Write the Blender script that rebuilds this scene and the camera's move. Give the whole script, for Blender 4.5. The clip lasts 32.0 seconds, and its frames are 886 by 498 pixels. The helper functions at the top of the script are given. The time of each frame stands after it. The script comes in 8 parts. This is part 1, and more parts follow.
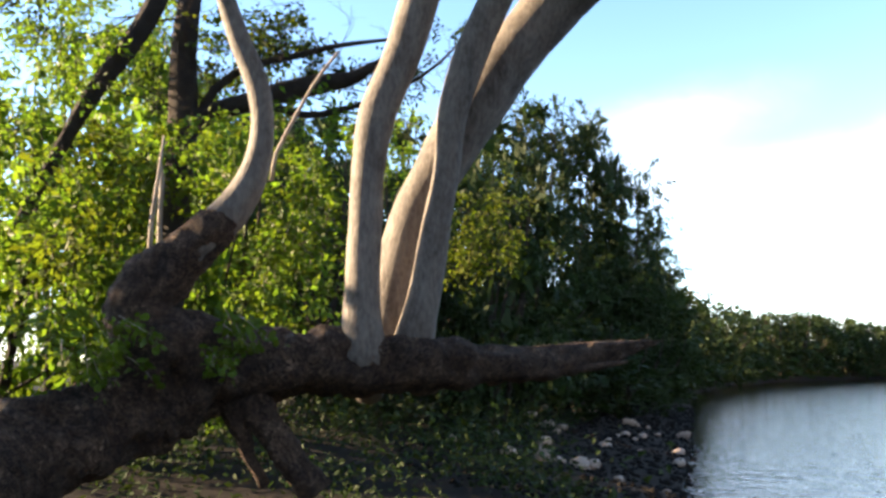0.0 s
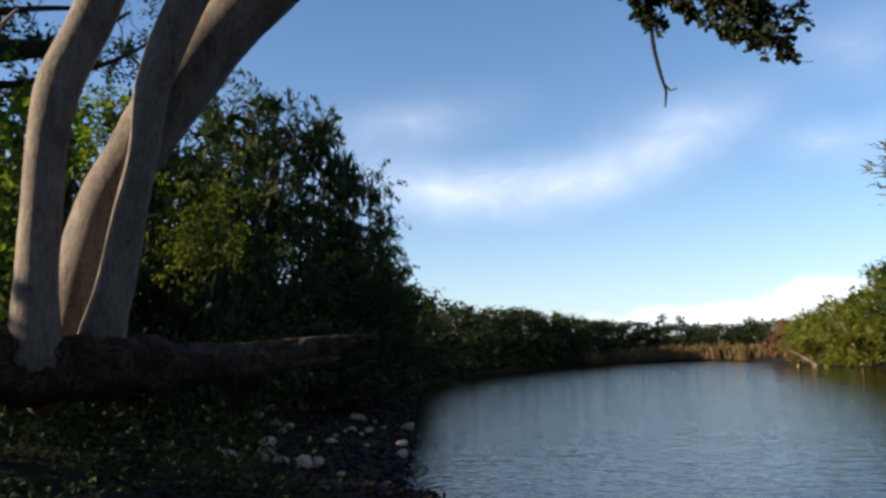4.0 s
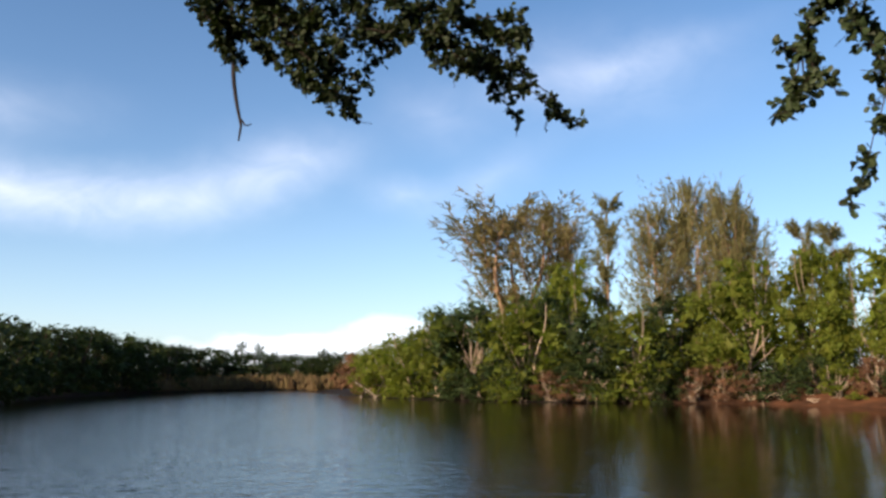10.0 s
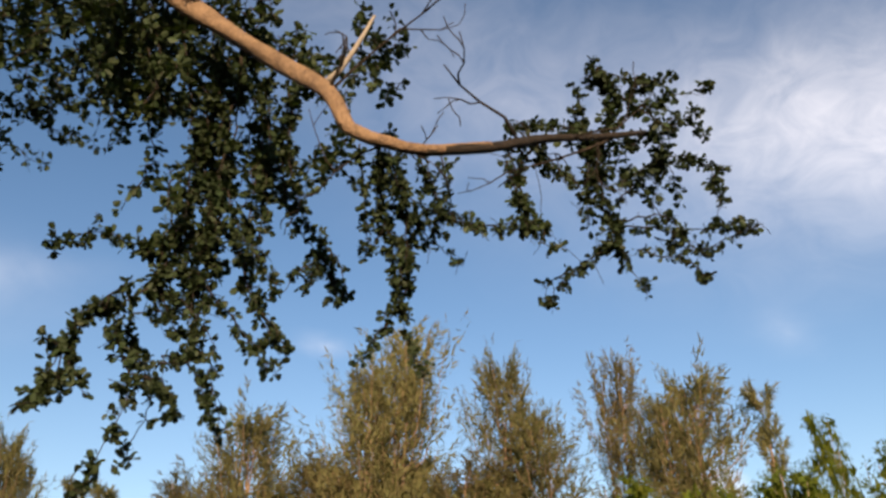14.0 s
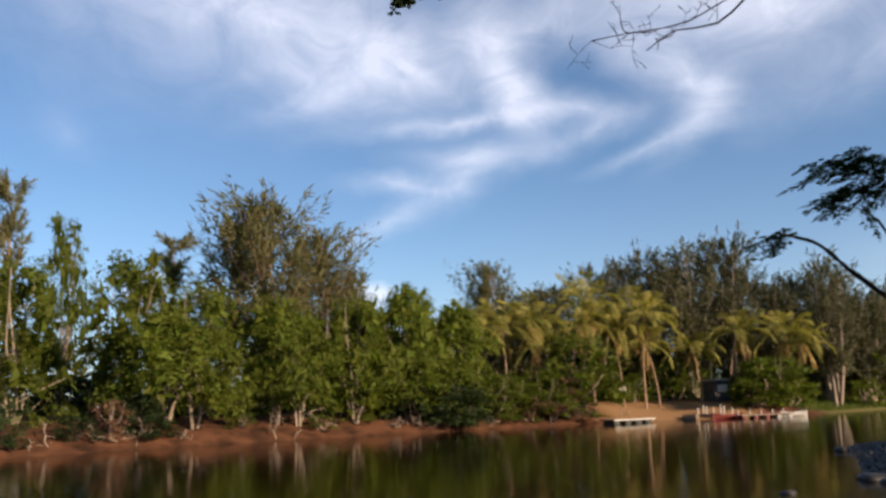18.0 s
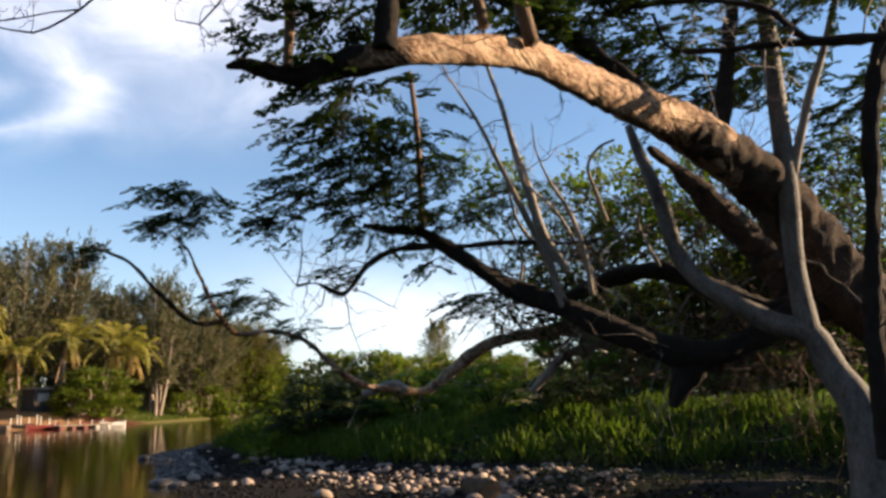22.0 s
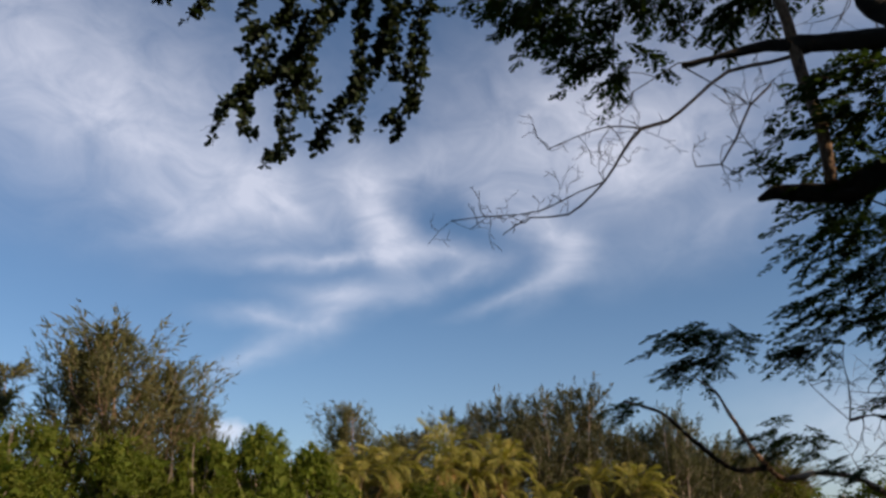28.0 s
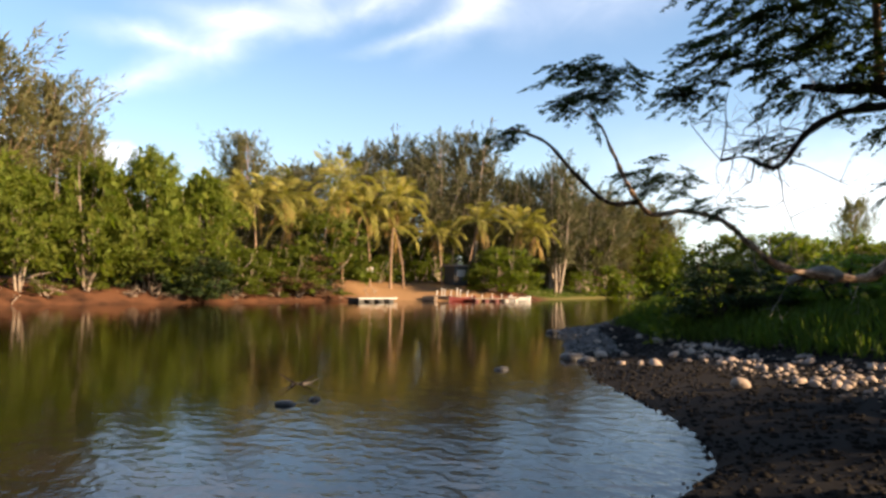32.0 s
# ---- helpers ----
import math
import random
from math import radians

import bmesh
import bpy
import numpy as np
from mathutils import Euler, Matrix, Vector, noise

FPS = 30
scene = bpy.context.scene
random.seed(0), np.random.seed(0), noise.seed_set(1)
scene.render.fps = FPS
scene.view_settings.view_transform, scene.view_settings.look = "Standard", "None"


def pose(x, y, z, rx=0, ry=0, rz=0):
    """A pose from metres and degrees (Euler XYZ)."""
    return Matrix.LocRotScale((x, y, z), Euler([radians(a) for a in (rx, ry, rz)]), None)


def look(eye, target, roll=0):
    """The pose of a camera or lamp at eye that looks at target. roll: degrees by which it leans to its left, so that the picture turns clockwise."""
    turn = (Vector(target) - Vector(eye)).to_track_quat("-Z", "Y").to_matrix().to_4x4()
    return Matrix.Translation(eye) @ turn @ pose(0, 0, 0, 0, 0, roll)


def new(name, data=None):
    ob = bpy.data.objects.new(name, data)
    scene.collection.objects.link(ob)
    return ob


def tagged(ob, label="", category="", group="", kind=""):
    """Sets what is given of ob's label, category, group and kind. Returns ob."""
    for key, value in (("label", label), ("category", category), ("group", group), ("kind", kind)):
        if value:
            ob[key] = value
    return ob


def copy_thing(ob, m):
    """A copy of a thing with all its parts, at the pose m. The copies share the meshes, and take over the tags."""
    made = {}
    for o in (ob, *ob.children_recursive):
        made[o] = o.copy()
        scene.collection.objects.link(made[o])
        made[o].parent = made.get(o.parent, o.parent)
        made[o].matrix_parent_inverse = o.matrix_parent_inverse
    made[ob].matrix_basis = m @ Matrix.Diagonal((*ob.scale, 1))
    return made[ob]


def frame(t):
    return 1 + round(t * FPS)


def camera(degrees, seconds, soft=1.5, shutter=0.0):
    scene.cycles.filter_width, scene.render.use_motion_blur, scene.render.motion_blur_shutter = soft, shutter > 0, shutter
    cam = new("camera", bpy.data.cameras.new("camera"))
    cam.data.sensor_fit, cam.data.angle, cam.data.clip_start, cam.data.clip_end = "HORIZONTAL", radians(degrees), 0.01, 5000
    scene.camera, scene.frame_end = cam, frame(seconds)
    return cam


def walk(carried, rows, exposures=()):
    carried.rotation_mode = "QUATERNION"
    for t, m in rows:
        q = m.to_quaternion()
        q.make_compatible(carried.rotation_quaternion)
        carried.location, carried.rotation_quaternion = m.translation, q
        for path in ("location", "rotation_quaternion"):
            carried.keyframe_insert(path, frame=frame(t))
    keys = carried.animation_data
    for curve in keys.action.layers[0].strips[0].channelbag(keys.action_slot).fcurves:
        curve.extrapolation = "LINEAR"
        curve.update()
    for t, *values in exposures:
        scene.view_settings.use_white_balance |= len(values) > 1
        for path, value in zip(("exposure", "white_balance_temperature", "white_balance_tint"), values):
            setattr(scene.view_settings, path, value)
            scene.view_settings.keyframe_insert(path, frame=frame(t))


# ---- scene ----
cam = camera(58.81, 32.0, soft=2.9)

# seconds, eye x, y, z, heading (clockwise from north), pitch, lean
WALK = [
    (0.0, -0.05, 0.12, 1.98, -40.54, 8.30, -0.18),
    (0.5, -0.05, 0.15, 1.97, -37.93, 7.51, 0.01),
    (1.0, -0.05, 0.19, 1.96, -35.57, 7.03, 0.25),
    (1.5, -0.06, 0.23, 1.95, -32.71, 7.00, -0.08),
    (2.0, -0.07, 0.29, 1.95, -30.62, 7.17, -0.52),
    (2.5, -0.06, 0.32, 1.96, -28.79, 7.10, -0.95),
    (3.0, -0.04, 0.33, 1.96, -26.61, 7.32, -1.30),
    (3.5, -0.03, 0.34, 1.96, -24.39, 7.61, -1.60),
    (4.0, -0.02, 0.36, 1.97, -21.31, 7.76, -2.02),
    (4.5, -0.00, 0.39, 1.98, -20.16, 7.66, -1.73),
    (6.5, 0.07, 0.38, 1.96, -12.56, 6.31, -1.83),
    (7.0, 0.08, 0.40, 1.96, -10.30, 6.25, -2.31),
    (7.5, 0.10, 0.40, 1.97, -6.97, 6.19, -2.47),
    (8.0, 0.11, 0.41, 1.97, -4.18, 7.07, -1.77),
    (8.5, 0.12, 0.40, 1.97, -2.29, 7.20, -1.28),
    (9.0, 0.13, 0.40, 1.97, 0.00, 7.38, -1.21),
    (9.5, 0.12, 0.40, 1.96, 2.36, 7.54, -1.30),
    (10.0, 0.12, 0.39, 1.99, 8.28, 9.17, -0.33),
    (10.5, 0.13, 0.36, 2.02, 15.43, 13.88, -0.34),
    (11.0, 0.16, 0.32, 2.02, 20.61, 17.03, -0.46),
    (11.5, 0.17, 0.30, 2.04, 25.95, 20.11, -0.18),
    (12.0, 0.18, 0.29, 2.06, 30.99, 22.23, -0.56),
    (12.5, 0.19, 0.28, 2.07, 37.63, 24.50, -1.33),
    (13.0, 0.19, 0.26, 2.08, 44.20, 25.26, -1.13),
    (13.5, 0.19, 0.23, 2.09, 50.97, 26.33, -0.98),
    (15.5, 0.15, 0.09, 2.06, 77.89, 22.71, -2.55),
    (16.0, 0.20, 0.04, 2.05, 84.91, 20.28, -2.28),
    (16.5, 0.23, -0.01, 2.03, 91.03, 17.15, -1.18),
    (17.0, 0.25, -0.05, 1.99, 95.52, 14.00, -0.98),
    (17.5, 0.22, -0.10, 1.97, 101.78, 11.97, -1.88),
    (18.0, 0.19, -0.20, 1.94, 108.95, 11.20, -1.93),
    (18.5, 0.17, -0.29, 1.94, 117.62, 7.91, -1.13),
    (19.0, 0.17, -0.33, 1.92, 123.35, 6.00, -0.69),
    (19.5, 0.16, -0.35, 1.91, 128.78, 4.67, -0.46),
    (20.0, 0.11, -0.38, 1.90, 133.92, 5.01, -0.12),
    (20.5, 0.05, -0.39, 1.90, 138.35, 5.32, -0.41),
    (21.0, -0.04, -0.39, 1.90, 144.58, 5.73, -0.21),
    (21.5, -0.17, -0.34, 1.91, 149.71, 6.84, -0.22),
    (22.0, -0.26, -0.28, 1.92, 154.38, 10.75, -0.98),
    (22.5, -0.33, -0.24, 1.95, 154.39, 14.83, -2.82),
    (23.0, -0.34, -0.22, 1.97, 153.79, 17.80, -3.96),
    (23.5, -0.33, -0.19, 2.01, 151.65, 21.27, -5.59),
    (24.0, -0.34, -0.16, 2.05, 149.35, 23.88, -8.20),
    (24.5, -0.31, -0.15, 2.09, 146.98, 25.22, -9.47),
    (25.0, -0.27, -0.13, 2.12, 144.14, 24.50, -9.26),
    (25.5, -0.23, -0.09, 2.16, 139.12, 25.67, -9.25),
    (26.0, -0.19, -0.04, 2.18, 134.09, 27.65, -8.23),
    (26.5, -0.14, -0.03, 2.19, 127.30, 28.54, -7.27),
    (28.5, 0.22, -0.31, 2.08, 117.63, 18.28, -0.62),
    (29.0, 0.26, -0.33, 2.06, 116.35, 15.32, 0.26),
    (29.5, 0.30, -0.37, 2.03, 116.21, 11.61, 1.41),
    (30.0, 0.32, -0.40, 2.00, 116.91, 8.56, 1.40),
    (30.5, 0.34, -0.42, 1.97, 117.63, 6.59, 1.58),
    (31.0, 0.33, -0.45, 1.96, 120.25, 4.39, 0.98),
    (31.5, 0.31, -0.47, 1.95, 123.11, 3.22, 0.39),
    (32.0, 0.30, -0.49, 1.94, 126.44, 2.22, 0.85),
]


def bearing(x, y, z, yaw, pitch, lean):
    return (Matrix.Translation((x, y, z)) @ Matrix.Rotation(radians(-yaw), 4, "Z")
            @ Matrix.Rotation(radians(90 + pitch), 4, "X") @ Matrix.Rotation(radians(lean), 4, "Z"))


walk(cam, [(t, bearing(*row)) for t, *row in WALK],
     exposures=[(0, 2.8, 6650, 10), (1, 2.78, 6750, 10), (1.8, 2.5, 6750, 10), (2.4, 1.72, 6500, 10), (3, 1.55, 6250, 10), (4, 1.15, 6100, 10),
                (7, 1.15, 6280, 10), (9, 1.18, 6250, 10), (11, 1.12, 6050, 10), (12, 1.0, 6300, 10), (13, 1.02, 6750, 10), (15.5, 0.8, 6800, 10), (17, 0.78, 6300, 10),
                (18, 0.8, 6050, 10), (19, 1.34, 6400, 10), (20, 1.36, 6650, 10), (21, 1.45, 6850, 10), (22, 1.42, 6550, 10), (24, 1.47, 6800, 10),
                (26, 1.35, 6750, 10), (28.5, 0.3, 5950, 10), (29.3, 0.47, 5950, 10), (30, 0.89, 6200, 10), (31, 1.5, 6850, 10), (32, 1.67, 6800, 10)])

# ---- light ----
SUN_YAW, SUN_UP = -123, 19
sun_way = Vector((math.sin(radians(SUN_YAW)) * math.cos(radians(SUN_UP)), math.cos(radians(SUN_YAW)) * math.cos(radians(SUN_UP)), math.sin(radians(SUN_UP))))
sun = new("sun", bpy.data.lights.new("sun", "SUN"))
sun.data.energy, sun.data.angle, sun.data.color = 5.0, radians(0.5), (1.0, 0.76, 0.5)
sun.matrix_world = look(sun_way * 100, (0, 0, 0))

world = bpy.data.worlds.new("sky")
scene.world = world
world.use_nodes = True
wn, wl = world.node_tree.nodes, world.node_tree.links
wn.clear()


def wmath(op, a, b=None, c=None):
    n = wn.new("ShaderNodeMath")
    n.operation = op
    for i, v in enumerate((a, b, c)):
        if v is None:
            continue
        if isinstance(v, (int, float)):
            n.inputs[i].default_value = v
        else:
            wl.new(v, n.inputs[i])
    return n.outputs[0]


sky = wn.new("ShaderNodeTexSky")
sky.sky_type, sky.sun_disc = "NISHITA", False
sky.sun_elevation, sky.sun_rotation = radians(SUN_UP), radians(SUN_YAW)
sky.air_density, sky.dust_density, sky.ozone_density = 1.0, 0.5, 4.0
coord = wn.new("ShaderNodeTexCoord")
split = wn.new("ShaderNodeSeparateXYZ")
wl.new(coord.outputs["Generated"], split.inputs[0])
sx, sy, sz = split.outputs
azim = wmath("MULTIPLY", wmath("ARCTAN2", sx, sy), 57.2958)
azim = wmath("ADD", azim, wmath("MULTIPLY", wmath("LESS_THAN", azim, -130.0), 360.0))
elev = wmath("MULTIPLY", wmath("ARCSINE", sz), 57.2958)
warp = wn.new("ShaderNodeCombineXYZ")
wl.new(wmath("MULTIPLY", azim, 0.09), warp.inputs[0])
wl.new(wmath("MULTIPLY", elev, 0.14), warp.inputs[1])
wisp = wn.new("ShaderNodeTexNoise")
wisp.inputs["Scale"].default_value, wisp.inputs["Detail"].default_value, wisp.inputs["Distortion"].default_value = 2.2, 7, 0.8
wisp.inputs["Roughness"].default_value = 0.6
wl.new(warp.outputs[0], wisp.inputs["Vector"])
# the sky's bearings and heights in degrees, pulled about so that the cloud's edges fray
flat = wn.new("ShaderNodeCombineXYZ")
wl.new(azim, flat.inputs[0])
wl.new(elev, flat.inputs[1])
frayed = flat.outputs[0]
for size, pull in ((1.3, 2.2), (4.5, 1.3)):
    wob = wn.new("ShaderNodeTexNoise")
    wob.inputs["Scale"].default_value, wob.inputs["Detail"].default_value = size, 4
    wl.new(warp.outputs[0], wob.inputs["Vector"])
    mid, tug = wn.new("ShaderNodeVectorMath"), wn.new("ShaderNodeVectorMath")
    mid.operation, mid.inputs[1].default_value = "SUBTRACT", (0.5, 0.5, 0.5)
    wl.new(wob.outputs["Color"], mid.inputs[0])
    tug.operation, tug.inputs[1].default_value = "MULTIPLY_ADD", (pull, pull * 0.8, 0)
    wl.new(mid.outputs[0], tug.inputs[0])
    wl.new(frayed, tug.inputs[2])
    frayed = tug.outputs[0]


def cloud(az, el, wide, high, tilt, weight, soft=2.35):
    """One drift of cirrus: its bearing and height in the sky, half length and half width, its slope, in degrees."""
    mp, ball_grad = wn.new("ShaderNodeMapping"), wn.new("ShaderNodeTexGradient")
    mp.vector_type = "TEXTURE"
    mp.inputs["Location"].default_value, mp.inputs["Rotation"].default_value = (az, el, 0), (0, 0, radians(tilt))
    mp.inputs["Scale"].default_value = (soft * wide / math.cos(radians(el)), soft * high, 1)
    ball_grad.gradient_type = "QUADRATIC_SPHERE"
    wl.new(frayed, mp.inputs["Vector"])
    wl.new(mp.outputs[0], ball_grad.inputs["Vector"])
    return wmath("MULTIPLY", ball_grad.outputs["Fac"], weight)


CIRRUS_EAST = [
    (116.6, 26.7, 5.5, 1.9, -174, 0.5), (113.4, 24.7, 3.8, 2.1, -62, 0.7), (115, 21.9, 2.8, 1.4, -63, 0.8), (110.8, 20.2, 6.1, 0.6, -176, 0.6),
    (119.9, 20.5, 3.8, 1, -14, 0.55), (120.5, 19, 3.3, 0.7, -163, 0.5), (127.7, 21.6, 3.8, 1.6, -38, 0.65), (128.2, 19.1, 2.7, 1, -138, 0.6),
    (124.3, 17.3, 3, 0.5, -164, 0.5), (125.8, 22.7, 3.7, 1.4, -30, 0.35), (111.3, 17.6, 3.6, 0.8, 180, 0.6), (110.4, 16.1, 3.5, 1.2, -158, 0.65),
    (105.8, 15.9, 3.2, 0.6, 174, 0.5), (104.7, 13.2, 3.3, 0.6, -156, 0.4),
]
CIRRUS_VEIL = [
    (102.8, 23.5, 4, 1.4, -142, 0.4), (98.2, 21.8, 3.4, 1, -158, 0.25), (106.4, 24.2, 2.3, 0.5, -28, 0.3), (94.3, 28.5, 11.5, 5.3, 5, 0.4),
    (103.8, 26.9, 4.6, 2.1, -31, 0.35), (131.5, 29.7, 9.2, 4.5, -7, 0.5), (133.5, 26.7, 5.7, 2.9, 4, 0.45), (131.6, 27.8, 10.3, 3.3, 0, 0.36),
    (107, 43.1, 7.1, 3.7, 2, 0.4), (129.4, 41.5, 10.3, 4.1, -21, 0.5), (105.9, 23.1, 5.5, 2.9, -13, 0.35), (140.5, 21.4, 6.4, 2.1, 9, 0.35),
    (151.9, 34, 11, 6.2, -19, 0.4), (168.9, 33.6, 4.7, 2.9, -36, 0.4), (134.2, 24.9, 5.6, 2.1, 8, 0.45), (151.1, 6.1, 8.4, 2.5, -7, 0.8),
    (138.4, 20.4, 5.9, 2.1, 11, 0.2),
]
CIRRUS_REST = [
    (129.4, 31.5, 8.8, 4.1, -10, 0.3), (84.9, 31, 8.8, 3.7, -13, 0.45), (98.2, 27.4, 9.9, 2.9, -20, 0.45), (99, 23.6, 6.4, 2.5, -8, 0.25),
    (91, 34.7, 12, 4.1, -10, 0.4), (82.3, 18.4, 1.5, 1, -15, 0.2), (63.8, 36.9, 18.6, 7.4, -20, 0.35), (21, 21.8, 7.1, 1, 8, 0.25), (48.3, 19.6, 1.4, 0.6, -2, 0.4),
    (-21.4, 12.3, 5.9, 1.6, -8, 0.6), (-12.7, 12.2, 6, 1.6, 6, 0.55), (-5.5, 13.8, 4.4, 1.6, 16, 0.45), (-2.5, 16, 3.9, 1.6, 4, 0.35), (-23.8, 16.9, 5.2, 1.4, 8, 0.35),
    (5.2, 13.3, 2.2, 1, -3, 0.3), (11.6, 14.3, 3.6, 1.2, 25, 0.25), (7.5, 18.7, 2.8, 1.6, -14, 0.25), (20, 21.2, 6.8, 2.5, 0, 0.3),
]
total = None
for d in CIRRUS_EAST + CIRRUS_VEIL + CIRRUS_REST:
    g = cloud(*d)
    total = g if total is None else wmath("ADD", total, g)
streak = wmath("MULTIPLY", wmath("MULTIPLY", wmath("MINIMUM", total, 1.1), 0.61), wmath("MULTIPLY", wmath("ADD", wisp.outputs["Fac"], 0.12), 1.4))
# heaped white cloud low over the far end of the water
heap = wn.new("ShaderNodeTexNoise")
heap.inputs["Scale"].default_value, heap.inputs["Detail"].default_value = 3.2, 6
wl.new(warp.outputs[0], heap.inputs["Vector"])
low = None
for az, el, wide, high, weight in [(-2, 2.0, 13, 1.6, 1.0), (4, 3.2, 4, 1.7, 1.1), (88, 8.5, 3, 2, 0.9), (96, 8.5, 2, 1.6, 0.9), (-30, 3, 20, 3, 0.5), (76, 9, 3, 3, 0.9), (103, 8, 3, 2, 0.9)]:
    dx, dy = wmath("DIVIDE", wmath("SUBTRACT", azim, az), wide), wmath("DIVIDE", wmath("SUBTRACT", elev, el), high)
    q = wmath("ADD", wmath("MULTIPLY", dx, dx), wmath("MULTIPLY", dy, dy))
    g = wmath("MULTIPLY", wmath("POWER", 2.718, wmath("MULTIPLY", q, -1.0)), weight)
    low = g if low is None else wmath("MAXIMUM", low, g)
pile = wn.new("ShaderNodeMapRange")
pile.inputs["From Min"].default_value, pile.inputs["From Max"].default_value = 0.55, 0.95
wl.new(wmath("ADD", low, wmath("MULTIPLY", wmath("SUBTRACT", heap.outputs["Fac"], 0.5), 0.9)), pile.inputs["Value"])
haze = wmath("MULTIPLY", wmath("POWER", 2.718, wmath("MULTIPLY", wmath("MAXIMUM", elev, 0.0), -0.125)), 0.3)
veil = wmath("MINIMUM", wmath("MAXIMUM", wmath("ADD", wmath("ADD", streak, haze), wmath("MULTIPLY", pile.outputs[0], 0.6)), 0.0), 0.62)
tint = wn.new("ShaderNodeMix")
tint.data_type = "RGBA"
wl.new(veil, tint.inputs["Factor"])
clear = wn.new("ShaderNodeMix")
clear.data_type, clear.blend_type = "RGBA", "MULTIPLY"
clear.inputs["Factor"].default_value, clear.inputs["B"].default_value = 1.0, (0.97, 1.0, 0.98, 1)
wl.new(sky.outputs[0], clear.inputs["A"])
wl.new(clear.outputs["Result"], tint.inputs["A"])
tint.inputs["B"].default_value = (9.1, 8.7, 9.1, 1)
back = wn.new("ShaderNodeBackground")
back.inputs["Strength"].default_value = 0.08
wl.new(tint.outputs["Result"], back.inputs["Color"])
wl.new(back.outputs[0], wn.new("ShaderNodeOutputWorld").inputs["Surface"])


# ---- materials ----
def material(name, base, dark, scale=6.0, rough=0.85, bump=0.3, stretch=(1, 1, 1), detail=8, through_light=0.0, vary=0.25, fine=6.0, metal=0.0, light=None, spec=0.3, cracks=0.0, span=(0.35, 0.68)):
    """A surface of two tones mixed at two scales, with relief; through_light lets leaves glow against the sun."""
    m = bpy.data.materials.new(name)
    m.use_nodes = True
    n, l = m.node_tree.nodes, m.node_tree.links
    bsdf = n["Principled BSDF"]
    bsdf.inputs["Roughness"].default_value, bsdf.inputs["Metallic"].default_value = rough, metal
    bsdf.inputs["Specular IOR Level"].default_value = 0.12 if through_light else spec
    tc, mp = n.new("ShaderNodeTexCoord"), n.new("ShaderNodeMapping")
    mp.inputs["Scale"].default_value = stretch
    l.new(tc.outputs["Object"], mp.inputs["Vector"])
    big, small = n.new("ShaderNodeTexNoise"), n.new("ShaderNodeTexNoise")
    for tex, k in ((big, 1.0), (small, fine)):
        tex.inputs["Scale"].default_value, tex.inputs["Detail"].default_value, tex.inputs["Roughness"].default_value = scale * k, detail, 0.62
        l.new(mp.outputs[0], tex.inputs["Vector"])
    ramp = n.new("ShaderNodeValToRGB")
    ramp.color_ramp.elements[0].position, ramp.color_ramp.elements[1].position = span
    ramp.color_ramp.elements[0].color, ramp.color_ramp.elements[1].color = (*dark, 1), (*base, 1)
    if light:
        e = ramp.color_ramp.elements.new(span[1] + 0.17)
        e.color = (*light, 1)
    mixv = n.new("ShaderNodeMix")
    mixv.inputs["Factor"].default_value = 0.45
    l.new(big.outputs["Fac"], mixv.inputs["A"])
    l.new(small.outputs["Fac"], mixv.inputs["B"])
    grain = mixv.outputs["Result"]
    if cracks:
        vor, mr, mul = n.new("ShaderNodeTexVoronoi"), n.new("ShaderNodeMapRange"), n.new("ShaderNodeMath")
        vor.feature, vor.inputs["Scale"].default_value = "DISTANCE_TO_EDGE", cracks
        warped = n.new("ShaderNodeMix")
        warped.data_type, warped.blend_type = "VECTOR", "MIX"
        bent = n.new("ShaderNodeVectorMath")
        bent.operation = "MULTIPLY_ADD"
        bent.inputs[1].default_value = (0.3, 0.3, 0.3)
        l.new(small.outputs["Color"], bent.inputs[0])
        l.new(mp.outputs[0], bent.inputs[2])
        l.new(bent.outputs[0], vor.inputs["Vector"])
        mr.inputs["From Max"].default_value, mr.inputs["To Min"].default_value = 0.2, 0.62
        l.new(vor.outputs["Distance"], mr.inputs["Value"])
        mul.operation = "MULTIPLY"
        l.new(grain, mul.inputs[0])
        l.new(mr.outputs[0], mul.inputs[1])
        n.remove(warped)
        grain = mul.outputs[0]
    l.new(grain, ramp.inputs["Fac"])
    geo, obi = n.new("ShaderNodeNewGeometry"), n.new("ShaderNodeObjectInfo")
    add = n.new("ShaderNodeMath")
    add.operation = "ADD"
    l.new(geo.outputs["Random Per Island"], add.inputs[0])
    l.new(obi.outputs["Random"], add.inputs[1])
    val = n.new("ShaderNodeMapRange")
    val.inputs["From Max"].default_value = 2.0
    val.inputs["To Min"].default_value, val.inputs["To Max"].default_value = 1 - vary, 1 + vary
    l.new(add.outputs[0], val.inputs["Value"])
    hsv = n.new("ShaderNodeHueSaturation")
    l.new(ramp.outputs["Color"], hsv.inputs["Color"])
    l.new(val.outputs[0], hsv.inputs["Value"])
    if through_light:
        hue = n.new("ShaderNodeMapRange")
        hue.inputs["To Min"].default_value, hue.inputs["To Max"].default_value = 0.475, 0.515
        l.new(geo.outputs["Random Per Island"], hue.inputs["Value"])
        l.new(hue.outputs[0], hsv.inputs["Hue"])
    l.new(hsv.outputs[0], bsdf.inputs["Base Color"])
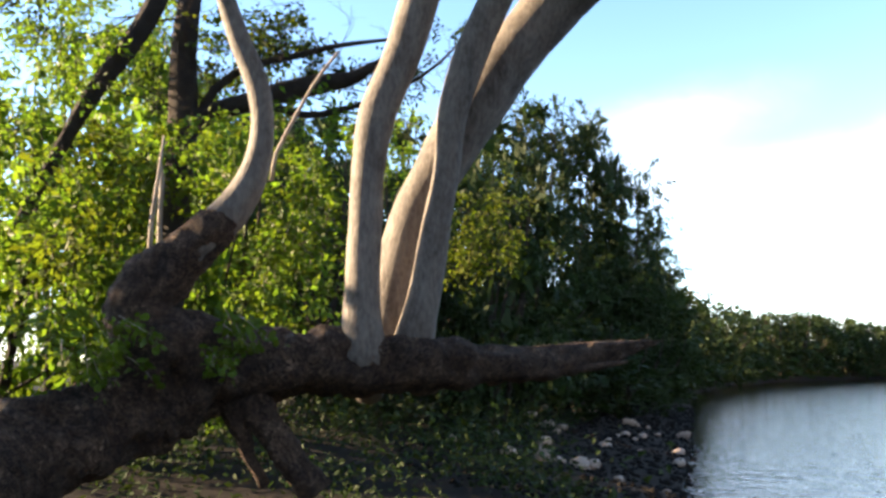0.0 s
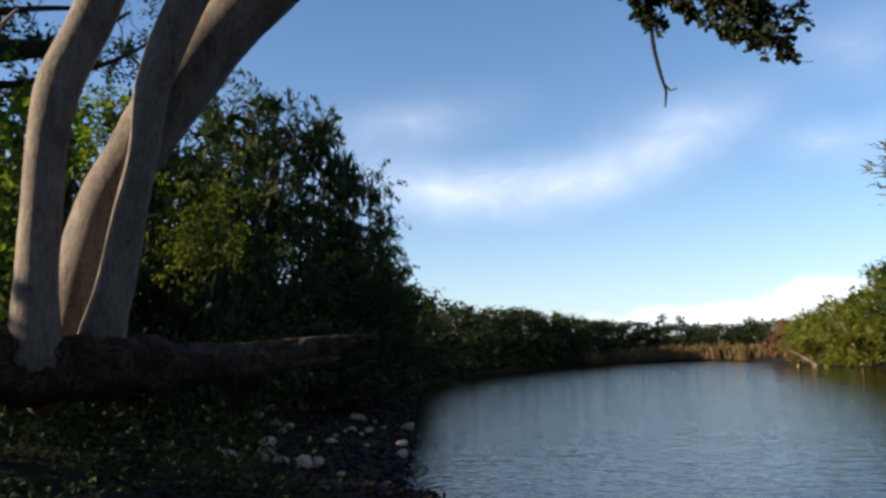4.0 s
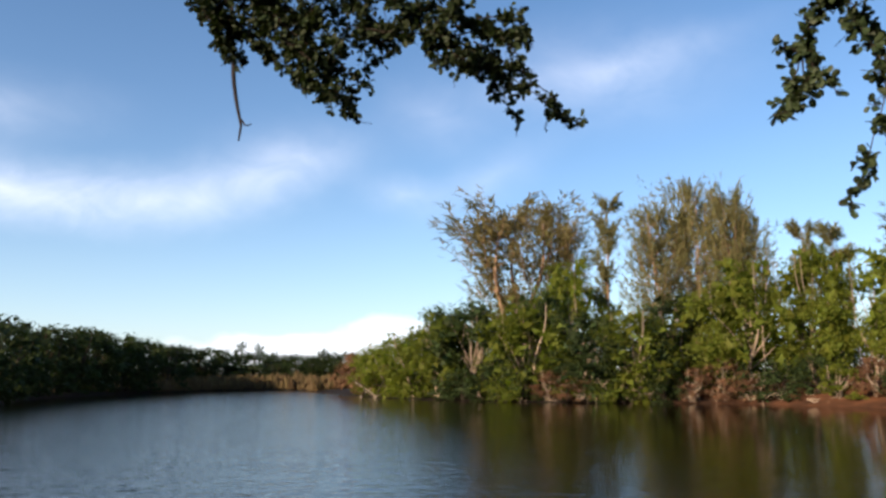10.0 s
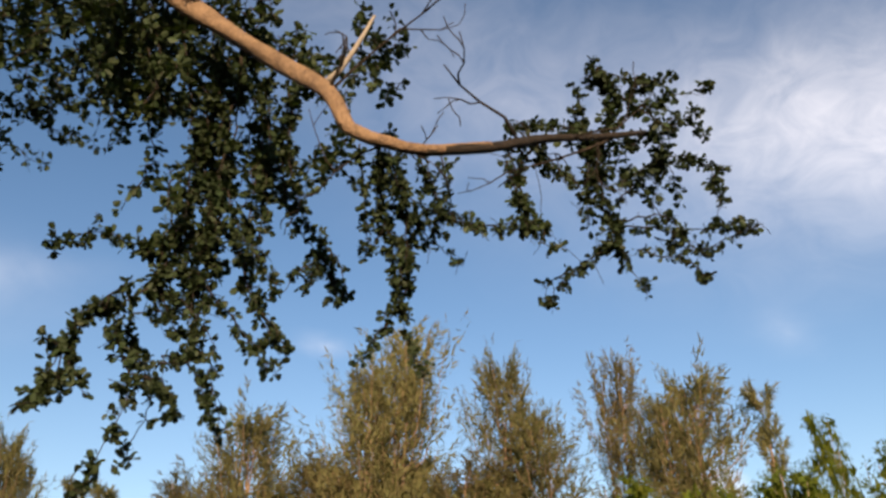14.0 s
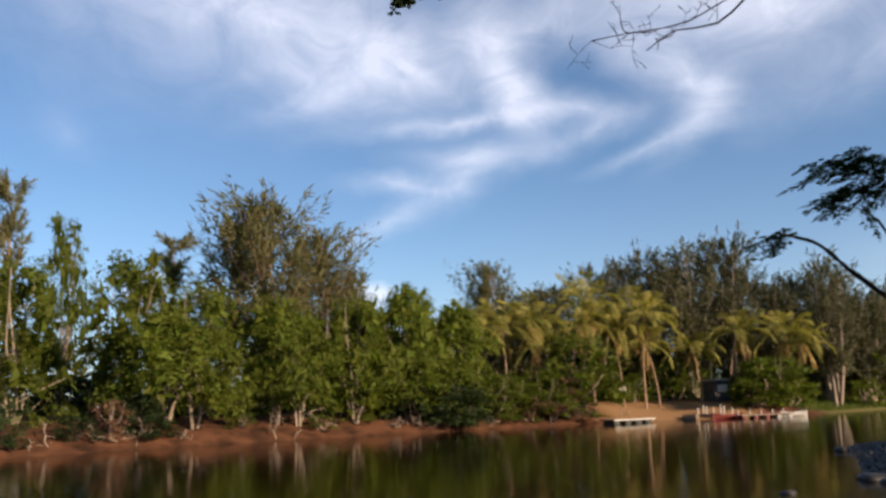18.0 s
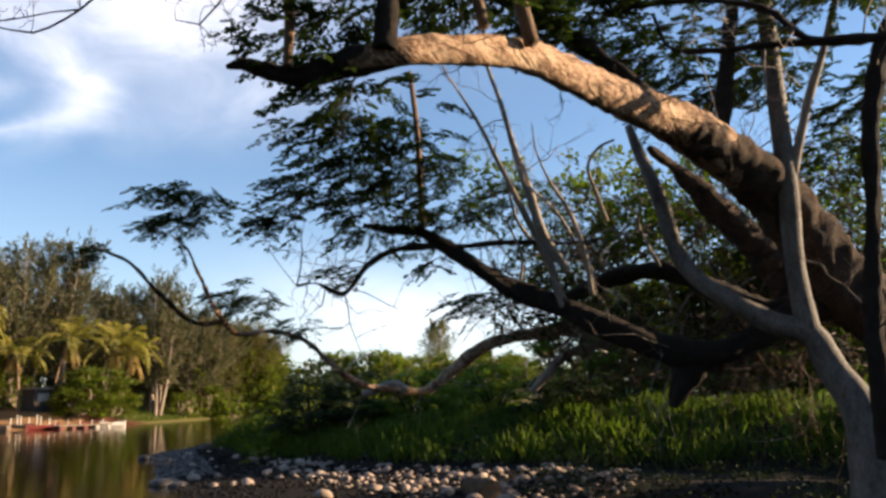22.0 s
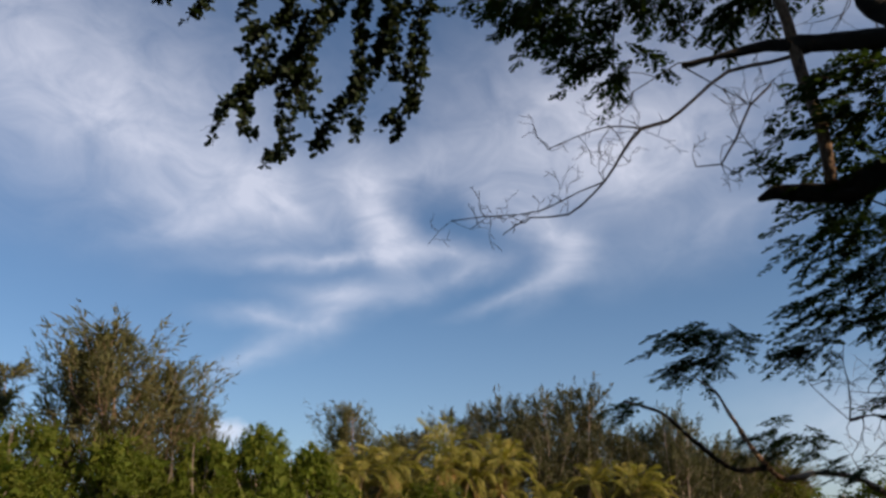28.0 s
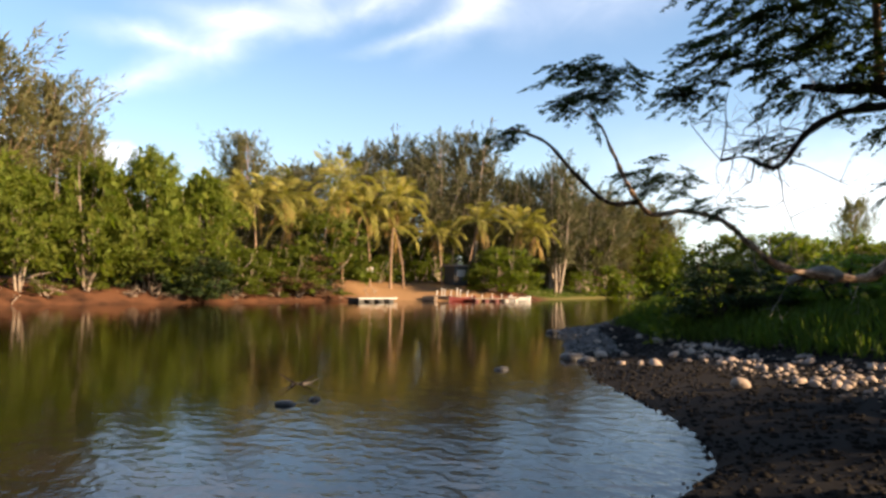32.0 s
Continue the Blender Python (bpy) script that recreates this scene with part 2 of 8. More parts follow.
    if bump:
        b = n.new("ShaderNodeBump")
        b.inputs["Strength"].default_value, b.inputs["Distance"].default_value = bump, 0.07 if cracks else 0.03
        l.new(grain, b.inputs["Height"])
        l.new(b.outputs[0], bsdf.inputs["Normal"])
    if through_light:
        tr, mx = n.new("ShaderNodeBsdfTranslucent"), n.new("ShaderNodeMixShader")
        mx.inputs[0].default_value = through_light
        warm = n.new("ShaderNodeMix")
        warm.data_type, warm.blend_type = "RGBA", "MULTIPLY"
        warm.inputs["Factor"].default_value = 1.0
        warm.inputs["B"].default_value = (1.55, 1.75, 0.6, 1)
        l.new(hsv.outputs[0], warm.inputs["A"])
        l.new(warm.outputs["Result"], tr.inputs["Color"])
        l.new(bsdf.outputs[0], mx.inputs[1])
        l.new(tr.outputs[0], mx.inputs[2])
        l.new(mx.outputs[0], n["Material Output"].inputs["Surface"])
    return m


pale_bark = material("pale_bark", (0.23, 0.196, 0.165), (0.05, 0.04, 0.033), 8, 0.75, 0.6, (1, 1, 0.4), light=(0.46, 0.405, 0.34))
brown_bark = material("brown_bark", (0.272, 0.168, 0.1), (0.056, 0.036, 0.024), 7, 0.95, 1.0, (1, 1, 1), light=(0.48, 0.336, 0.216), cracks=15.0, span=(0.26, 0.47))
log_bark = material("log_bark", (0.1, 0.062, 0.042), (0.015, 0.00975, 0.0075), 7, 0.95, 1.0, light=(0.27, 0.18, 0.116), cracks=14.0, span=(0.27, 0.48))
old_bark = material("old_bark", (0.12, 0.076, 0.0512), (0.032, 0.0208, 0.0152), 7, 0.95, 1.0, light=(0.272, 0.18, 0.12), cracks=16.0, span=(0.27, 0.48))
tan_bark = material("tan_bark", (0.29, 0.185, 0.112), (0.1, 0.062, 0.04), 14, 0.9, 0.9, (1, 1, 0.6), light=(0.42, 0.31, 0.21))
dark_bark = material("dark_bark", (0.09, 0.0638, 0.045), (0.0338, 0.0248, 0.0188), 8, 0.95, 0.8, cracks=34.0)
dead_wood = material("dead_wood", (0.357, 0.306, 0.255), (0.187, 0.153, 0.123), 10, 0.9, 0.4, (1, 1, 0.4))
cas_bark = material("cas_bark", (0.32, 0.208, 0.132), (0.16, 0.1, 0.064), 3, 0.9, 0.3, (1, 1, 0.3))
brown_needle = material("brown_needle", (0.14, 0.112, 0.05), (0.07, 0.063, 0.029), 0.35, 0.7, 0, through_light=0.3, vary=0.35)
far_bark = material("far_bark", (0.336, 0.264, 0.2), (0.16, 0.116, 0.084), 3, 0.9, 0.3, (1, 1, 0.3))
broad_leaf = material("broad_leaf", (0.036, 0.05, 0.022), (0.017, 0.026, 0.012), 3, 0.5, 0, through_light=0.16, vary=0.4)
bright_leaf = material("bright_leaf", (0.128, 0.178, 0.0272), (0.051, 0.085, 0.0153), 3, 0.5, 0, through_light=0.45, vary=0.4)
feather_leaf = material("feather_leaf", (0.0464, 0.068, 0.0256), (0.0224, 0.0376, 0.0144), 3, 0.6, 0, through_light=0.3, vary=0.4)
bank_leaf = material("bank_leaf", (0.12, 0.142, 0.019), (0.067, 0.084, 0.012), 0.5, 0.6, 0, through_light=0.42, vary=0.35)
# much darker than the lit leaves: shade is partly put into this colour
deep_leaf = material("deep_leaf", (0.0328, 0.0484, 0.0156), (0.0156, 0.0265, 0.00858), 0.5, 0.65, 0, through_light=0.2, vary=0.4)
needle = material("needle", (0.155, 0.137, 0.06), (0.078, 0.078, 0.034), 0.35, 0.7, 0, through_light=0.3, vary=0.3)
dark_needle = material("dark_needle", (0.115, 0.108, 0.054), (0.0612, 0.0612, 0.0324), 0.35, 0.7, 0, through_light=0.15, vary=0.35)
frond_leaf = material("frond_leaf", (0.4, 0.33, 0.085), (0.16, 0.17, 0.044), 0.6, 0.5, 0, through_light=0.3, vary=0.35)
dry_frond = material("dry_frond", (0.432, 0.302, 0.122), (0.259, 0.173, 0.072), 0.6, 0.6, 0, through_light=0.25, vary=0.35)
red_scrub = material("red_scrub", (0.16, 0.088, 0.048), (0.088, 0.048, 0.028), 0.5, 0.8, 0, through_light=0.15, vary=0.35)
grass_blade = material("grass_blade", (0.098, 0.135, 0.022), (0.042, 0.064, 0.0115), 1.0, 0.6, 0, through_light=0.35, vary=0.4)
reed_blade = material("reed_blade", (0.13, 0.09, 0.045), (0.07, 0.052, 0.025), 0.5, 0.7, 0, through_light=0.15, vary=0.3)
stone_skin = material("stone_skin", (0.35, 0.262, 0.2), (0.17, 0.125, 0.096), 6, 0.8, 0.35, vary=0.5, light=(0.47, 0.375, 0.3))
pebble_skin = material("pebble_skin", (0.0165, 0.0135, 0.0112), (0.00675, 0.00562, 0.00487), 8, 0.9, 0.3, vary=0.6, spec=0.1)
wet_rock = material("wet_rock", (0.049, 0.042, 0.035), (0.021, 0.0189, 0.0168), 6, 0.45, 0.5)
white_paint = material("white_paint", (0.527, 0.493, 0.451), (0.323, 0.289, 0.255), 3, 0.6, 0.1, vary=0.1)
red_paint = material("red_paint", (0.18, 0.0288, 0.0216), (0.099, 0.018, 0.0144), 3, 0.5, 0.1, vary=0.1)
blue_paint = material("blue_paint", (0.1, 0.16, 0.24), (0.06, 0.09, 0.13), 3, 0.5, 0.1, vary=0.1)
plank_wood = material("plank_wood", (0.24, 0.184, 0.136), (0.12, 0.088, 0.064), 4, 0.85, 0.3, (1, 6, 1))
worn_concrete = material("worn_concrete", (0.203, 0.143, 0.0975), (0.112, 0.075, 0.0525), 1.5, 0.9, 0.3)
concrete = material("concrete", (0.336, 0.288, 0.232), (0.216, 0.176, 0.144), 1.5, 0.9, 0.2)
hut_wall = material("hut_wall", (0.09, 0.081, 0.072), (0.045, 0.0405, 0.036), 2, 0.8, 0.1)
hill_green = material("hill_green", (0.072, 0.088, 0.056), (0.04, 0.052, 0.036), 0.02, 0.95, 0)


def peel_material():
    """Bark that flakes off in patches: dark plates, torn brown edges and bare cream wood."""
    m = bpy.data.materials.new("peeling_bark")
    m.use_nodes = True
    n, l = m.node_tree.nodes, m.node_tree.links
    b = n["Principled BSDF"]
    b.inputs["Roughness"].default_value, b.inputs["Specular IOR Level"].default_value = 0.85, 0.2
    tc, mp = n.new("ShaderNodeTexCoord"), n.new("ShaderNodeMapping")
    mp.inputs["Rotation"].default_value, mp.inputs["Scale"].default_value = (0, 0, 0.12), (2.3, 0.5, 2.6)
    l.new(tc.outputs["Object"], mp.inputs["Vector"])
    patch, flake = n.new("ShaderNodeTexNoise"), n.new("ShaderNodeTexNoise")
    patch.inputs["Scale"].default_value, patch.inputs["Detail"].default_value, patch.inputs["Distortion"].default_value = 3.2, 9, 0.6
    patch.inputs["Roughness"].default_value = 0.68
    flake.inputs["Scale"].default_value, flake.inputs["Detail"].default_value = 26, 6
    l.new(mp.outputs[0], patch.inputs["Vector"])
    l.new(mp.outputs[0], flake.inputs["Vector"])
    mix = n.new("ShaderNodeMix")
    mix.inputs["Factor"].default_value = 0.3
    l.new(patch.outputs["Fac"], mix.inputs["A"])
    l.new(flake.outputs["Fac"], mix.inputs["B"])
    ramp = n.new("ShaderNodeValToRGB")
    el = ramp.color_ramp.elements
    el[0].position, el[0].color = 0.38, (0.06, 0.036, 0.024, 1)
    el[1].position, el[1].color = 0.62, (0.56, 0.41, 0.28, 1)
    for at, col in ((0.46, (0.2, 0.115, 0.068, 1)), (0.49, (0.32, 0.19, 0.115, 1)), (0.54, (0.45, 0.3, 0.195, 1))):
        e = el.new(at)
        e.color = col
    l.new(mix.outputs["Result"], ramp.inputs["Fac"])
    l.new(ramp.outputs["Color"], b.inputs["Base Color"])
    bump = n.new("ShaderNodeBump")
    bump.inputs["Strength"].default_value, bump.inputs["Distance"].default_value, bump.invert = 0.9, 0.09, True
    l.new(mix.outputs["Result"], bump.inputs["Height"])
    l.new(bump.outputs[0], b.inputs["Normal"])
    return m


peel_bark = peel_material()


def ground_material():
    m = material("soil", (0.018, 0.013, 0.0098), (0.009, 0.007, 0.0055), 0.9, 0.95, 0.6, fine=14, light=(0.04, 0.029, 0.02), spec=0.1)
    n, l = m.node_tree.nodes, m.node_tree.links
    hsv = [x for x in n if x.type == "HUE_SAT"][0]
    geo = n.new("ShaderNodeNewGeometry")
    sep = n.new("ShaderNodeSeparateXYZ")
    l.new(geo.outputs["Position"], sep.inputs[0])
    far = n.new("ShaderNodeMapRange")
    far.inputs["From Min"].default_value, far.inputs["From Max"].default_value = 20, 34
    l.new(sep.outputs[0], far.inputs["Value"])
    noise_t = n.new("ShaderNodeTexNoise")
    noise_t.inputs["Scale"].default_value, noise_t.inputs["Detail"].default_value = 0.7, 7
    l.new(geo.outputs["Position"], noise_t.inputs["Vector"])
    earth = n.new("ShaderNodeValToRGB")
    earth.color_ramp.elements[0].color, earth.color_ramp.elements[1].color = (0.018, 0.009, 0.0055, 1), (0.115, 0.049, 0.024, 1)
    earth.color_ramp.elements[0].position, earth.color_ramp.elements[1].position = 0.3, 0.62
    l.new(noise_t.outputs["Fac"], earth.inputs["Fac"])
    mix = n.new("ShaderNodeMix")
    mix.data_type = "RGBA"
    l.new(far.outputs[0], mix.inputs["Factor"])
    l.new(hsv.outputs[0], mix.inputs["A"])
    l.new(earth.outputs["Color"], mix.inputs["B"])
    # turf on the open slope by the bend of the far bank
    turf = n.new("ShaderNodeMapRange")
    turf.inputs["From Min"].default_value, turf.inputs["From Max"].default_value = -55, -59
    l.new(sep.outputs[1], turf.inputs["Value"])
    both = n.new("ShaderNodeMath")
    both.operation = "MULTIPLY"
    l.new(turf.outputs[0], both.inputs[0])
    l.new(far.outputs[0], both.inputs[1])
    patch = n.new("ShaderNodeMath")
    patch.operation, patch.inputs[1].default_value = "MULTIPLY", 0.75
    l.new(both.outputs[0], patch.inputs[0])
    mix2 = n.new("ShaderNodeMix")
    mix2.data_type = "RGBA"
    l.new(patch.outputs[0], mix2.inputs["Factor"])
    l.new(mix.outputs["Result"], mix2.inputs["A"])
    mix2.inputs["B"].default_value = (0.17, 0.152, 0.05, 1)
    # orange sand of the landing
    away = n.new("ShaderNodeVectorMath")
    away.operation, away.inputs[1].default_value = "DISTANCE", (62.0, -42.5, 0.5)
    l.new(geo.outputs["Position"], away.inputs[0])
    sand = n.new("ShaderNodeMapRange")
    sand.inputs["From Min"].default_value, sand.inputs["From Max"].default_value = 9, 5.5
    l.new(away.outputs["Value"], sand.inputs["Value"])
    mix3 = n.new("ShaderNodeMix")
    mix3.data_type = "RGBA"
    away2, sand2, either = n.new("ShaderNodeVectorMath"), n.new("ShaderNodeMapRange"), n.new("ShaderNodeMath")
    away2.operation, away2.inputs[1].default_value = "DISTANCE", (94.1, -110.0, 0.5)
    l.new(geo.outputs["Position"], away2.inputs[0])
    sand2.inputs["From Min"].default_value, sand2.inputs["From Max"].default_value, sand2.inputs["To Max"].default_value = 9, 4, 0.7
    l.new(away2.outputs["Value"], sand2.inputs["Value"])
    either.operation = "MAXIMUM"
    l.new(sand.outputs[0], either.inputs[0])
    l.new(sand2.outputs[0], either.inputs[1])
    l.new(either.outputs[0], mix3.inputs["Factor"])
    l.new(mix2.outputs["Result"], mix3.inputs["A"])
    mix3.inputs["B"].default_value = (0.27, 0.15, 0.07, 1)
    l.new(mix3.outputs["Result"], n["Principled BSDF"].inputs["Base Color"])
    return m


soil = ground_material()


def water_material():
    m = bpy.data.materials.new("river_water")
    m.use_nodes = True
    n, l = m.node_tree.nodes, m.node_tree.links
    b = n["Principled BSDF"]
    b.inputs["Base Color"].default_value = (0.006, 0.0028, 0.0005, 1)
    b.inputs["Roughness"].default_value, b.inputs["IOR"].default_value = 0.07, 1.33
    tc = n.new("ShaderNodeNewGeometry")
    h = None
    for scale, stretch, weight in ((0.45, (1, 1.6, 1), 0.25), (1.7, (1, 1.5, 1), 0.75), (4.2, (1, 1.3, 1), 0.45), (11.0, (1, 1.2, 1), 0.1)):
        mp, t = n.new("ShaderNodeMapping"), n.new("ShaderNodeTexNoise")
        mp.inputs["Scale"].default_value, mp.inputs["Rotation"].default_value = stretch, (0, 0, 0.5)
        t.inputs["Scale"].default_value, t.inputs["Detail"].default_value = scale, 3
        l.new(tc.outputs["Position"], mp.inputs["Vector"])
        l.new(mp.outputs[0], t.inputs["Vector"])
        k = n.new("ShaderNodeMath")
        k.operation, k.inputs[1].default_value = "MULTIPLY_ADD", weight
        l.new(t.outputs["Fac"], k.inputs[0])
        if h:
            l.new(h, k.inputs[2])
        h = k.outputs[0]
    bump = n.new("ShaderNodeBump")
    bump.inputs["Distance"].default_value = 0.022
    sep, wind = n.new("ShaderNodeSeparateXYZ"), n.new("ShaderNodeMapRange")
    l.new(tc.outputs["Position"], sep.inputs[0])
    wind.inputs["From Min"].default_value, wind.inputs["From Max"].default_value = 14, -3
    wind.inputs["To Min"].default_value, wind.inputs["To Max"].default_value = 0.3, 2.2
    l.new(sep.outputs[0], wind.inputs["Value"])
    l.new(wind.outputs[0], bump.inputs["Strength"])
    l.new(h, bump.inputs["Height"])
    l.new(bump.outputs[0], b.inputs["Normal"])
    return m


water_skin = water_material()


# ---- builders ----
def mesh_from(name, verts, faces, mat, smooth=True):
    """A mesh from arrays of vertices and of faces that all have the same number of corners."""
    me = bpy.data.meshes.new(name)
    v, f = np.asarray(verts, np.float32).reshape(-1, 3), np.asarray(faces, np.int32)
    k = f.shape[1]
    me.vertices.add(len(v))
    me.vertices.foreach_set("co", v.ravel())
    me.loops.add(f.size)
    me.loops.foreach_set("vertex_index", f.ravel())
    me.polygons.add(len(f))
    me.polygons.foreach_set("loop_start", np.arange(len(f), dtype=np.int32) * k)
    me.polygons.foreach_set("use_smooth", np.full(len(f), smooth))
    me.update(calc_edges=True)
    me.materials.append(mat)
    return me


def child(name, me, parent, label=""):
    ob = new(name, me)
    ob.parent = parent
    return tagged(ob, label)


def part(name, bm, mat, parent, label=""):
    me = bpy.data.meshes.new(name)
    bm.to_mesh(me)
    bm.free()
    me.materials.append(mat)
    ob = new(name, me)
    ob.parent = parent
    return tagged(ob, label)


def anchor(name, at, label, category, group="", kind=""):
    ob = new(name)
    ob.location = at
    return tagged(ob, label, category, group, kind)


def smooth_line(pts, step):
    """Catmull-Rom through control points of any width."""
    p = np.asarray(pts, float)
    p = np.vstack([2 * p[0] - p[1], p, 2 * p[-1] - p[-2]])
    out = []
    for i in range(1, len(p) - 2):
        n = max(1, int(np.linalg.norm(p[i + 1, :3] - p[i, :3]) / step))
        for u in np.arange(n) / n:
            out.append(0.5 * (2 * p[i] + (p[i + 1] - p[i - 1]) * u + (2 * p[i - 1] - 5 * p[i] + 4 * p[i + 1] - p[i + 2]) * u * u
                              + (3 * p[i] - p[i - 1] - 3 * p[i + 1] + p[i + 2]) * u ** 3))
    out.append(p[-2])
    return np.array(out)


def tube(line, sides=10, rough=0.0, rng=None, twist=0.0):
    """Verts and quads of a tapering round limb along rows of x, y, z, radius; rough gives it knots and ridges."""
    line = np.asarray(line, float)
    c, r = line[:, :3], np.maximum(line[:, 3], 0.0015)
    d = np.gradient(c, axis=0)
    d /= np.linalg.norm(d, axis=1)[:, None] + 1e-9
    ref = np.array([0.31, 0.17, 0.93]) if abs(d[0, 2]) < 0.9 else np.array([0.9, 0.3, 0.1])
    u = np.zeros_like(c)
    cur = ref
    for i in range(len(c)):
        cur = cur - d[i] * (cur @ d[i])
        cur = cur / (np.linalg.norm(cur) + 1e-9)
        u[i] = cur
    w = np.cross(d, u)
    a = np.linspace(0, 2 * np.pi, sides, endpoint=False)
    ring = r[:, None] * np.ones(sides)
    if rough and rng is not None:
        lobes = sum(np.sin(a[None] * k + ph + np.arange(len(c))[:, None] * s) * q for k, ph, s, q in
                    zip((2, 3, 5), rng.uniform(0, 6, 3), rng.uniform(-.35, .35, 3), (0.5, 0.35, 0.25)))
        bulge = np.interp(np.arange(len(c)), np.arange(0, len(c) + 4, 3), rng.uniform(-1, 1, len(np.arange(0, len(c) + 4, 3))))
        ring = ring * (1 + rough * (lobes + 0.6 * bulge[:, None] + rng.uniform(-.3, .3, ring.shape)))
    v = c[:, None] + ring[..., None] * (np.cos(a)[None, :, None] * u[:, None] + np.sin(a)[None, :, None] * w[:, None])
    n = len(c)
    i, j = np.meshgrid(np.arange(n - 1), np.arange(sides), indexing="ij")
    q = np.stack([i * sides + j, i * sides + (j + 1) % sides, (i + 1) * sides + (j + 1) % sides, (i + 1) * sides + j], -1).reshape(-1, 4)
    verts = np.vstack([v.reshape(-1, 3), c[:1], c[-1:]])
    b, t = n * sides, n * sides + 1
    k = np.arange(sides)
    caps = np.vstack([np.stack([np.full(sides, b), (k + 1) % sides, k, np.full(sides, b)], -1),
                      np.stack([np.full(sides, t), (n - 1) * sides + k, (n - 1) * sides + (k + 1) % sides, np.full(sides, t)], -1)])
    return verts, q, caps[:, :3]


def tubes_mesh(name, lines, sides, mat, rough=0.0, rng=None):
    vs, qs, ts, off = [], [], [], 0
    for ln in lines:
        v, q, t = tube(ln, sides, rough, rng)
        vs.append(v)
        qs.append(q + off)
        ts.append(t + off)
        off += len(v)
    me = bpy.data.meshes.new(name)
    v, q, t = np.vstack(vs).astype(np.float32), np.vstack(qs).astype(np.int32), np.vstack(ts).astype(np.int32)
    me.vertices.add(len(v))
    me.vertices.foreach_set("co", v.ravel())
    me.loops.add(q.size + t.size)
    me.loops.foreach_set("vertex_index", np.concatenate([q.ravel(), t.ravel()]))
    me.polygons.add(len(q) + len(t))
    me.polygons.foreach_set("loop_start", np.concatenate([np.arange(len(q)) * 4, len(q) * 4 + np.arange(len(t)) * 3]).astype(np.int32))
    me.polygons.foreach_set("use_smooth", np.ones(len(q) + len(t), bool))
    me.update(calc_edges=True)
    me.materials.append(mat)
    return me


def limb(parent, name, pts, mat, sides=12, step=0.12, rough=0.12, seed=1, label="", plates=0.0, fine=7.0):
    """One tapering limb; plates raises rough bark on it."""
    me = tubes_mesh(name, [smooth_line(pts, step)], sides, mat, rough, np.random.default_rng(seed))
    if plates:
        for v in me.vertices:
            k = noise.ridged_multi_fractal(v.co * fine * 0.5, 0.9, 2.1, 4, 1.0, 2.0) - 1.2
            v.co += v.normal * plates * (0.55 * k + 0.8 * noise.noise(v.co * fine))
        me.update()
    return child(name, me, parent, label)


def sprigs(parent, limbs, count, length, seed, mat, thick=0.006):
    """Fine bare twigs that fork from limbs, joined as one network."""
    rng = np.random.default_rng(seed)
    lines = []
    for pts in limbs:
        ln = smooth_line(pts, 0.1)
        for _ in range(count):
            i = int(rng.integers(len(ln) // 5, len(ln)))
            o, r0 = ln[i, :3], ln[i, 3]
            d = unit(rng.normal(size=3) + np.array([0, 0, 0.25]))
            size = length * rng.uniform(0.4, 1.2)
            def shoot(o, d, size, w, deep):
                p = [o]
                for k in range(4):
                    d = unit(d + rng.normal(size=3) * 0.28)
                    p.append(p[-1] + d * size / 4)
                lines.append(np.hstack([np.array(p), np.linspace(w, w * 0.35, 5)[:, None]]))
                if deep:
                    for k in (2, 3):
                        shoot(p[k], unit(d + rng.normal(size=3) * 0.7), size * 0.55, w * 0.6, deep - 1)
            shoot(o, d, size, thick * rng.uniform(0.6, 1.3), 2)
    child("twig_work", tubes_mesh("twig_work", lines, 4, mat), parent, "fine bare twigs")["kind"] = "stuff"


def brush(parent, masses, count, seed, mat, thick):
    """A tangle of bare curving branches that fill rounded masses, each with side twigs."""
    rng = np.random.default_rng(seed)
    lines = []
    for x, y, z, a, b in masses:
        for _ in range(count):
            o = unit(rng.normal(size=3)) * rng.uniform(0.1, 1.0)
            p = [np.array([x, y, z]) + o * (a, a, b)]
            d = unit(rng.normal(size=3) + np.array([0, 0, 0.2]))
            for k in range(6):
                d = unit(d + rng.normal(size=3) * 0.35 + np.array([0, 0, -0.05]))
                p.append(p[-1] + d * a * rng.uniform(0.2, 0.34))
            w = thick * rng.uniform(0.5, 1.8)
            lines.append(np.hstack([np.array(p), np.linspace(w, w * 0.3, 7)[:, None]]))
            for k in (1, 2, 3, 4, 5):
                q = [p[k]]
                e = unit(d + rng.normal(size=3) * 0.9)
                for _ in range(3):
                    e = unit(e + rng.normal(size=3) * 0.3)
                    q.append(q[-1] + e * a * 0.16)
                lines.append(np.hstack([np.array(q), np.linspace(w * 0.5, w * 0.2, 4)[:, None]]))
    child("twig_work", tubes_mesh("twig_work", lines, 4, mat), parent, "tangle of bare twigs")["kind"] = "stuff"


LEAF6 = np.array([(0, 0, 0), (0.35, -0.3, 0.06), (0.78, -0.34, 0.07), (1, 0, -0.04), (0.78, 0.34, 0.07), (0.35, 0.3, 0.06)])
LEAF4 = np.array([(0, 0, 0), (0.55, -0.27, 0.07), (1, 0, -0.05), (0.55, 0.27, 0.07)])
LEAF3 = np.array([(0, -0.2, 0), (1, 0, 0.06), (0.3, 0.42, 0)])
BLADE = np.array([(0, -0.04, 0), (0.6, -0.035, 0.05), (1, 0, 0), (0.6, 0.035, 0.05)])


def unit(v):
    return v / (np.linalg.norm(v, axis=-1, keepdims=True) + 1e-9)


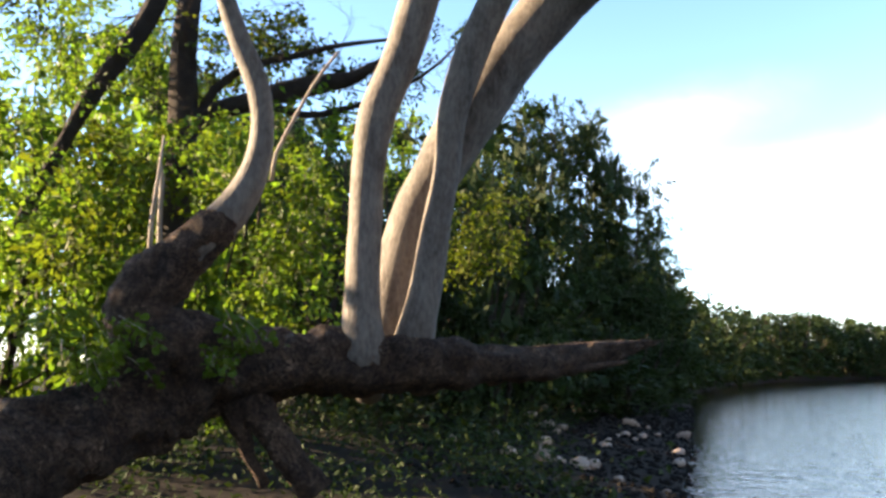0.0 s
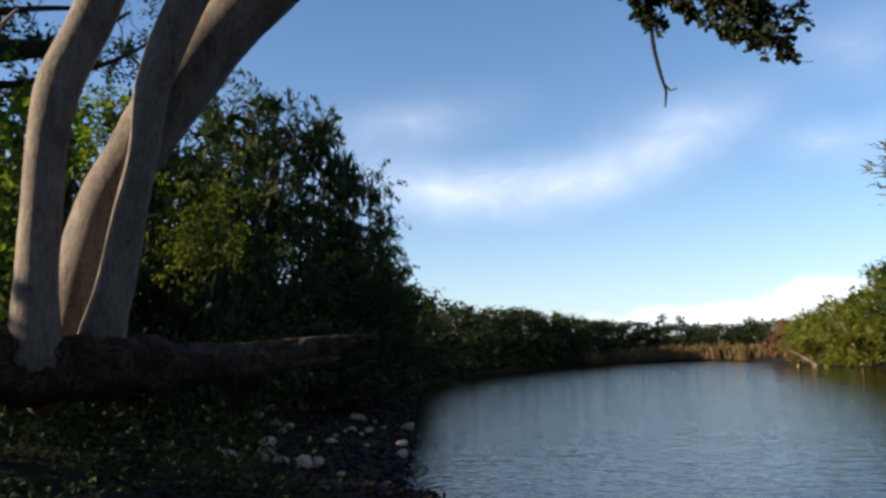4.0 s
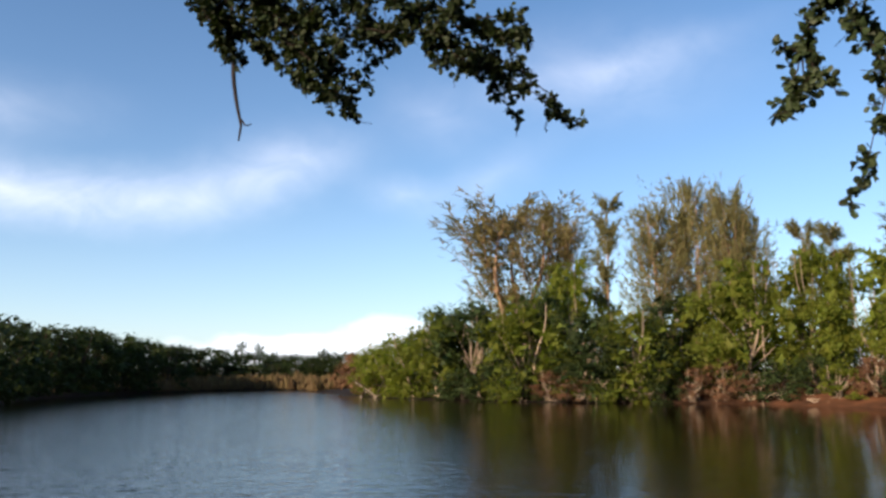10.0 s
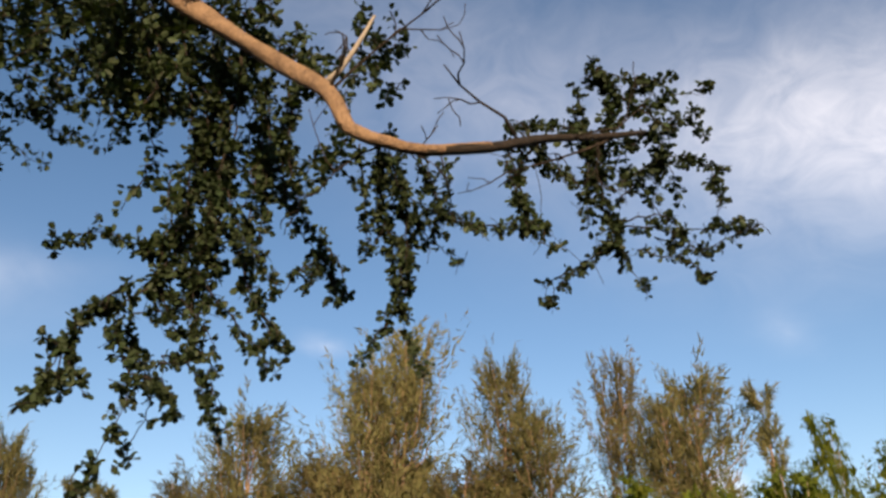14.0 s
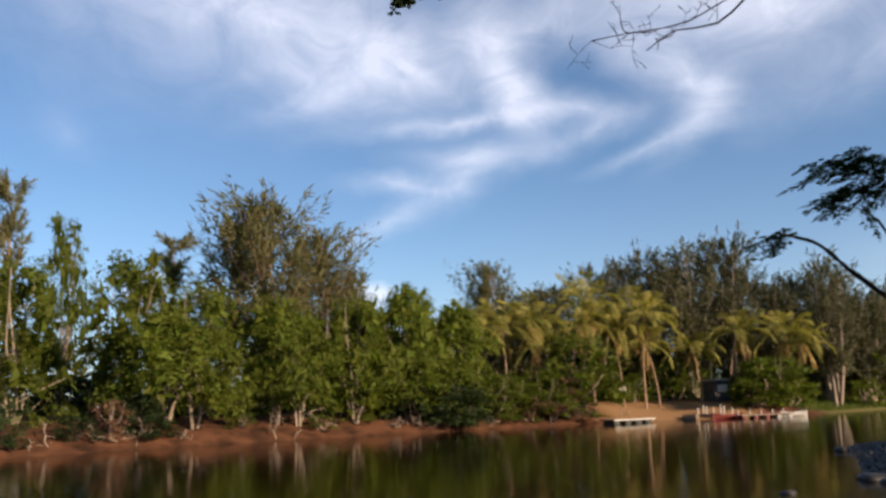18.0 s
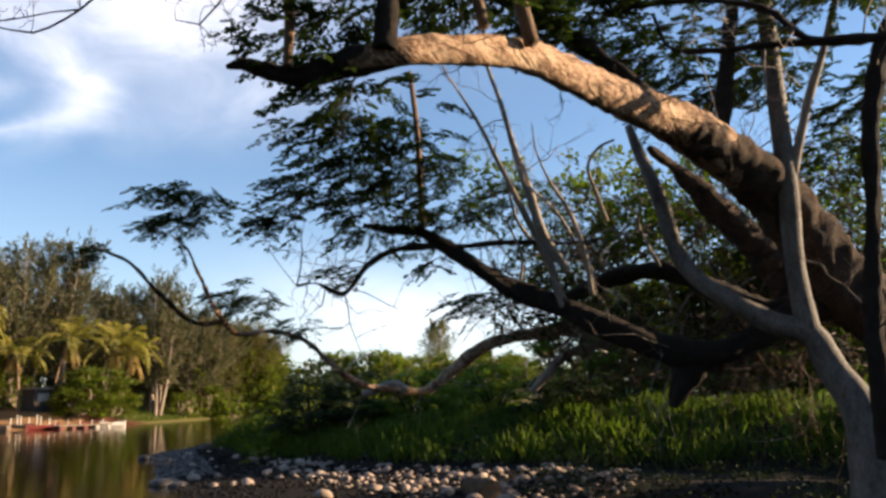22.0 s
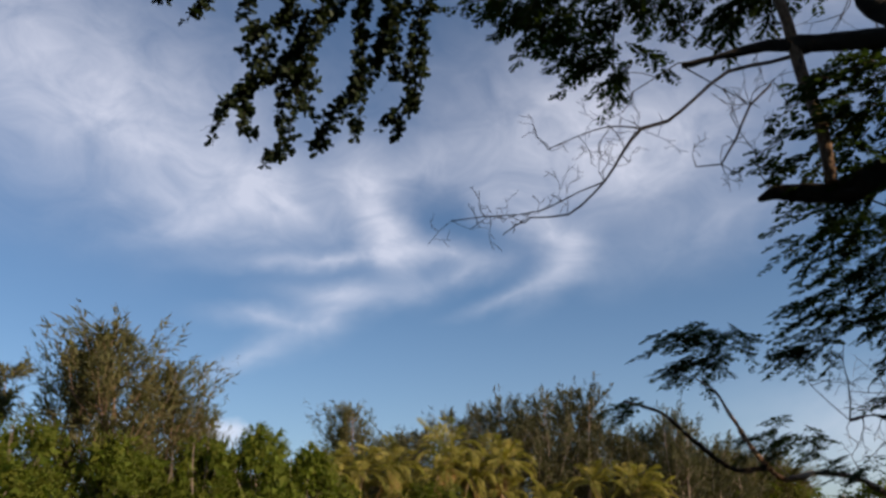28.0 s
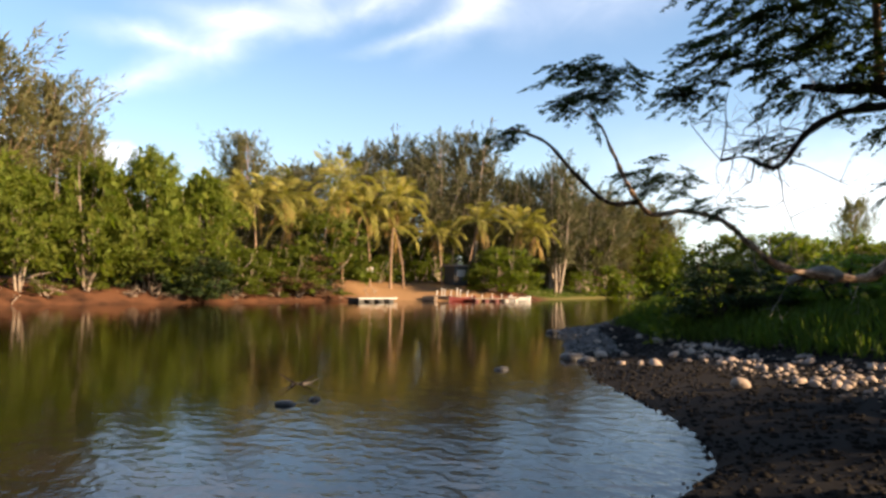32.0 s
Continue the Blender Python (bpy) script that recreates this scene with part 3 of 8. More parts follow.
def leaf_mesh(name, at, way, up, size, mat, shape=LEAF6):
    """Leaves at points, each along its own way with its face towards up, folded along the midrib."""
    way = unit(way)
    side = unit(np.cross(up, way))
    top = np.cross(way, side)
    s = np.asarray(size)[:, None, None]
    v = at[:, None] + s * (shape[None, :, :1] * way[:, None] + shape[None, :, 1:2] * side[:, None] + shape[None, :, 2:] * top[:, None])
    k = len(shape)
    base = (np.arange(len(at)) * k)[:, None]
    if k == 6:
        f = np.vstack([base + np.array([0, 1, 2, 3]), base + np.array([0, 3, 4, 5])])
    elif k == 4:
        f = np.vstack([base + np.array([0, 1, 2]), base + np.array([0, 2, 3])])
    else:
        f = base + np.array([0, 1, 2])
    return mesh_from(name, v, f, mat, smooth=False)


def ball(rng, n):
    return unit(rng.normal(size=(n, 3)))


def sprays(masses, leaf, rng, dense=1.6, droop=0.8, flat=0.0):
    """Twigs and leaves that fill rounded masses (x, y, z, half width, half height): leaves sit along the twigs."""
    lines, at, way, up = [], [], [], []
    for x, y, z, a, b in masses:
        n = max(12, int(dense * math.pi * a * b / (0.42 * leaf * leaf)))
        twigs = max(3, int(n / 26))
        per = max(5, n // twigs)
        for _ in range(twigs):
            o = ball(rng, 1)[0] * rng.uniform(0.05, 0.95) ** 0.5
            start = np.array([x, y, z]) + o * (a * 0.9, a * 0.9, b * 0.9) + np.array([0, 0, b * 0.2])
            d = unit(o * (1, 1, 0.35) + rng.normal(size=3) * 0.45 + np.array([0, 0, -droop]))
            length = rng.uniform(0.4, 0.85) * max(min(a, b), 5 * leaf)
            bend = rng.normal(size=3) * 0.25 + np.array([0, 0, -0.35 * droop])
            u = np.linspace(0, 1, 5)[:, None]
            c = start + length * (d * u + bend * u * u)
            lines.append(np.hstack([c, np.linspace(0.07 * leaf, 0.03 * leaf, 5)[:, None]]))
            k = rng.uniform(0.08, 1.0, per)[:, None]
            k = np.round(k * 5 + rng.uniform(-.2, .2, k.shape)) / 5
            p = start + length * (d * k + bend * k * k)
            out = rng.normal(size=(per, 3)) * (1, 1, 0.5) + d * 0.7 + np.array([0, 0, -0.3 * droop])
            at.append(p + unit(out) * leaf * 0.3 + rng.normal(size=(per, 3)) * leaf * (0.5, 0.5, 0.5 - 0.35 * flat))
            way.append(out)
            up.append(np.array([0, 0, 1.0]) * (0.6 + 2 * flat) + rng.normal(size=(per, 3)) * (0.75 - 0.5 * flat))
    return lines, np.vstack(at), np.vstack(way), np.vstack(up)


def foliage(parent, name, masses, leaf, leaf_mat, twig_mat, seed, dense=1.6, droop=0.8, flat=0.0, shape=LEAF6, label=""):
    rng = np.random.default_rng(seed)
    lines, at, way, up = sprays(masses, leaf, rng, dense, droop, flat)
    child("twig_work", tubes_mesh("twig_work", lines, 3, twig_mat), parent, "thin bare twigs")["kind"] = "stuff"
    ob = child(name, leaf_mesh(name, at, way, up, leaf * rng.uniform(0.6, 1.25, len(at)), leaf_mat, shape), parent, label)
    ob["kind"] = "stuff"
    return ob


def hanging(parent, masses, leaf, leaf_mat, twig_mat, seed, spacing=0.14, label="", shape=LEAF6, tight=0.5, close=0.11):
    """Branchlets that run out and hang down through rounded masses, closely set with leaves."""
    rng = np.random.default_rng(seed)
    lines, at, way, up = [], [], [], []
    for x, y, z, a, b in masses:
        for _ in range(max(2, int(1.1 * a * max(a, b) / (spacing * spacing)) + 1)):
            r, th = 0.9 * a * rng.random() ** 0.5, rng.uniform(0, 6.28)
            length = 1.9 * b * rng.uniform(0.35, 1.05)
            start = np.array([x + r * math.cos(th), y + r * math.sin(th), z + b * rng.uniform(-0.3, 0.9)])
            sway = rng.normal(size=3) * 0.55 * min(length, a) * np.array([1, 1, 0.1])
            u = np.linspace(0, 1, 7)[:, None]
            path = start + np.array([0, 0, -0.8 * length]) * u ** 1.4 + sway * u + rng.normal(size=(7, 3)) * 0.012
            lines.append(np.hstack([path, np.linspace(0.004, 0.002, 7)[:, None]]))
            n = max(10, int(length / (leaf * close)))
            k = rng.uniform(0, 1, n) ** 0.9
            k = np.round(k * 9 + rng.uniform(-.3, .3, n)) / 9
            p = np.stack([np.interp(k, u[:, 0], path[:, j]) for j in range(3)], -1)
            out = rng.normal(size=(n, 3)) * (1, 1, 0.7) + np.array([0, 0, -0.25])
            at.append(p + unit(out) * leaf * tight * rng.uniform(0.1, 1.5, n)[:, None])
            way.append(out)
            up.append(np.array([0, 0, 0.7]) + rng.normal(size=(n, 3)) * 0.7)
    child("twig_work", tubes_mesh("twig_work", lines, 3, twig_mat), parent, "thin hanging twigs")["kind"] = "stuff"
    at, way, up = np.vstack(at), np.vstack(way), np.vstack(up)
    child("leaves", leaf_mesh("leaves", at, way, up, leaf * rng.uniform(0.6, 1.2, len(at)), leaf_mat, shape), parent, label)["kind"] = "stuff"


def boughs(parent, paths, leaf, leaf_mat, twig_mat, seed, girth=0.05, dense=260, label="", droop=0.4, bare=0.05, thick=0.005, copies=1):
    """Leafy strings: each branchlet is closely set with short shoots whose leaves overlap; some shoots are bare twigs."""
    rng = np.random.default_rng(seed)
    lines, at, way, up = [], [], [], []
    strands = []
    for path in paths:
        p = np.array(path)
        strands.append(p)
        for _ in range(copies):
            cut = int(rng.integers(max(2, len(p) - 2), len(p) + 1))
            strands.append(p[:cut] + rng.normal(size=3) * girth * 1.5 + rng.normal(size=(cut, 3)) * girth * 0.9)
    for path in strands:
        ln = smooth_line(path, 0.03)
        ln = ln + rng.normal(size=ln.shape) * 0.004
        length = float(np.linalg.norm(np.diff(ln, axis=0), axis=1).sum())
        m = len(ln)
        lines.append(np.hstack([ln, np.linspace(thick, thick * 0.35, m)[:, None]]))
        for _ in range(max(3, int(length * 64))):
            i = int(rng.integers(0, m))
            d = unit(rng.normal(size=3) + 0.6 * unit(ln[min(i + 1, m - 1)] - ln[max(i - 1, 0)]) + np.array([0, 0, -droop]))
            empty = rng.random() < bare
            size = girth * (rng.uniform(1.5, 3.4) if empty else rng.uniform(0.3, 1.5))
            bend = rng.normal(size=3) * 0.35
            u = np.linspace(0, 1, 4)[:, None]
            c = ln[i] + size * (d * u + bend * u * u)
            lines.append(np.hstack([c, np.linspace(thick * 0.45, thick * 0.2, 4)[:, None]]))
            if empty:
                continue
            n = max(4, int(dense / 64 * rng.uniform(0.6, 1.4)))
            k = rng.uniform(0.1, 1.0, n)[:, None]
            out = unit(rng.normal(size=(n, 3)) + 0.7 * d + np.array([0, 0, -0.2]))
            at.append(ln[i] + size * (d * k + bend * k * k) + out * leaf * 0.15)
            way.append(out)
            up.append(rng.normal(size=(n, 3)) + np.array([0, 0, 0.5]))
    child("twig_work", tubes_mesh("twig_work", lines, 3, twig_mat), parent, "thin dark twigs")["kind"] = "stuff"
    at, way, up = np.vstack(at), np.vstack(way), np.vstack(up)
    child("leaves", leaf_mesh("leaves", at, way, up, leaf * rng.uniform(0.55, 1.2, len(at)), leaf_mat, LEAF6), parent, label)["kind"] = "stuff"


def feathers(parent, masses, mat, twig_mat, seed, size=0.22, dense=1.5, aim=(0, 0, 0), label="", pairs=5, shape=LEAF4):
    """Flat layered sprays: each leaf is a rib with pairs of narrow leaflets, and the leaves sit fanwise on side twigs."""
    rng = np.random.default_rng(seed)
    lines, at, way, up, big = [], [], [], [], []
    for x, y, z, a, b in masses:
        twigs = max(3, int(dense * math.pi * a * max(b, 0.12) / (size * size * 1.5)))
        for _ in range(twigs):
            o = ball(rng, 1)[0] * rng.uniform(0.1, 1.0) ** 0.5
            start = np.array([x, y, z]) + o * (a, a, b) * 0.85
            d = unit(o * (1, 1, 0.1) + np.array(aim) * 0.7 + rng.normal(size=3) * (0.5, 0.5, 0.12) + np.array([0, 0, -0.12]))
            reach = size * rng.uniform(1.3, 2.6)
            u = np.linspace(0, 1, 4)[:, None]
            c = start + reach * (d * u + np.array([0, 0, -0.22]) * u * u)
            lines.append(np.hstack([c, np.linspace(0.005, 0.002, 4)[:, None]]))
            side = unit(np.cross(d, np.array([0, 0, 1.0])))
            for j in range(7):
                k = (j + 0.6) / 6.6
                base = start + reach * (d * k + np.array([0, 0, -0.22]) * k * k)
                turn = (1 if j % 2 else -1) * rng.uniform(0.4, 1.1) * (j < 6)
                rib = unit(d * math.cos(turn) + side * math.sin(turn) + rng.normal(size=3) * 0.12 + np.array([0, 0, -0.2]))
                wide = unit(np.cross(rib, np.array([0, 0, 1.0])))
                s1 = size * rng.uniform(0.7, 1.15)
                q = np.repeat(np.linspace(0.12, 1.0, pairs), 2)
                sgn = np.where(np.arange(2 * pairs) % 2, 1.0, -1.0)[:, None]
                at.append(base + rib * (q * s1)[:, None] + np.array([0, 0, -0.2]) * ((q * s1) ** 2)[:, None])
                way.append(wide * sgn + rib * 0.75 + rng.normal(size=(2 * pairs, 3)) * 0.18)
                up.append(np.array([0, 0, 1.0]) + rng.normal(size=(2 * pairs, 3)) * 0.25)
                big.append(s1 * 0.5 * np.sin(0.5 + 2.2 * q))
    child("twig_work", tubes_mesh("twig_work", lines, 3, twig_mat), parent, "thin dark twigs")["kind"] = "stuff"
    child("leaves", leaf_mesh("leaves", np.vstack(at), np.vstack(way), np.vstack(up), np.concatenate(big), mat, shape * (1, 1.25, 1)), parent, label)["kind"] = "stuff"


# ---- ground and water ----
# the water's edge, once round: left bank, far end, far bank, bend, near bank
EDGE = [(-5.4, 12.0), (-7.6, 17.5), (-10.6, 24.4), (-14.2, 33), (-20.5, 47), (-25.5, 66), (-27.5, 85), (-24, 103), (-16.5, 120), (-8, 122),
        (-3, 116), (-1, 104), (1.5, 88), (4.4, 76), (9, 66), (17.5, 56.5), (28, 51), (36, 36), (42, 20), (46, 10), (50.5, 1), (54, -8), (57, -20), (59.5, -32),
        (60, -38), (57, -46), (57, -53), (62, -66), (67, -82), (68, -94), (60, -98), (50, -88), (40, -70), (33, -60), (26, -38), (23.3, -25.5), (22.8, -23.2), (20.4, -20.9),
        (14.5, -15.3), (11, -12.2), (8, -10.3), (6.3, -9.0), (5.3, -7.8), (4.4, -5.5), (3.9, -2.5), (3.4, 0.6), (2.4, 3.6), (0.2, 6.6), (-2.8, 9.6)]


def shore(x, y):
    """Distance from the water's edge: positive on land, negative in the water."""
    e = np.array(EDGE)
    x, y = np.asarray(x, float), np.asarray(y, float)
    best, inside = np.full(x.shape, 1e9), np.zeros(x.shape, bool)
    for (ax, ay), (bx, by) in zip(e, np.roll(e, -1, axis=0)):
        dx, dy = bx - ax, by - ay
        t = np.clip(((x - ax) * dx + (y - ay) * dy) / (dx * dx + dy * dy), 0, 1)
        best = np.minimum(best, np.hypot(x - ax - t * dx, y - ay - t * dy))
        hit = ((ay > y) != (by > y)) & (x < (bx - ax) * (y - ay) / (by - ay + 1e-12) + ax)
        inside ^= hit
    return np.where(inside, -best, best)


def grass_line(x):
    """The line across the near bank behind which the grass grows."""
    return np.interp(x, (-10, 5, 8, 10, 12.7, 16.5, 22), (-15.6, -16.4, -16.4, -17.2, -18.8, -20.9, -25))


def height(x, y):
    x, y = np.asarray(x, float), np.asarray(y, float)
    d = shore(x, y)
    far = np.clip((x - 22) / 10, 0, 1) * np.clip((y + 140) / 20, 0, 1)
    left = np.clip((-x - 2) / 3, 0, 1) * np.clip((y + 2) / 4, 0, 1)
    slope, top = 0.13 + 0.65 * far + 0.12 * left, 0.75 + 1.0 * far + 0.45 * left
    turf = far * np.clip((-y - 52) / 6, 0, 1)
    slope = slope * (1 - 0.75 * turf)
    landing = far * np.exp(-((x - 63) / 7) ** 2 - ((y + 43) / 6.5) ** 2)
    slope = slope * (1 - 0.7 * landing)
    land = top * (1 - np.exp(-np.maximum(d, 0) * slope / top)) + 0.02 * np.maximum(d - 12, 0) * np.clip(far + left, 0, 1) * np.exp(-np.maximum(d, 0) / 300)
    near = np.clip((-y - 8) / 3, 0, 1) * np.clip((24 - x) / 3, 0, 1)
    land = land + near * 0.85 * np.clip((grass_line(x) - y + 0.3) / 2.5, 0, 1)
    rough = np.array([noise.fractal((a * 0.35, b * 0.35, 0.5), 0.8, 2.0, 4) for a, b in zip(x.ravel(), y.ravel())]).reshape(x.shape)
    land = land + rough * 0.12 * np.clip(d / 2, 0, 1)
    sea = -np.minimum(0.25 * np.maximum(-d, 0), 1.6)
    return np.where(d > 0, land, sea)


def height_at(x, y):
    return float(height(np.array([x]), np.array([y]))[0])


rad = np.concatenate([[0.01], np.geomspace(0.4, 150, 150), np.geomspace(170, 3500, 14)])
ang = np.linspace(0, 2 * np.pi, 300, endpoint=False)
gx, gy = rad[:, None] * np.sin(ang)[None], rad[:, None] * np.cos(ang)[None]
gz = height(gx, gy)
ii, jj = np.meshgrid(np.arange(len(rad) - 1), np.arange(len(ang)), indexing="ij")
na = len(ang)
gf = np.stack([ii * na + jj, (ii + 1) * na + jj, (ii + 1) * na + (jj + 1) % na, ii * na + (jj + 1) % na], -1).reshape(-1, 4)
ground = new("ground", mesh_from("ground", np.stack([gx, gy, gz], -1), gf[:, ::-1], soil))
tagged(ground, "brown river bank soil with red earth across the water", "ground", kind="structure")
water_plane = new("water", mesh_from("water", [(-70, -160, 0), (130, -160, 0), (130, 150, 0), (-70, 150, 0)], [(0, 1, 2, 3)], water_skin))
tagged(water_plane, "calm brown-green river water with fine ripples", "water", kind="structure")

# ---- far trees, built once and copied ----


def crown_tree(name, seed, mat, bark, leaf=0.2, count=7400, lumps=15, low=0.2, label="", category="tree", core=0.42, sprays_part=0.14, spray=0.9, girth=0.16, narrow=1.0, lift=0.12, thin=0.1, deep=0.75, close=26):
    """A bank tree 9 m high and 3.5 m in radius: forked trunks, limbs, and a crown of rounded pads made of leaf tufts with loose sprays."""
    rng = np.random.default_rng(seed)
    lumps = int(lumps * 1.7)
    tree = anchor(name, (0, 0, 0), label, category)
    lines = []
    for k in range(4):
        a = rng.uniform(0, 6.28)
        o = np.array([math.cos(a), math.sin(a)])
        lean = rng.uniform(0.5, 1.5)
        bow = rng.uniform(-0.35, 0.35, 2)
        lines.append(smooth_line([(*(o * 0.12 * k), -0.6, girth), (*(o * (0.15 + 0.25 * k) + bow), 1.5, girth * 0.8), (*(o * lean - bow), 3.6, girth * 0.6), (*(o * lean * 1.6), 6.2, girth * 0.3), (*(o * lean * 1.7), 8, 0.02)], 0.6))
    limbs = list(lines)
    cs, rs = [], []
    for i in range(lumps):
        u = (i + 0.5) / lumps
        z = 9 * (low + (0.9 - low) * u ** 0.85)
        wide = 3.0 * math.sin(math.pi * min(0.97, 0.3 + 0.62 * u)) ** 0.8
        a = i * 2.4 + rng.uniform(-0.6, 0.6)
        r = wide * rng.uniform(0.15, 1.0) ** 0.6 * 1.12
        cs.append((r * math.cos(a), r * math.sin(a), z + rng.uniform(-0.4, 0.4)))
        rs.append(rng.uniform(0.6, 1.3) * (1.15 - 0.3 * u))
        if i % 4 == 0:
            limbs.append(smooth_line([(0, 0, z * 0.4, girth * 0.45), (r * 0.5 * math.cos(a), r * 0.5 * math.sin(a), z * 0.72, girth * 0.3), (*cs[-1], 0.02)], 0.8))
    child("trunk", tubes_mesh("trunk", limbs, 5, bark, 0.08, rng), tree)
    cs, rs = np.array(cs), np.array(rs)
    share = rs ** 2 / (rs ** 2).sum()
    tufts = lumps * 10
    home = rng.choice(lumps, tufts, p=share)
    way = ball(rng, tufts)
    way[:, 2] = np.abs(way[:, 2]) * np.where(rng.random(tufts) < 0.75, 1, -0.8)
    seat = cs[home] + way * rs[home][:, None] * (1, 1, deep) * rng.uniform(0.6, 1.05, tufts)[:, None]
    bulk = rs[home] * rng.uniform(0.28, 0.55, tufts)
    n1 = int(count * (1 - sprays_part))
    pick = rng.choice(tufts, n1, p=bulk ** 2 / (bulk ** 2).sum())
    o = unit(ball(rng, n1) + 0.5 * way[pick] + np.array([0, 0, 0.25]))
    p = seat[pick] + o * (bulk[pick] * rng.uniform(0.45, 1.15, n1))[:, None] * (1.1, 1.1, 0.8 * deep / 0.75)
    face = o + 0.8 * way[pick] + rng.normal(size=(n1, 3)) * 0.4 + np.array([0, 0, 0.15])
    run = rng.normal(size=(n1, 3)) + o * 0.5 + np.array([0, 0, -0.45])
    n2 = count - n1
    strings = max(30, n2 // close)
    w = rng.integers(0, tufts, strings)
    so = unit((way[w] + ball(rng, strings) * 0.4) * (1, 1, 0.45) + np.array([0, 0, lift]))
    reach = spray * rng.uniform(0.5, 1.2, strings)
    ks = rng.integers(0, strings, n2)
    ku = rng.uniform(0, 1, n2)[:, None]
    along = reach[ks][:, None]
    p2 = seat[w][ks] + (so[ks] * ku + np.array([0, 0, -0.42]) * ku ** 2) * along + rng.normal(size=(n2, 3)) * thin * spray * (1.1 - 0.8 * ku)
    p, run = np.vstack([p, p2]), np.vstack([run, so[ks] + rng.normal(size=(n2, 3)) * 0.5 + np.array([0, 0, -0.5])])
    face = np.vstack([face, rng.normal(size=(n2, 3)) * 0.5 + np.array([0, 0, 0.9])])
    inner = lumps * 16
    ki = rng.choice(lumps, inner, p=share)
    io = ball(rng, inner)
    p3 = cs[ki] + io * (rs[ki] * core * rng.uniform(0.2, 1.3, inner))[:, None] * (1, 1, deep)
    p, run, face = np.vstack([p, p3]), np.vstack([run, rng.normal(size=(inner, 3))]), np.vstack([face, io + rng.normal(size=(inner, 3)) * 0.5])
    size = leaf * rng.uniform(0.7, 1.6, count + inner)
    size[count:] = rng.uniform(0.5, 1.0, inner)
    p[:, 2] = np.minimum(np.maximum(p[:, 2], 9 * low * 0.4), 9.4)
    child("crown", leaf_mesh("crown", p, run, face, size, mat, LEAF3 * (1, narrow, 1)), tree)["kind"] = "stuff"
    return tree


def plume_tree(name, seed, mat, bark, count=9000, slim=False, stems=3, label=""):
    """A casuarina 20 m high and 4 m in radius: several rising stems with feathery upright plumes."""
    rng = np.random.default_rng(seed)
    tree = anchor(name, (0, 0, 0), label, "tree")
    trunks, at, way, face = [], [], [], []
    for s in range(1 if slim else stems):
        a = rng.uniform(0, 6.28) + s * 2.1
        o = np.array([math.cos(a), math.sin(a)])
        spread = 0.3 if slim else rng.uniform(1.0, 2.6)
        top = 20 * (0.93 if s == 0 else rng.uniform(0.8, 0.92))
        ln = smooth_line([(o[0] * .2 * s, o[1] * .2 * s, -0.6, 0.26), (o[0] * spread * .3 + rng.uniform(-.5, .5), o[1] * spread * .3 + rng.uniform(-.5, .5), top * .3, 0.2), (o[0] * spread * .75 + rng.uniform(-.5, .5), o[1] * spread * .75 + rng.uniform(-.5, .5), top * .65, 0.1),
                          (o[0] * spread, o[1] * spread, top * 0.97, 0.02)], 1.2)
        trunks.append(ln)
        many = 26 if slim else 30
        for b in range(many):
            level = rng.integers(0, 9)
            u = min(0.98, 0.26 + 0.72 * ((level + 0.5 + rng.uniform(-0.33, 0.33)) / 9 if b % 4 else (b + rng.random()) / many))
            base = ln[int(u * (len(ln) - 1)), :3]
            reach = (0.9 * (1.12 - 0.5 * u) if slim else 2.9 * math.sin(math.pi * min(0.93, 0.15 + 0.85 * (u - 0.3) / 0.7)) ** 0.7) * rng.uniform(0.45, 1.3) + 0.35
            aa = rng.uniform(0, 6.28)
            d = np.array([math.cos(aa), math.sin(aa), 0])
            rise = rng.uniform(0.55, 1.25) * (0.75 + 0.7 * u)
            q = np.array([base, base + d * reach * .55 + (0, 0, rise * reach * .3), base + d * reach * 0.85 + (0, 0, rise * reach * 1.1)])
            trunks.append(smooth_line(np.hstack([q, [[0.045], [0.03], [0.01]]]), 1.0))
            for _ in range(4 if slim else 6):
                k0 = rng.uniform(0.2, 1.0)
                c0 = (1 - k0) ** 2 * q[0] + 2 * k0 * (1 - k0) * q[1] + k0 ** 2 * q[2]
                tip = c0 + unit(d * rng.uniform(0.1, 0.75) + rng.normal(size=3) * 0.2 + np.array([0, 0, rng.uniform(0.6, 1.3)])) * (1.0 + reach * rng.uniform(0.3, 0.65))
                n = max(8, int(count / ((1 if slim else stems) * many * (4 if slim else 6))))
                k = rng.uniform(0, 1.0, n)
                fat = (1.15 - k ** 1.3)[:, None]
                p = c0 + (tip - c0) * k[:, None] + rng.normal(size=(n, 3)) * fat * (0.11 + 0.06 * reach) * (1, 1, 0.9)
                p[:, 2] -= 0.25 * rng.random(n) ** 2 * fat[:, 0]
                at.append(p)
                face.append(p - (c0 + (tip - c0) * k[:, None]) + 0.12 * d + rng.normal(size=(n, 3)) * 0.06 + np.array([0, 0, 0.1]))
                way.append(unit(tip - c0) + rng.normal(size=(n, 3)) * 0.3 - np.array([0, 0, 0.9]) * (rng.random(n) < 0.3)[:, None])
    child("trunk", tubes_mesh("trunk", trunks, 4, bark, 0.04, rng), tree)
    at, way = np.vstack(at), np.vstack(way)
    child("foliage", leaf_mesh("foliage", at, way, np.vstack(face), rng.uniform(0.35, 0.85, len(at)), mat, np.array([(0, -0.1, 0), (1, 0, 0), (0.15, 0.1, 0.02)])), tree)["kind"] = "stuff"
    return tree


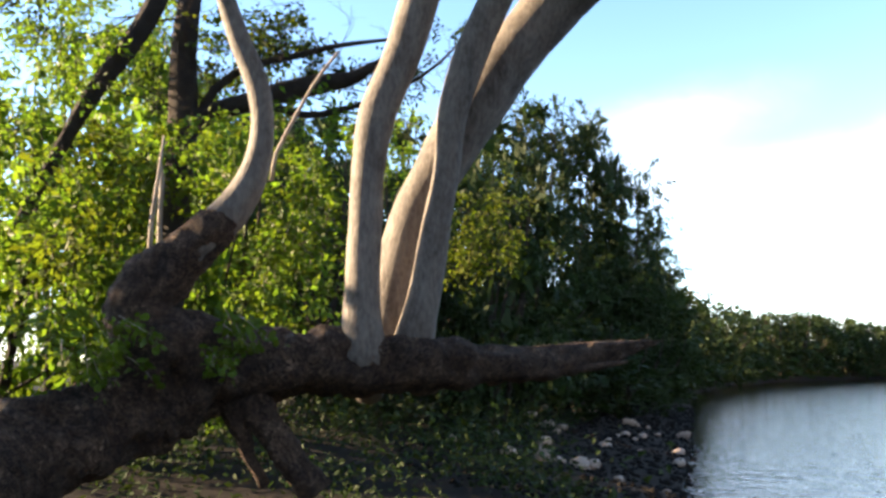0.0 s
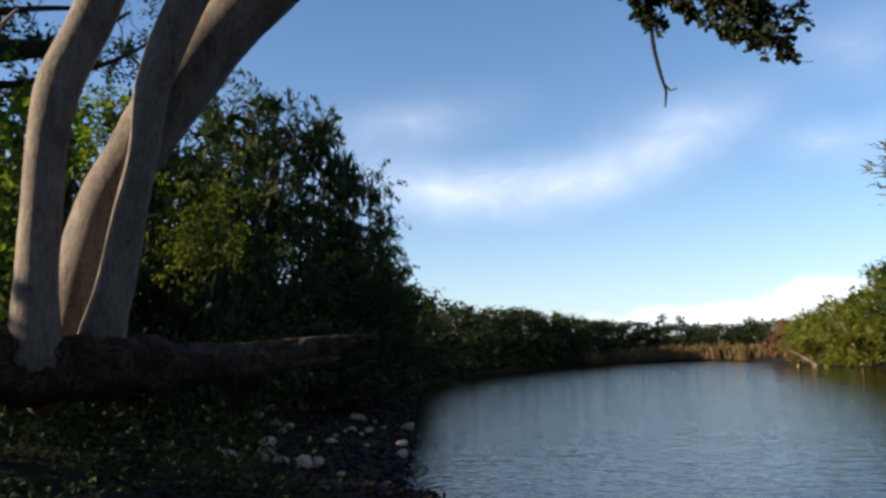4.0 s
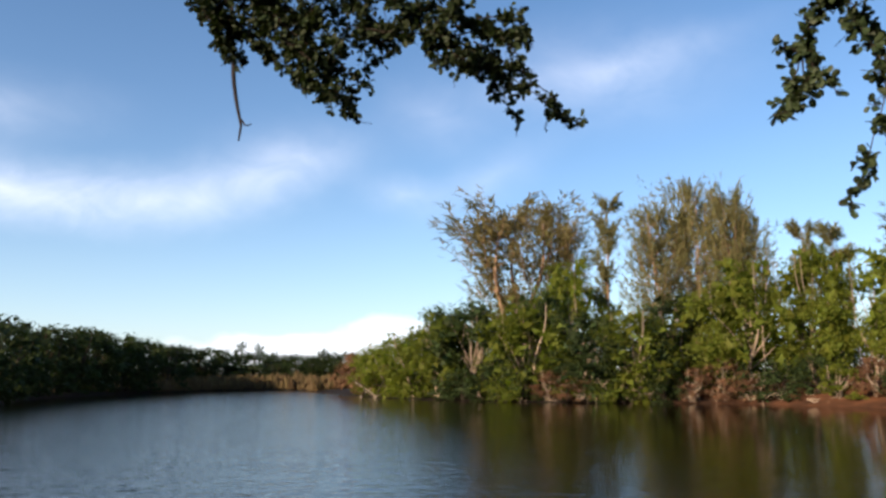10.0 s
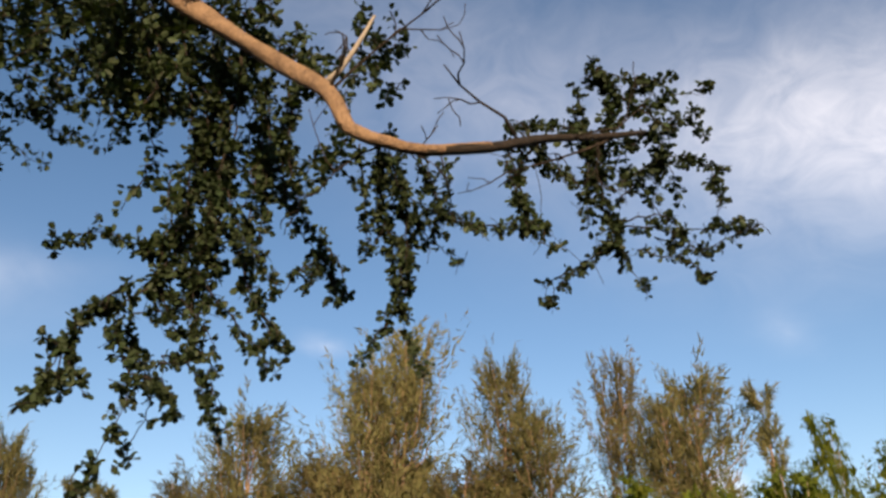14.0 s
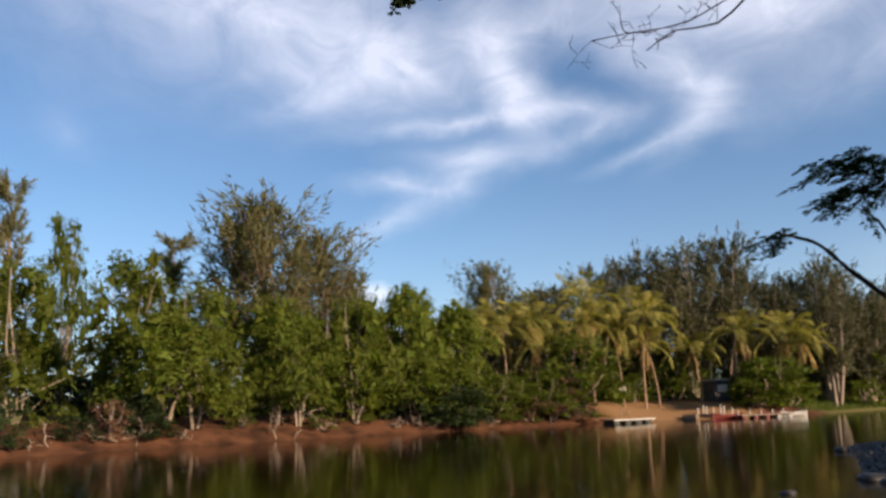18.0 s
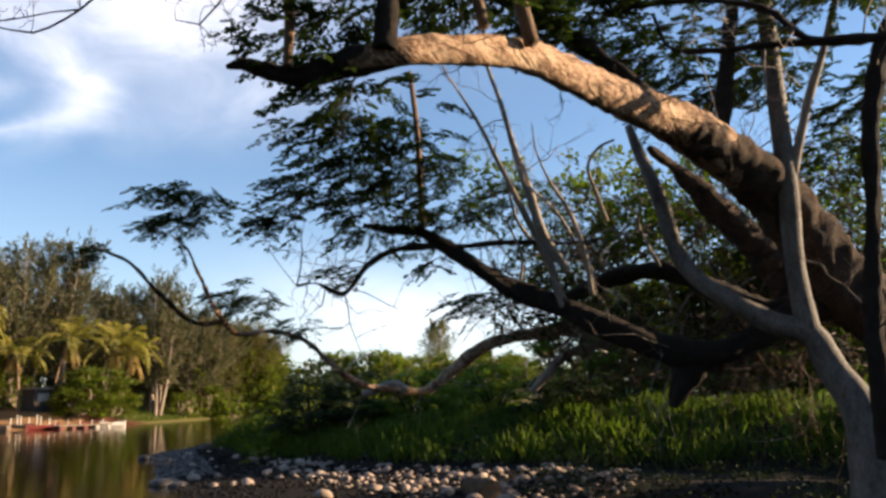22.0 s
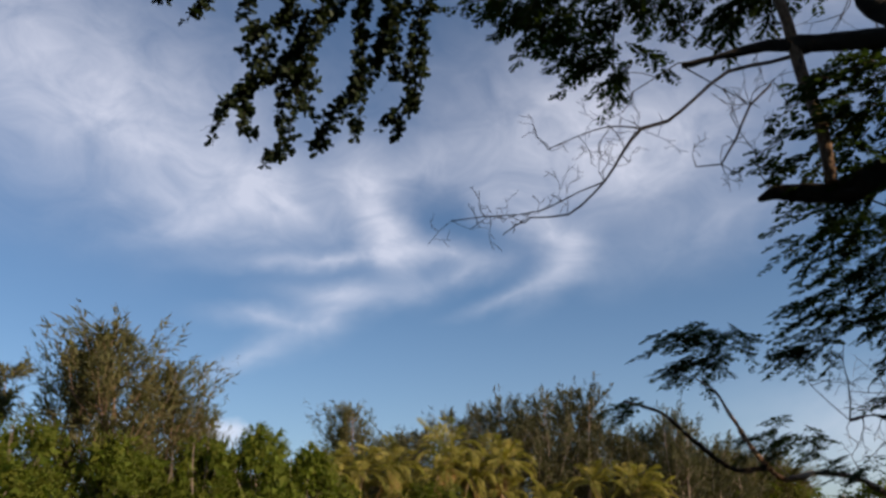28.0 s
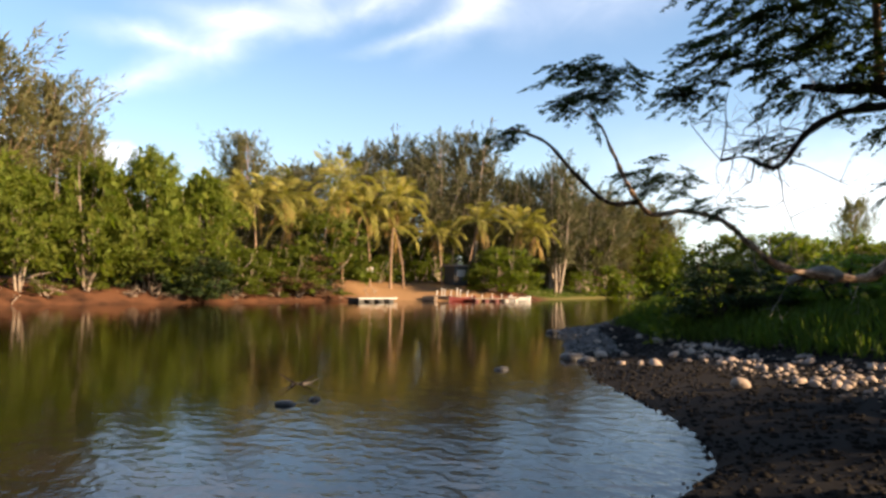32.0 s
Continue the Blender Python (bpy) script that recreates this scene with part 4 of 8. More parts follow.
def coco_palm(name, seed, height_m=8.0, fronds=18, reach=4.9, label="", mat=None):
    rng = np.random.default_rng(seed)
    tree = anchor(name, (0, 0, 0), label, "palm tree")
    a = rng.uniform(0, 6.28)
    lean = rng.uniform(0.5, 1.6)
    top = np.array([math.cos(a) * lean, math.sin(a) * lean, height_m])
    child("trunk", tubes_mesh("trunk", [smooth_line([(0, 0, -0.5, 0.13), (top[0] * .1, top[1] * .1, height_m * .35, 0.08), (top[0] * .55, top[1] * .55, height_m * .75, 0.07), (*top, 0.08)], 0.5)], 8, cas_bark, 0.08, rng), tree)
    for i in range(fronds):
        b = i * 2.399 + rng.uniform(-.2, .2)
        age = i / fronds
        dead = i >= fronds * 0.86
        tilt = -1.2 + rng.uniform(-.3, .25) if dead else 1.3 - 1.5 * age + rng.uniform(-.15, .15)
        d = np.array([math.cos(b), math.sin(b), 0])
        u = np.linspace(0, 1, 12)[:, None]
        far_out = reach * (rng.uniform(0.5, 0.85) if dead else rng.uniform(0.85, 1.1))
        sag = 0.1 if dead else 0.3 + 0.5 * age + rng.uniform(-.15, .15)
        c = top + d * far_out * (u * max(math.cos(tilt), 0.3) * (1 - (0.15 + 0.3 * age) * u)) + np.array([0, 0, 1]) * far_out * (u * math.sin(tilt) - u ** 2.4 * sag)
        c = c + np.cross(d, (0, 0, 1)) * (u * u * rng.uniform(-0.5, 0.5))
        rib = np.hstack([c, np.linspace(0.035, 0.008, 12)[:, None]])
        k = np.repeat(np.linspace(0.08, 0.99, 34), 2)
        p = np.stack([np.interp(k, u[:, 0], c[:, j]) for j in range(3)], -1)
        along = np.gradient(c, axis=0)
        al = unit(np.stack([np.interp(k, u[:, 0], along[:, j]) for j in range(3)], -1))
        side = unit(np.cross(al, np.array([0, 0, 1.0]))) * np.where(np.arange(68) % 2, 1, -1)[:, None]
        w = side * 0.6 + al * 0.75 + np.array([0, 0, -0.42]) + rng.normal(size=al.shape) * 0.12
        fr = child("frond", tubes_mesh("frond", [rib], 4, mat or frond_leaf), tree)
        child("blade", leaf_mesh("blade", p, w, np.cross(w, al) + rng.normal(size=al.shape) * .2, 0.85 * np.sin(0.35 + k * 2.5) + 0.2, mat or (dry_frond if dead else frond_leaf), BLADE * (1, 1.25, 1)), fr)["kind"] = "stuff"
    return tree


def plant(source, spots, group, base_h, base_r, seed, sink=0.0, edge=1.6):
    """Sets copies of built trees on the ground at (x, y, top, half width)."""
    rng = np.random.default_rng(seed)
    for i, (x, y, top, half) in enumerate(spots):
        for _ in range(12):
            d = shore(np.array([x, x + 0.2, x]), np.array([y, y, y + 0.2]))
            if d[0] > edge:
                break
            g = np.array([d[1] - d[0], d[2] - d[0]])
            g /= np.linalg.norm(g) + 1e-6
            x, y = x + g[0] * 0.6, y + g[1] * 0.6
        z = max(height_at(x, y), -0.2) - sink
        s = half / base_r
        src_tree = source[int(rng.integers(len(source)))]
        m = pose(x, y, z, 0, 0, rng.uniform(0, 360)) @ Matrix.Diagonal((s, s, max(top - z, 1.0) / base_h, 1))
        ob = copy_thing(src_tree, m)
        ob["group"] = group


STORE = []


def stock(trees):
    STORE.extend(trees)
    return trees


bank_trees = stock([crown_tree("bank_tree", 10 + i, bank_leaf, far_bark, leaf=0.155, count=8600, lumps=22, low=0.15, core=0.5, deep=0.85, sprays_part=0.25, spray=0.8, girth=0.11, lift=0.3, thin=0.13, label="leafy green tree on the red earth bank") for i in range(4)])
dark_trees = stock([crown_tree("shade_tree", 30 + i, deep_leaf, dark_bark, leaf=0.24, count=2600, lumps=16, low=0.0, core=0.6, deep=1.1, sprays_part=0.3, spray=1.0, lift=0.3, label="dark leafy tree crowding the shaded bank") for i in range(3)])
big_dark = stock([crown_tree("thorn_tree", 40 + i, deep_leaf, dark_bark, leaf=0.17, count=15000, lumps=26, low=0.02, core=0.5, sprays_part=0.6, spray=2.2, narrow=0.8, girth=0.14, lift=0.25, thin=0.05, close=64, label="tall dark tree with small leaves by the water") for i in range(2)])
bushes = stock([crown_tree("shore_bush", 50 + i, bank_leaf, far_bark, leaf=0.24, count=2200, lumps=12, core=0.5, deep=1.1, sprays_part=0.3, spray=0.8, low=0.02, lift=0.35, thin=0.13, label="low green bush at the water's edge", category="bush") for i in range(2)])
massed = stock([crown_tree("feathery_tree", 55 + i, (bank_leaf, deep_leaf, bank_leaf)[i], far_bark, leaf=0.13, count=12000, lumps=30, core=0.5, deep=1.2, sprays_part=0.35, spray=0.9, low=0.0, lift=0.4, thin=0.11, label="feathery green tree leaning over the water") for i in range(3)])
scrubs = stock([crown_tree("dry_bush", 60, red_scrub, far_bark, leaf=0.16, count=5200, lumps=14, low=0.02, core=0.5, sprays_part=0.4, lift=0.4, label="dry reddish bush at the water's edge", category="bush")])
casuarinas = stock([plume_tree("casuarina", 70 + i, (needle, brown_needle, needle)[i], cas_bark, label="tall feathery casuarina with golden-green plumes") for i in range(3)])
slims = stock([plume_tree("slim_casuarina", 80 + i, needle, cas_bark, count=4200, slim=True, label="slender young casuarina with thin plumes") for i in range(2)])
dark_cas = stock([plume_tree("dark_casuarina", 90 + i, dark_needle, far_bark, label="dark grey-green casuarina behind the palms") for i in range(2)])
palms = stock([coco_palm("coconut_palm", 100 + i, label="coconut palm with drooping yellow-green fronds") for i in range(3)])

CAS_1 = [(22.5, 92.7, 25.5, 7.7), (28.7, 93.1, 23.7, 3.9), (27.4, 74.5, 22.6, 1.6), (28.8, 66.4, 19.0, 3.2), (31.7, 65.1, 21.4, 2.8), (33.5, 63.1, 19.9, 2.6), (34.7, 61.3, 17.5, 2.3)]
CAS_2 = [(38.5, 58.9, 16.1, 1.3), (43.3, 61.7, 16.7, 1.8), (45.7, 48.0, 22.6, 4.2), (49.7, 40.8, 25.7, 3.7)]
CAS_3 = [(53.9, 38.5, 30.2, 3.9), (61.5, 33.8, 28.3, 3.5), (59.9, 28.2, 21.5, 3.5), (74.3, 27.4, 29.4, 3.0), (67.0, 20.8, 23.4, 2.9), (68.1, 17.2, 26.3, 4.5)]
CAS_4 = [(69.1, 12.6, 23.8, 1.4), (68.2, 0.1, 18.9, 1.7), (61.1, -3.4, 18.8, 3.4), (59.7, -7.6, 20.2, 4.3), (60.3, -10.4, 17.6, 3.2), (60.8, -13.2, 14.0, 2.3), (78.8, -32.2, 19.0, 3.1)]
CAS_5 = [(76.2, -38.4, 15.6, 2.6), (72.5, -43.0, 17.9, 2.8), (71.9, -47.7, 18.9, 2.8), (68.8, -50.5, 20.3, 3.0), (67.9, -55.0, 19.9, 3.3), (65.9, -58.9, 15.4, 2.6), (64.1, -63.7, 17.0, 2.8), (66.0, -70.2, 14.3, 2.9), (65.0, -73.8, 13.0, 3.0), (73.2, -33.1, 12.7, 2.3), (71.5, -29.5, 13.0, 3.0), (74.0, -36.0, 15.5, 3.0), (70.0, -53.0, 18.5, 3.4), (69.0, -61.0, 16.5, 3.2), (68.0, -67.0, 15.5, 3.2), (70.5, -45.0, 16.0, 3.0)]
GREEN_1 = [(5.2, 76.2, 6.2, 3.4), (4.0, 82.3, 5.3, 2.6), (6.6, 71.2, 6.6, 3.6), (9.0, 67.9, 7.6, 3.8), (12.2, 66.3, 8.3, 4.2), (15.6, 62.5, 8.3, 4.4), (22.3, 71.0, 12.8, 3.8), (19.5, 57.2, 6.7, 3.6), (22.4, 56.1, 7.3, 3.6), (25.9, 56.8, 8.1, 3.8), (28.6, 55.5, 8.8, 4.0), (17.5, 64.5, 9.0, 4.0), (10.5, 72.0, 8.2, 3.8)]
GREEN_2 = [(29.6, 52.6, 10.8, 3.9), (33.2, 50.4, 11.1, 3.5), (34.9, 46.7, 10.4, 3.4), (36.9, 43.9, 9.9, 3.3), (39.3, 40.4, 9.1, 3.2), (41.2, 36.9, 10.1, 3.6)]
GREEN_3 = [(46.6, 27.7, 9.9, 3.9), (47.0, 22.8, 8.7, 3.8), (54.6, 20.0, 12.7, 4.2), (52.4, 13.7, 10.8, 3.5), (55.5, 9.1, 12.2, 3.7), (67.7, 8.3, 18.8, 2.3), (56.1, 2.7, 13.0, 3.7), (52.1, -2.2, 10.6, 3.4), (53.6, -7.8, 10.0, 3.3), (56.7, -12.9, 10.4, 3.2), (57.7, -16.9, 11.3, 3.1), (60.5, -21.3, 10.4, 3.2)]
GREEN_4 = [(50.3, -0.8, 8.9, 4.0), (53.6, -8.9, 9.0, 3.5), (58.9, -13.4, 10.2, 3.5), (59.9, -17.5, 11.7, 3.2), (61.6, -22.0, 9.9, 3.8), (54.6, -17.9, 6.0, 3.7), (58.4, -33.4, 7.8, 4.3), (57.8, -51.7, 5.4, 3.9)]
BUSH_1 = [(53.7, -50.2, 5.0, 3.7), (52.7, -52.7, 4.1, 2.9), (51.6, -14.0, 3.2, 1.9), (53.3, -21.4, 3.1, 3.3), (54.9, -25.2, 4.1, 3.5), (55.4, -28.9, 3.1, 3.1), (55.9, -49.3, 3.0, 2.7), (50.0, -6.2, 1.9, 1.1)]
PALM = [(62.1, -24.3, 8.3, 3.9), (62.8, -27.1, 8.5, 4.2), (63.5, -31.2, 8.7, 4), (63.2, -29.2, 6.7, 3.2), (64.1, -36.1, 10.5, 4), (64.3, -41.5, 9.5, 4.3), (64.3, -43, 6.9, 3.2), (64, -47.4, 6.5, 3.6), (63.7, -50.6, 7.9, 3.6), (62.9, -55.3, 7.8, 4), (63.9, -33.7, 8.4, 3.2), (64.3, -39.2, 8.4, 3.3), (62.5, -57.4, 6.7, 3)]
RIGHT_1 = [(70.1, -82.5, 11.6, 4.7), (67.8, -87.0, 9.8, 4.4), (65.1, -91.5, 9.2, 4.8), (62.2, -95.9, 9.4, 4.5), (59.1, -100.2, 9.2, 5.0), (54.8, -102.6, 8.7, 5.0), (46.0, -106.8, 9.0, 5.0), (40.9, -108.9, 8.5, 5.0)]
RIGHT_CAS = [(71.2, -70.6, 12.6, 4.3), (70.9, -76.5, 12.4, 4.9), (69.6, -85.5, 12.2, 4.8), (48.6, -101.3, 13.8, 2.4)]
TURF_BUSH = [(59.0, -73.6, 3.0, 2.4), (57.2, -77.4, 3.2, 2.9), (55.0, -81.5, 2.9, 2.8), (60.7, -69.5, 3.3, 2.0)]
DARK_1 = [(-16.4, 23.1, 12.0, 3.2), (-15.4, 26.1, 11.8, 2.9), (-15.0, 28.6, 10.2, 2.4), (-16.4, 34.6, 8.4, 2.2), (-16.7, 20.3, 9.5, 2.9), (-14.2, 21.0, 8.0, 2.8), (-14.7, 26.5, 6.6, 2.6), (-14.5, 31.1, 5.2, 1.5)]
DARK_2 = [(-17.4, 38.6, 7.0, 2.7), (-22.6, 51.6, 8.0, 2.8), (-25.0, 61.4, 7.8, 3.3), (-27.7, 75.4, 7.7, 3.7), (-28.5, 87.8, 7.9, 4.0), (-28.3, 100.4, 8.3, 4.1), (-26.9, 109.1, 8.0, 4.4), (-24.4, 119.9, 7.2, 4.4), (-20.7, 128.7, 6.9, 4.7), (-16.0, 135.4, 6.8, 4.4), (-8.6, 140.1, 6.0, 4.5), (-4.0, 136.3, 6.0, 3.9), (0.5, 133.0, 6.2, 3.6), (3.5, 128.0, 6.0, 3.4), (-15.5, 32.8, 7.0, 2.1)]
FAR_PALM = [(-14.7, 139.6, 7.1, 1.8), (-11.7, 141.9, 6.9, 1.8), (-9.2, 145.1, 6.0, 1.5), (-1.0, 138.4, 6.0, 2.0)]
BUSH_2 = [(0.6, 88.5, 4.4, 2.4), (2.4, 83.5, 4.6, 2.4), (3.7, 78.0, 3.6, 1.9), (1.8, 90.5, 5.0, 2.4)]

CAS_1, CAS_2, CAS_3, CAS_4, CAS_5 = ([(x, y, 0.94 * z, w) for x, y, z, w in rows] for rows in (CAS_1, CAS_2, CAS_3, CAS_4, CAS_5))
wide = [s for s in CAS_1 + CAS_2 + CAS_3 + CAS_4 if s[3] > 2.0]
thin = [s for s in CAS_1 + CAS_2 + CAS_3 + CAS_4 if s[3] <= 2.0]
plant(casuarinas, wide, "casuarinas on the far bank", 20, 3.6, 1)
plant(slims, thin, "casuarinas on the far bank", 20, 1.6, 2)
plant(dark_cas, [(x, y, z, 1.15 * w) for x, y, z, w in CAS_5], "casuarinas behind the palms", 20, 3.6, 3)
plant(massed, GREEN_1, "bushes along the far bank", 9, 3.7, 4)
plant(bank_trees, GREEN_2, "trees along the far bank", 9, 3.7, 5)
plant(bank_trees, GREEN_3, "trees along the far bank", 9, 3.7, 6)
plant(bank_trees, GREEN_4, "trees along the far bank", 9, 3.7, 7)
plant(bushes, BUSH_1, "bushes along the far bank", 9, 3.7, 8)
gap_trees = [(r * math.sin(radians(a)), r * math.cos(radians(a)), h, 3.9) for a, r, h in ((44, 57, 9.8), (46.3, 55, 10.8), (48.6, 57, 10.2), (51, 55, 11.2), (53.4, 57, 10.4), (55.6, 55, 10.2), (58, 57, 11.0), (60.4, 55, 10.2))]
plant(casuarinas, [(r * math.sin(radians(a)), r * math.cos(radians(a)), h, 4.0) for a, r, h in ((41, 70, 15), (45.5, 69, 15), (48, 71, 18), (50, 68, 16.5), (54.5, 68, 16), (56.5, 70, 18), (58.5, 68, 16), (62, 67, 15))], "casuarinas on the far bank", 20, 3.6, 31)
plant(bank_trees, gap_trees, "trees along the far bank", 9, 3.7, 30)
plant(scrubs, BUSH_2, "bushes along the far bank", 9, 3.7, 9)
plant(bank_trees, RIGHT_1, "trees beyond the bend", 9, 3.7, 10)
plant(casuarinas, RIGHT_CAS, "trees beyond the bend", 20, 3.6, 18)
plant(bushes, TURF_BUSH, "bushes on the turf slope", 9, 3.7, 19)
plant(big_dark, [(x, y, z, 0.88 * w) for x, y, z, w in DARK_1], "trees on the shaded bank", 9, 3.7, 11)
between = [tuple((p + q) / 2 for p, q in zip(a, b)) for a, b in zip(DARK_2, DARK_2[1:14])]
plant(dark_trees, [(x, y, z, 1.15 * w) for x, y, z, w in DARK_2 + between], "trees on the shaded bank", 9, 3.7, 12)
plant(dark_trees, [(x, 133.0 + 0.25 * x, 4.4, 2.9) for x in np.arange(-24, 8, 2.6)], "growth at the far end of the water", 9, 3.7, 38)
plant(palms, PALM, "palms by the landing", 8.0, 3.6, 13)
far_palms = stock([coco_palm("far_palm", 110, label="distant dark green palm at the far end of the water", mat=deep_leaf)])
plant(far_palms, [(x, y, z - 0.8, h * 0.8) for x, y, z, h in FAR_PALM], "palms at the far end", 8.0, 3.6, 14)
# overhanging growth right along the edge of the shaded bank
rng = np.random.default_rng(77)
hedge = []
for y in np.concatenate([np.arange(19, 60, 2.6), np.arange(60, 118, 4.5)]):
    e = np.array(EDGE[:9])
    x = float(np.interp(y, e[:, 1], e[:, 0]))
    hedge.append((x - 1.8 - rng.uniform(0, 1.5), y, (2.6 + 0.04 * y) * rng.uniform(0.75, 1.2), rng.uniform(1.7, 2.4) + 0.012 * y))
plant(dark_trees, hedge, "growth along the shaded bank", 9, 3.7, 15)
# low bushes and bare roots along the edge of the far bank
rng = np.random.default_rng(78)
low_growth, root_spots = [], []
far_edge = np.array(EDGE[14:25])
for (ax, ay), (bx, by) in zip(far_edge, far_edge[1:]):
    for u in np.arange(0, 1, 1.9 / math.hypot(bx - ax, by - ay)):
        x, y = ax + (bx - ax) * u, ay + (by - ay) * u
        bushy = math.degrees(math.atan2(x, y)) < 90
        if rng.random() < (0.95 if bushy else 0.4) and y > -34:
            low_growth.append((x + rng.uniform(0.2, 1.6), y, rng.uniform(1.8, 3.6) if bushy else rng.uniform(0.8, 1.6), rng.uniform(1.2, 2.0)))
        if 106 < math.degrees(math.atan2(x, y)) < 119.5:
            low_growth.append((x + rng.uniform(0.4, 1.2), y, rng.uniform(2.6, 4.4), rng.uniform(1.9, 2.7)))
        if rng.random() < 0.6:
            root_spots.append((x + 1.0, y, 0.5, rng.uniform(0.7, 1.2), 0.5))
# dark-leaved trees mixed in paint the shade at the foot of the far trees
plant(bushes[:1] + dark_trees + scrubs, low_growth, "low bushes along the far bank", 9, 3.7, 16, edge=0.4)
backrow = []
for yaw in np.arange(98, 124, 1.6):
    r = rng.uniform(84, 96)
    backrow.append((r * math.sin(radians(yaw)), r * math.cos(radians(yaw)), rng.uniform(7.5, 10.5), rng.uniform(3.2, 4.4)))
for yaw in np.arange(103, 126, 1.35):
    r = rng.uniform(80, 84)
    backrow.append((r * math.sin(radians(yaw)), r * math.cos(radians(yaw)), rng.uniform(4.2, 5.8), rng.uniform(2.2, 3.0)))
for yaw in np.arange(118.5, 145, 1.25):
    r = rng.uniform(107, 115)
    backrow.append((r * math.sin(radians(yaw)), r * math.cos(radians(yaw)), rng.uniform(8.5, 11.5), rng.uniform(3.2, 4.2)))
for yaw in np.arange(120, 127, 0.95):
    r = rng.uniform(86, 89)
    backrow.append((r * math.sin(radians(yaw)), r * math.cos(radians(yaw)), rng.uniform(4.8, 6.6), rng.uniform(2.0, 2.8)))
plant(dark_trees, backrow[:17], "dark wood behind the palms", 9, 3.7, 17)
plant(bushes, backrow[17:], "light wood behind the landing", 9, 3.7, 35)
plant(casuarinas[:2], [(105 * math.sin(radians(yaw)), 105 * math.cos(radians(yaw)), 11.0 + 2.0 * math.sin(yaw * 7), 2.6) for yaw in np.arange(124, 146, 2.3)], "thin casuarinas beyond the turf", 20, 3.6, 37)
plant(massed[:2], [(59.6, -26.0, 4.4, 2.4), (60.4, -29.6, 4.8, 2.6), (59.4, -32.0, 4.2, 2.2), (59.6, -53.5, 4.0, 2.4), (61.4, -51.5, 4.6, 2.2)], "bushes below the palms", 9, 3.7, 36)
beyond = []
for yaw in np.arange(134, 166, 1.7):
    r = rng.uniform(98, 112)
    beyond.append((r * math.sin(radians(yaw)), r * math.cos(radians(yaw)), rng.uniform(8.0, 10.5) - 0.06 * (yaw - 134), rng.uniform(3.4, 4.6)))
plant(bushes, beyond, "wood beyond the bend", 9, 3.7, 33)
roots = anchor("bank_roots", (0, 0, 0), "bare brown roots and fallen twigs along the earth bank", "roots", kind="stuff")
brush(roots, root_spots, 5, 79, far_bark, 0.035)
for t in STORE:
    for o in (*t.children_recursive, t):
        bpy.data.objects.remove(o)

# ---- leaning tree of the near bank ----
LOG = [(-3.86, 1.31, 1.37, 0.268), (-3.96, 1.64, 1.53, 0.255), (-4.02, 2.00, 1.65, 0.235), (-3.98, 2.50, 1.83, 0.218), (-3.83, 2.91, 1.96, 0.203), (-3.58, 3.29, 1.99, 0.191), (-3.26, 3.75, 1.98, 0.167), (-3.03, 4.25, 1.97, 0.117), (-2.87, 4.66, 1.99, 0.092), (-2.73, 5.03, 2.06, 0.060), (-2.63, 5.25, 2.10, 0.037), (-2.57, 5.45, 2.12, 0.008)]
GNARL = [(-3.88, 2.38, 1.64, 0.109), (-3.92, 2.30, 1.82, 0.141), (-3.94, 2.27, 2.00, 0.147), (-3.91, 2.33, 2.10, 0.134), (-3.91, 2.52, 2.12, 0.131), (-3.89, 2.73, 2.00, 0.167)]
STEM_D_LOW = [(-3.92, 2.60, 1.84, 0.165), (-3.94, 2.47, 1.95, 0.183), (-4.01, 2.36, 2.06, 0.177), (-4.05, 2.29, 2.19, 0.164), (-4.04, 2.30, 2.35, 0.158), (-3.97, 2.41, 2.51, 0.145), (-3.88, 2.56, 2.69, 0.119), (-3.83, 2.65, 2.80, 0.100)]
STEM_D = [(-4.00, 2.38, 2.46, 0.099), (-3.94, 2.47, 2.59, 0.112), (-3.88, 2.57, 2.70, 0.113), (-3.80, 2.70, 2.89, 0.100), (-3.74, 2.78, 3.11, 0.081), (-3.72, 2.80, 3.36, 0.065), (-3.74, 2.77, 3.60, 0.069), (-3.80, 2.69, 3.84, 0.064), (-3.85, 2.61, 4.10, 0.054), (-3.90, 2.53, 4.41, 0.048), (-3.94, 2.47, 4.87, 0.039)]
STEM_A = [(-3.62, 3.58, 1.82, 0.100), (-3.50, 3.45, 1.94, 0.145), (-3.45, 3.37, 2.05, 0.139), (-3.47, 3.37, 2.18, 0.122), (-3.47, 3.37, 2.46, 0.102), (-3.46, 3.38, 2.81, 0.103), (-3.45, 3.39, 3.16, 0.105), (-3.41, 3.43, 3.52, 0.114), (-3.30, 3.53, 3.89, 0.113), (-3.22, 3.61, 4.27, 0.121), (-3.13, 3.69, 4.66, 0.117), (-2.90, 3.72, 5.20, 0.105)]
STEM_C = [(-3.36, 3.65, 1.96, 0.112), (-3.32, 3.67, 2.11, 0.132), (-3.27, 3.67, 2.27, 0.114), (-3.24, 3.70, 2.47, 0.104), (-3.20, 3.74, 2.83, 0.091), (-3.15, 3.78, 3.18, 0.085), (-3.12, 3.81, 3.55, 0.094), (-3.03, 3.88, 3.92, 0.104), (-2.90, 3.98, 4.30, 0.104), (-2.73, 4.09, 4.68, 0.099), (-2.38, 4.08, 5.04, 0.087)]
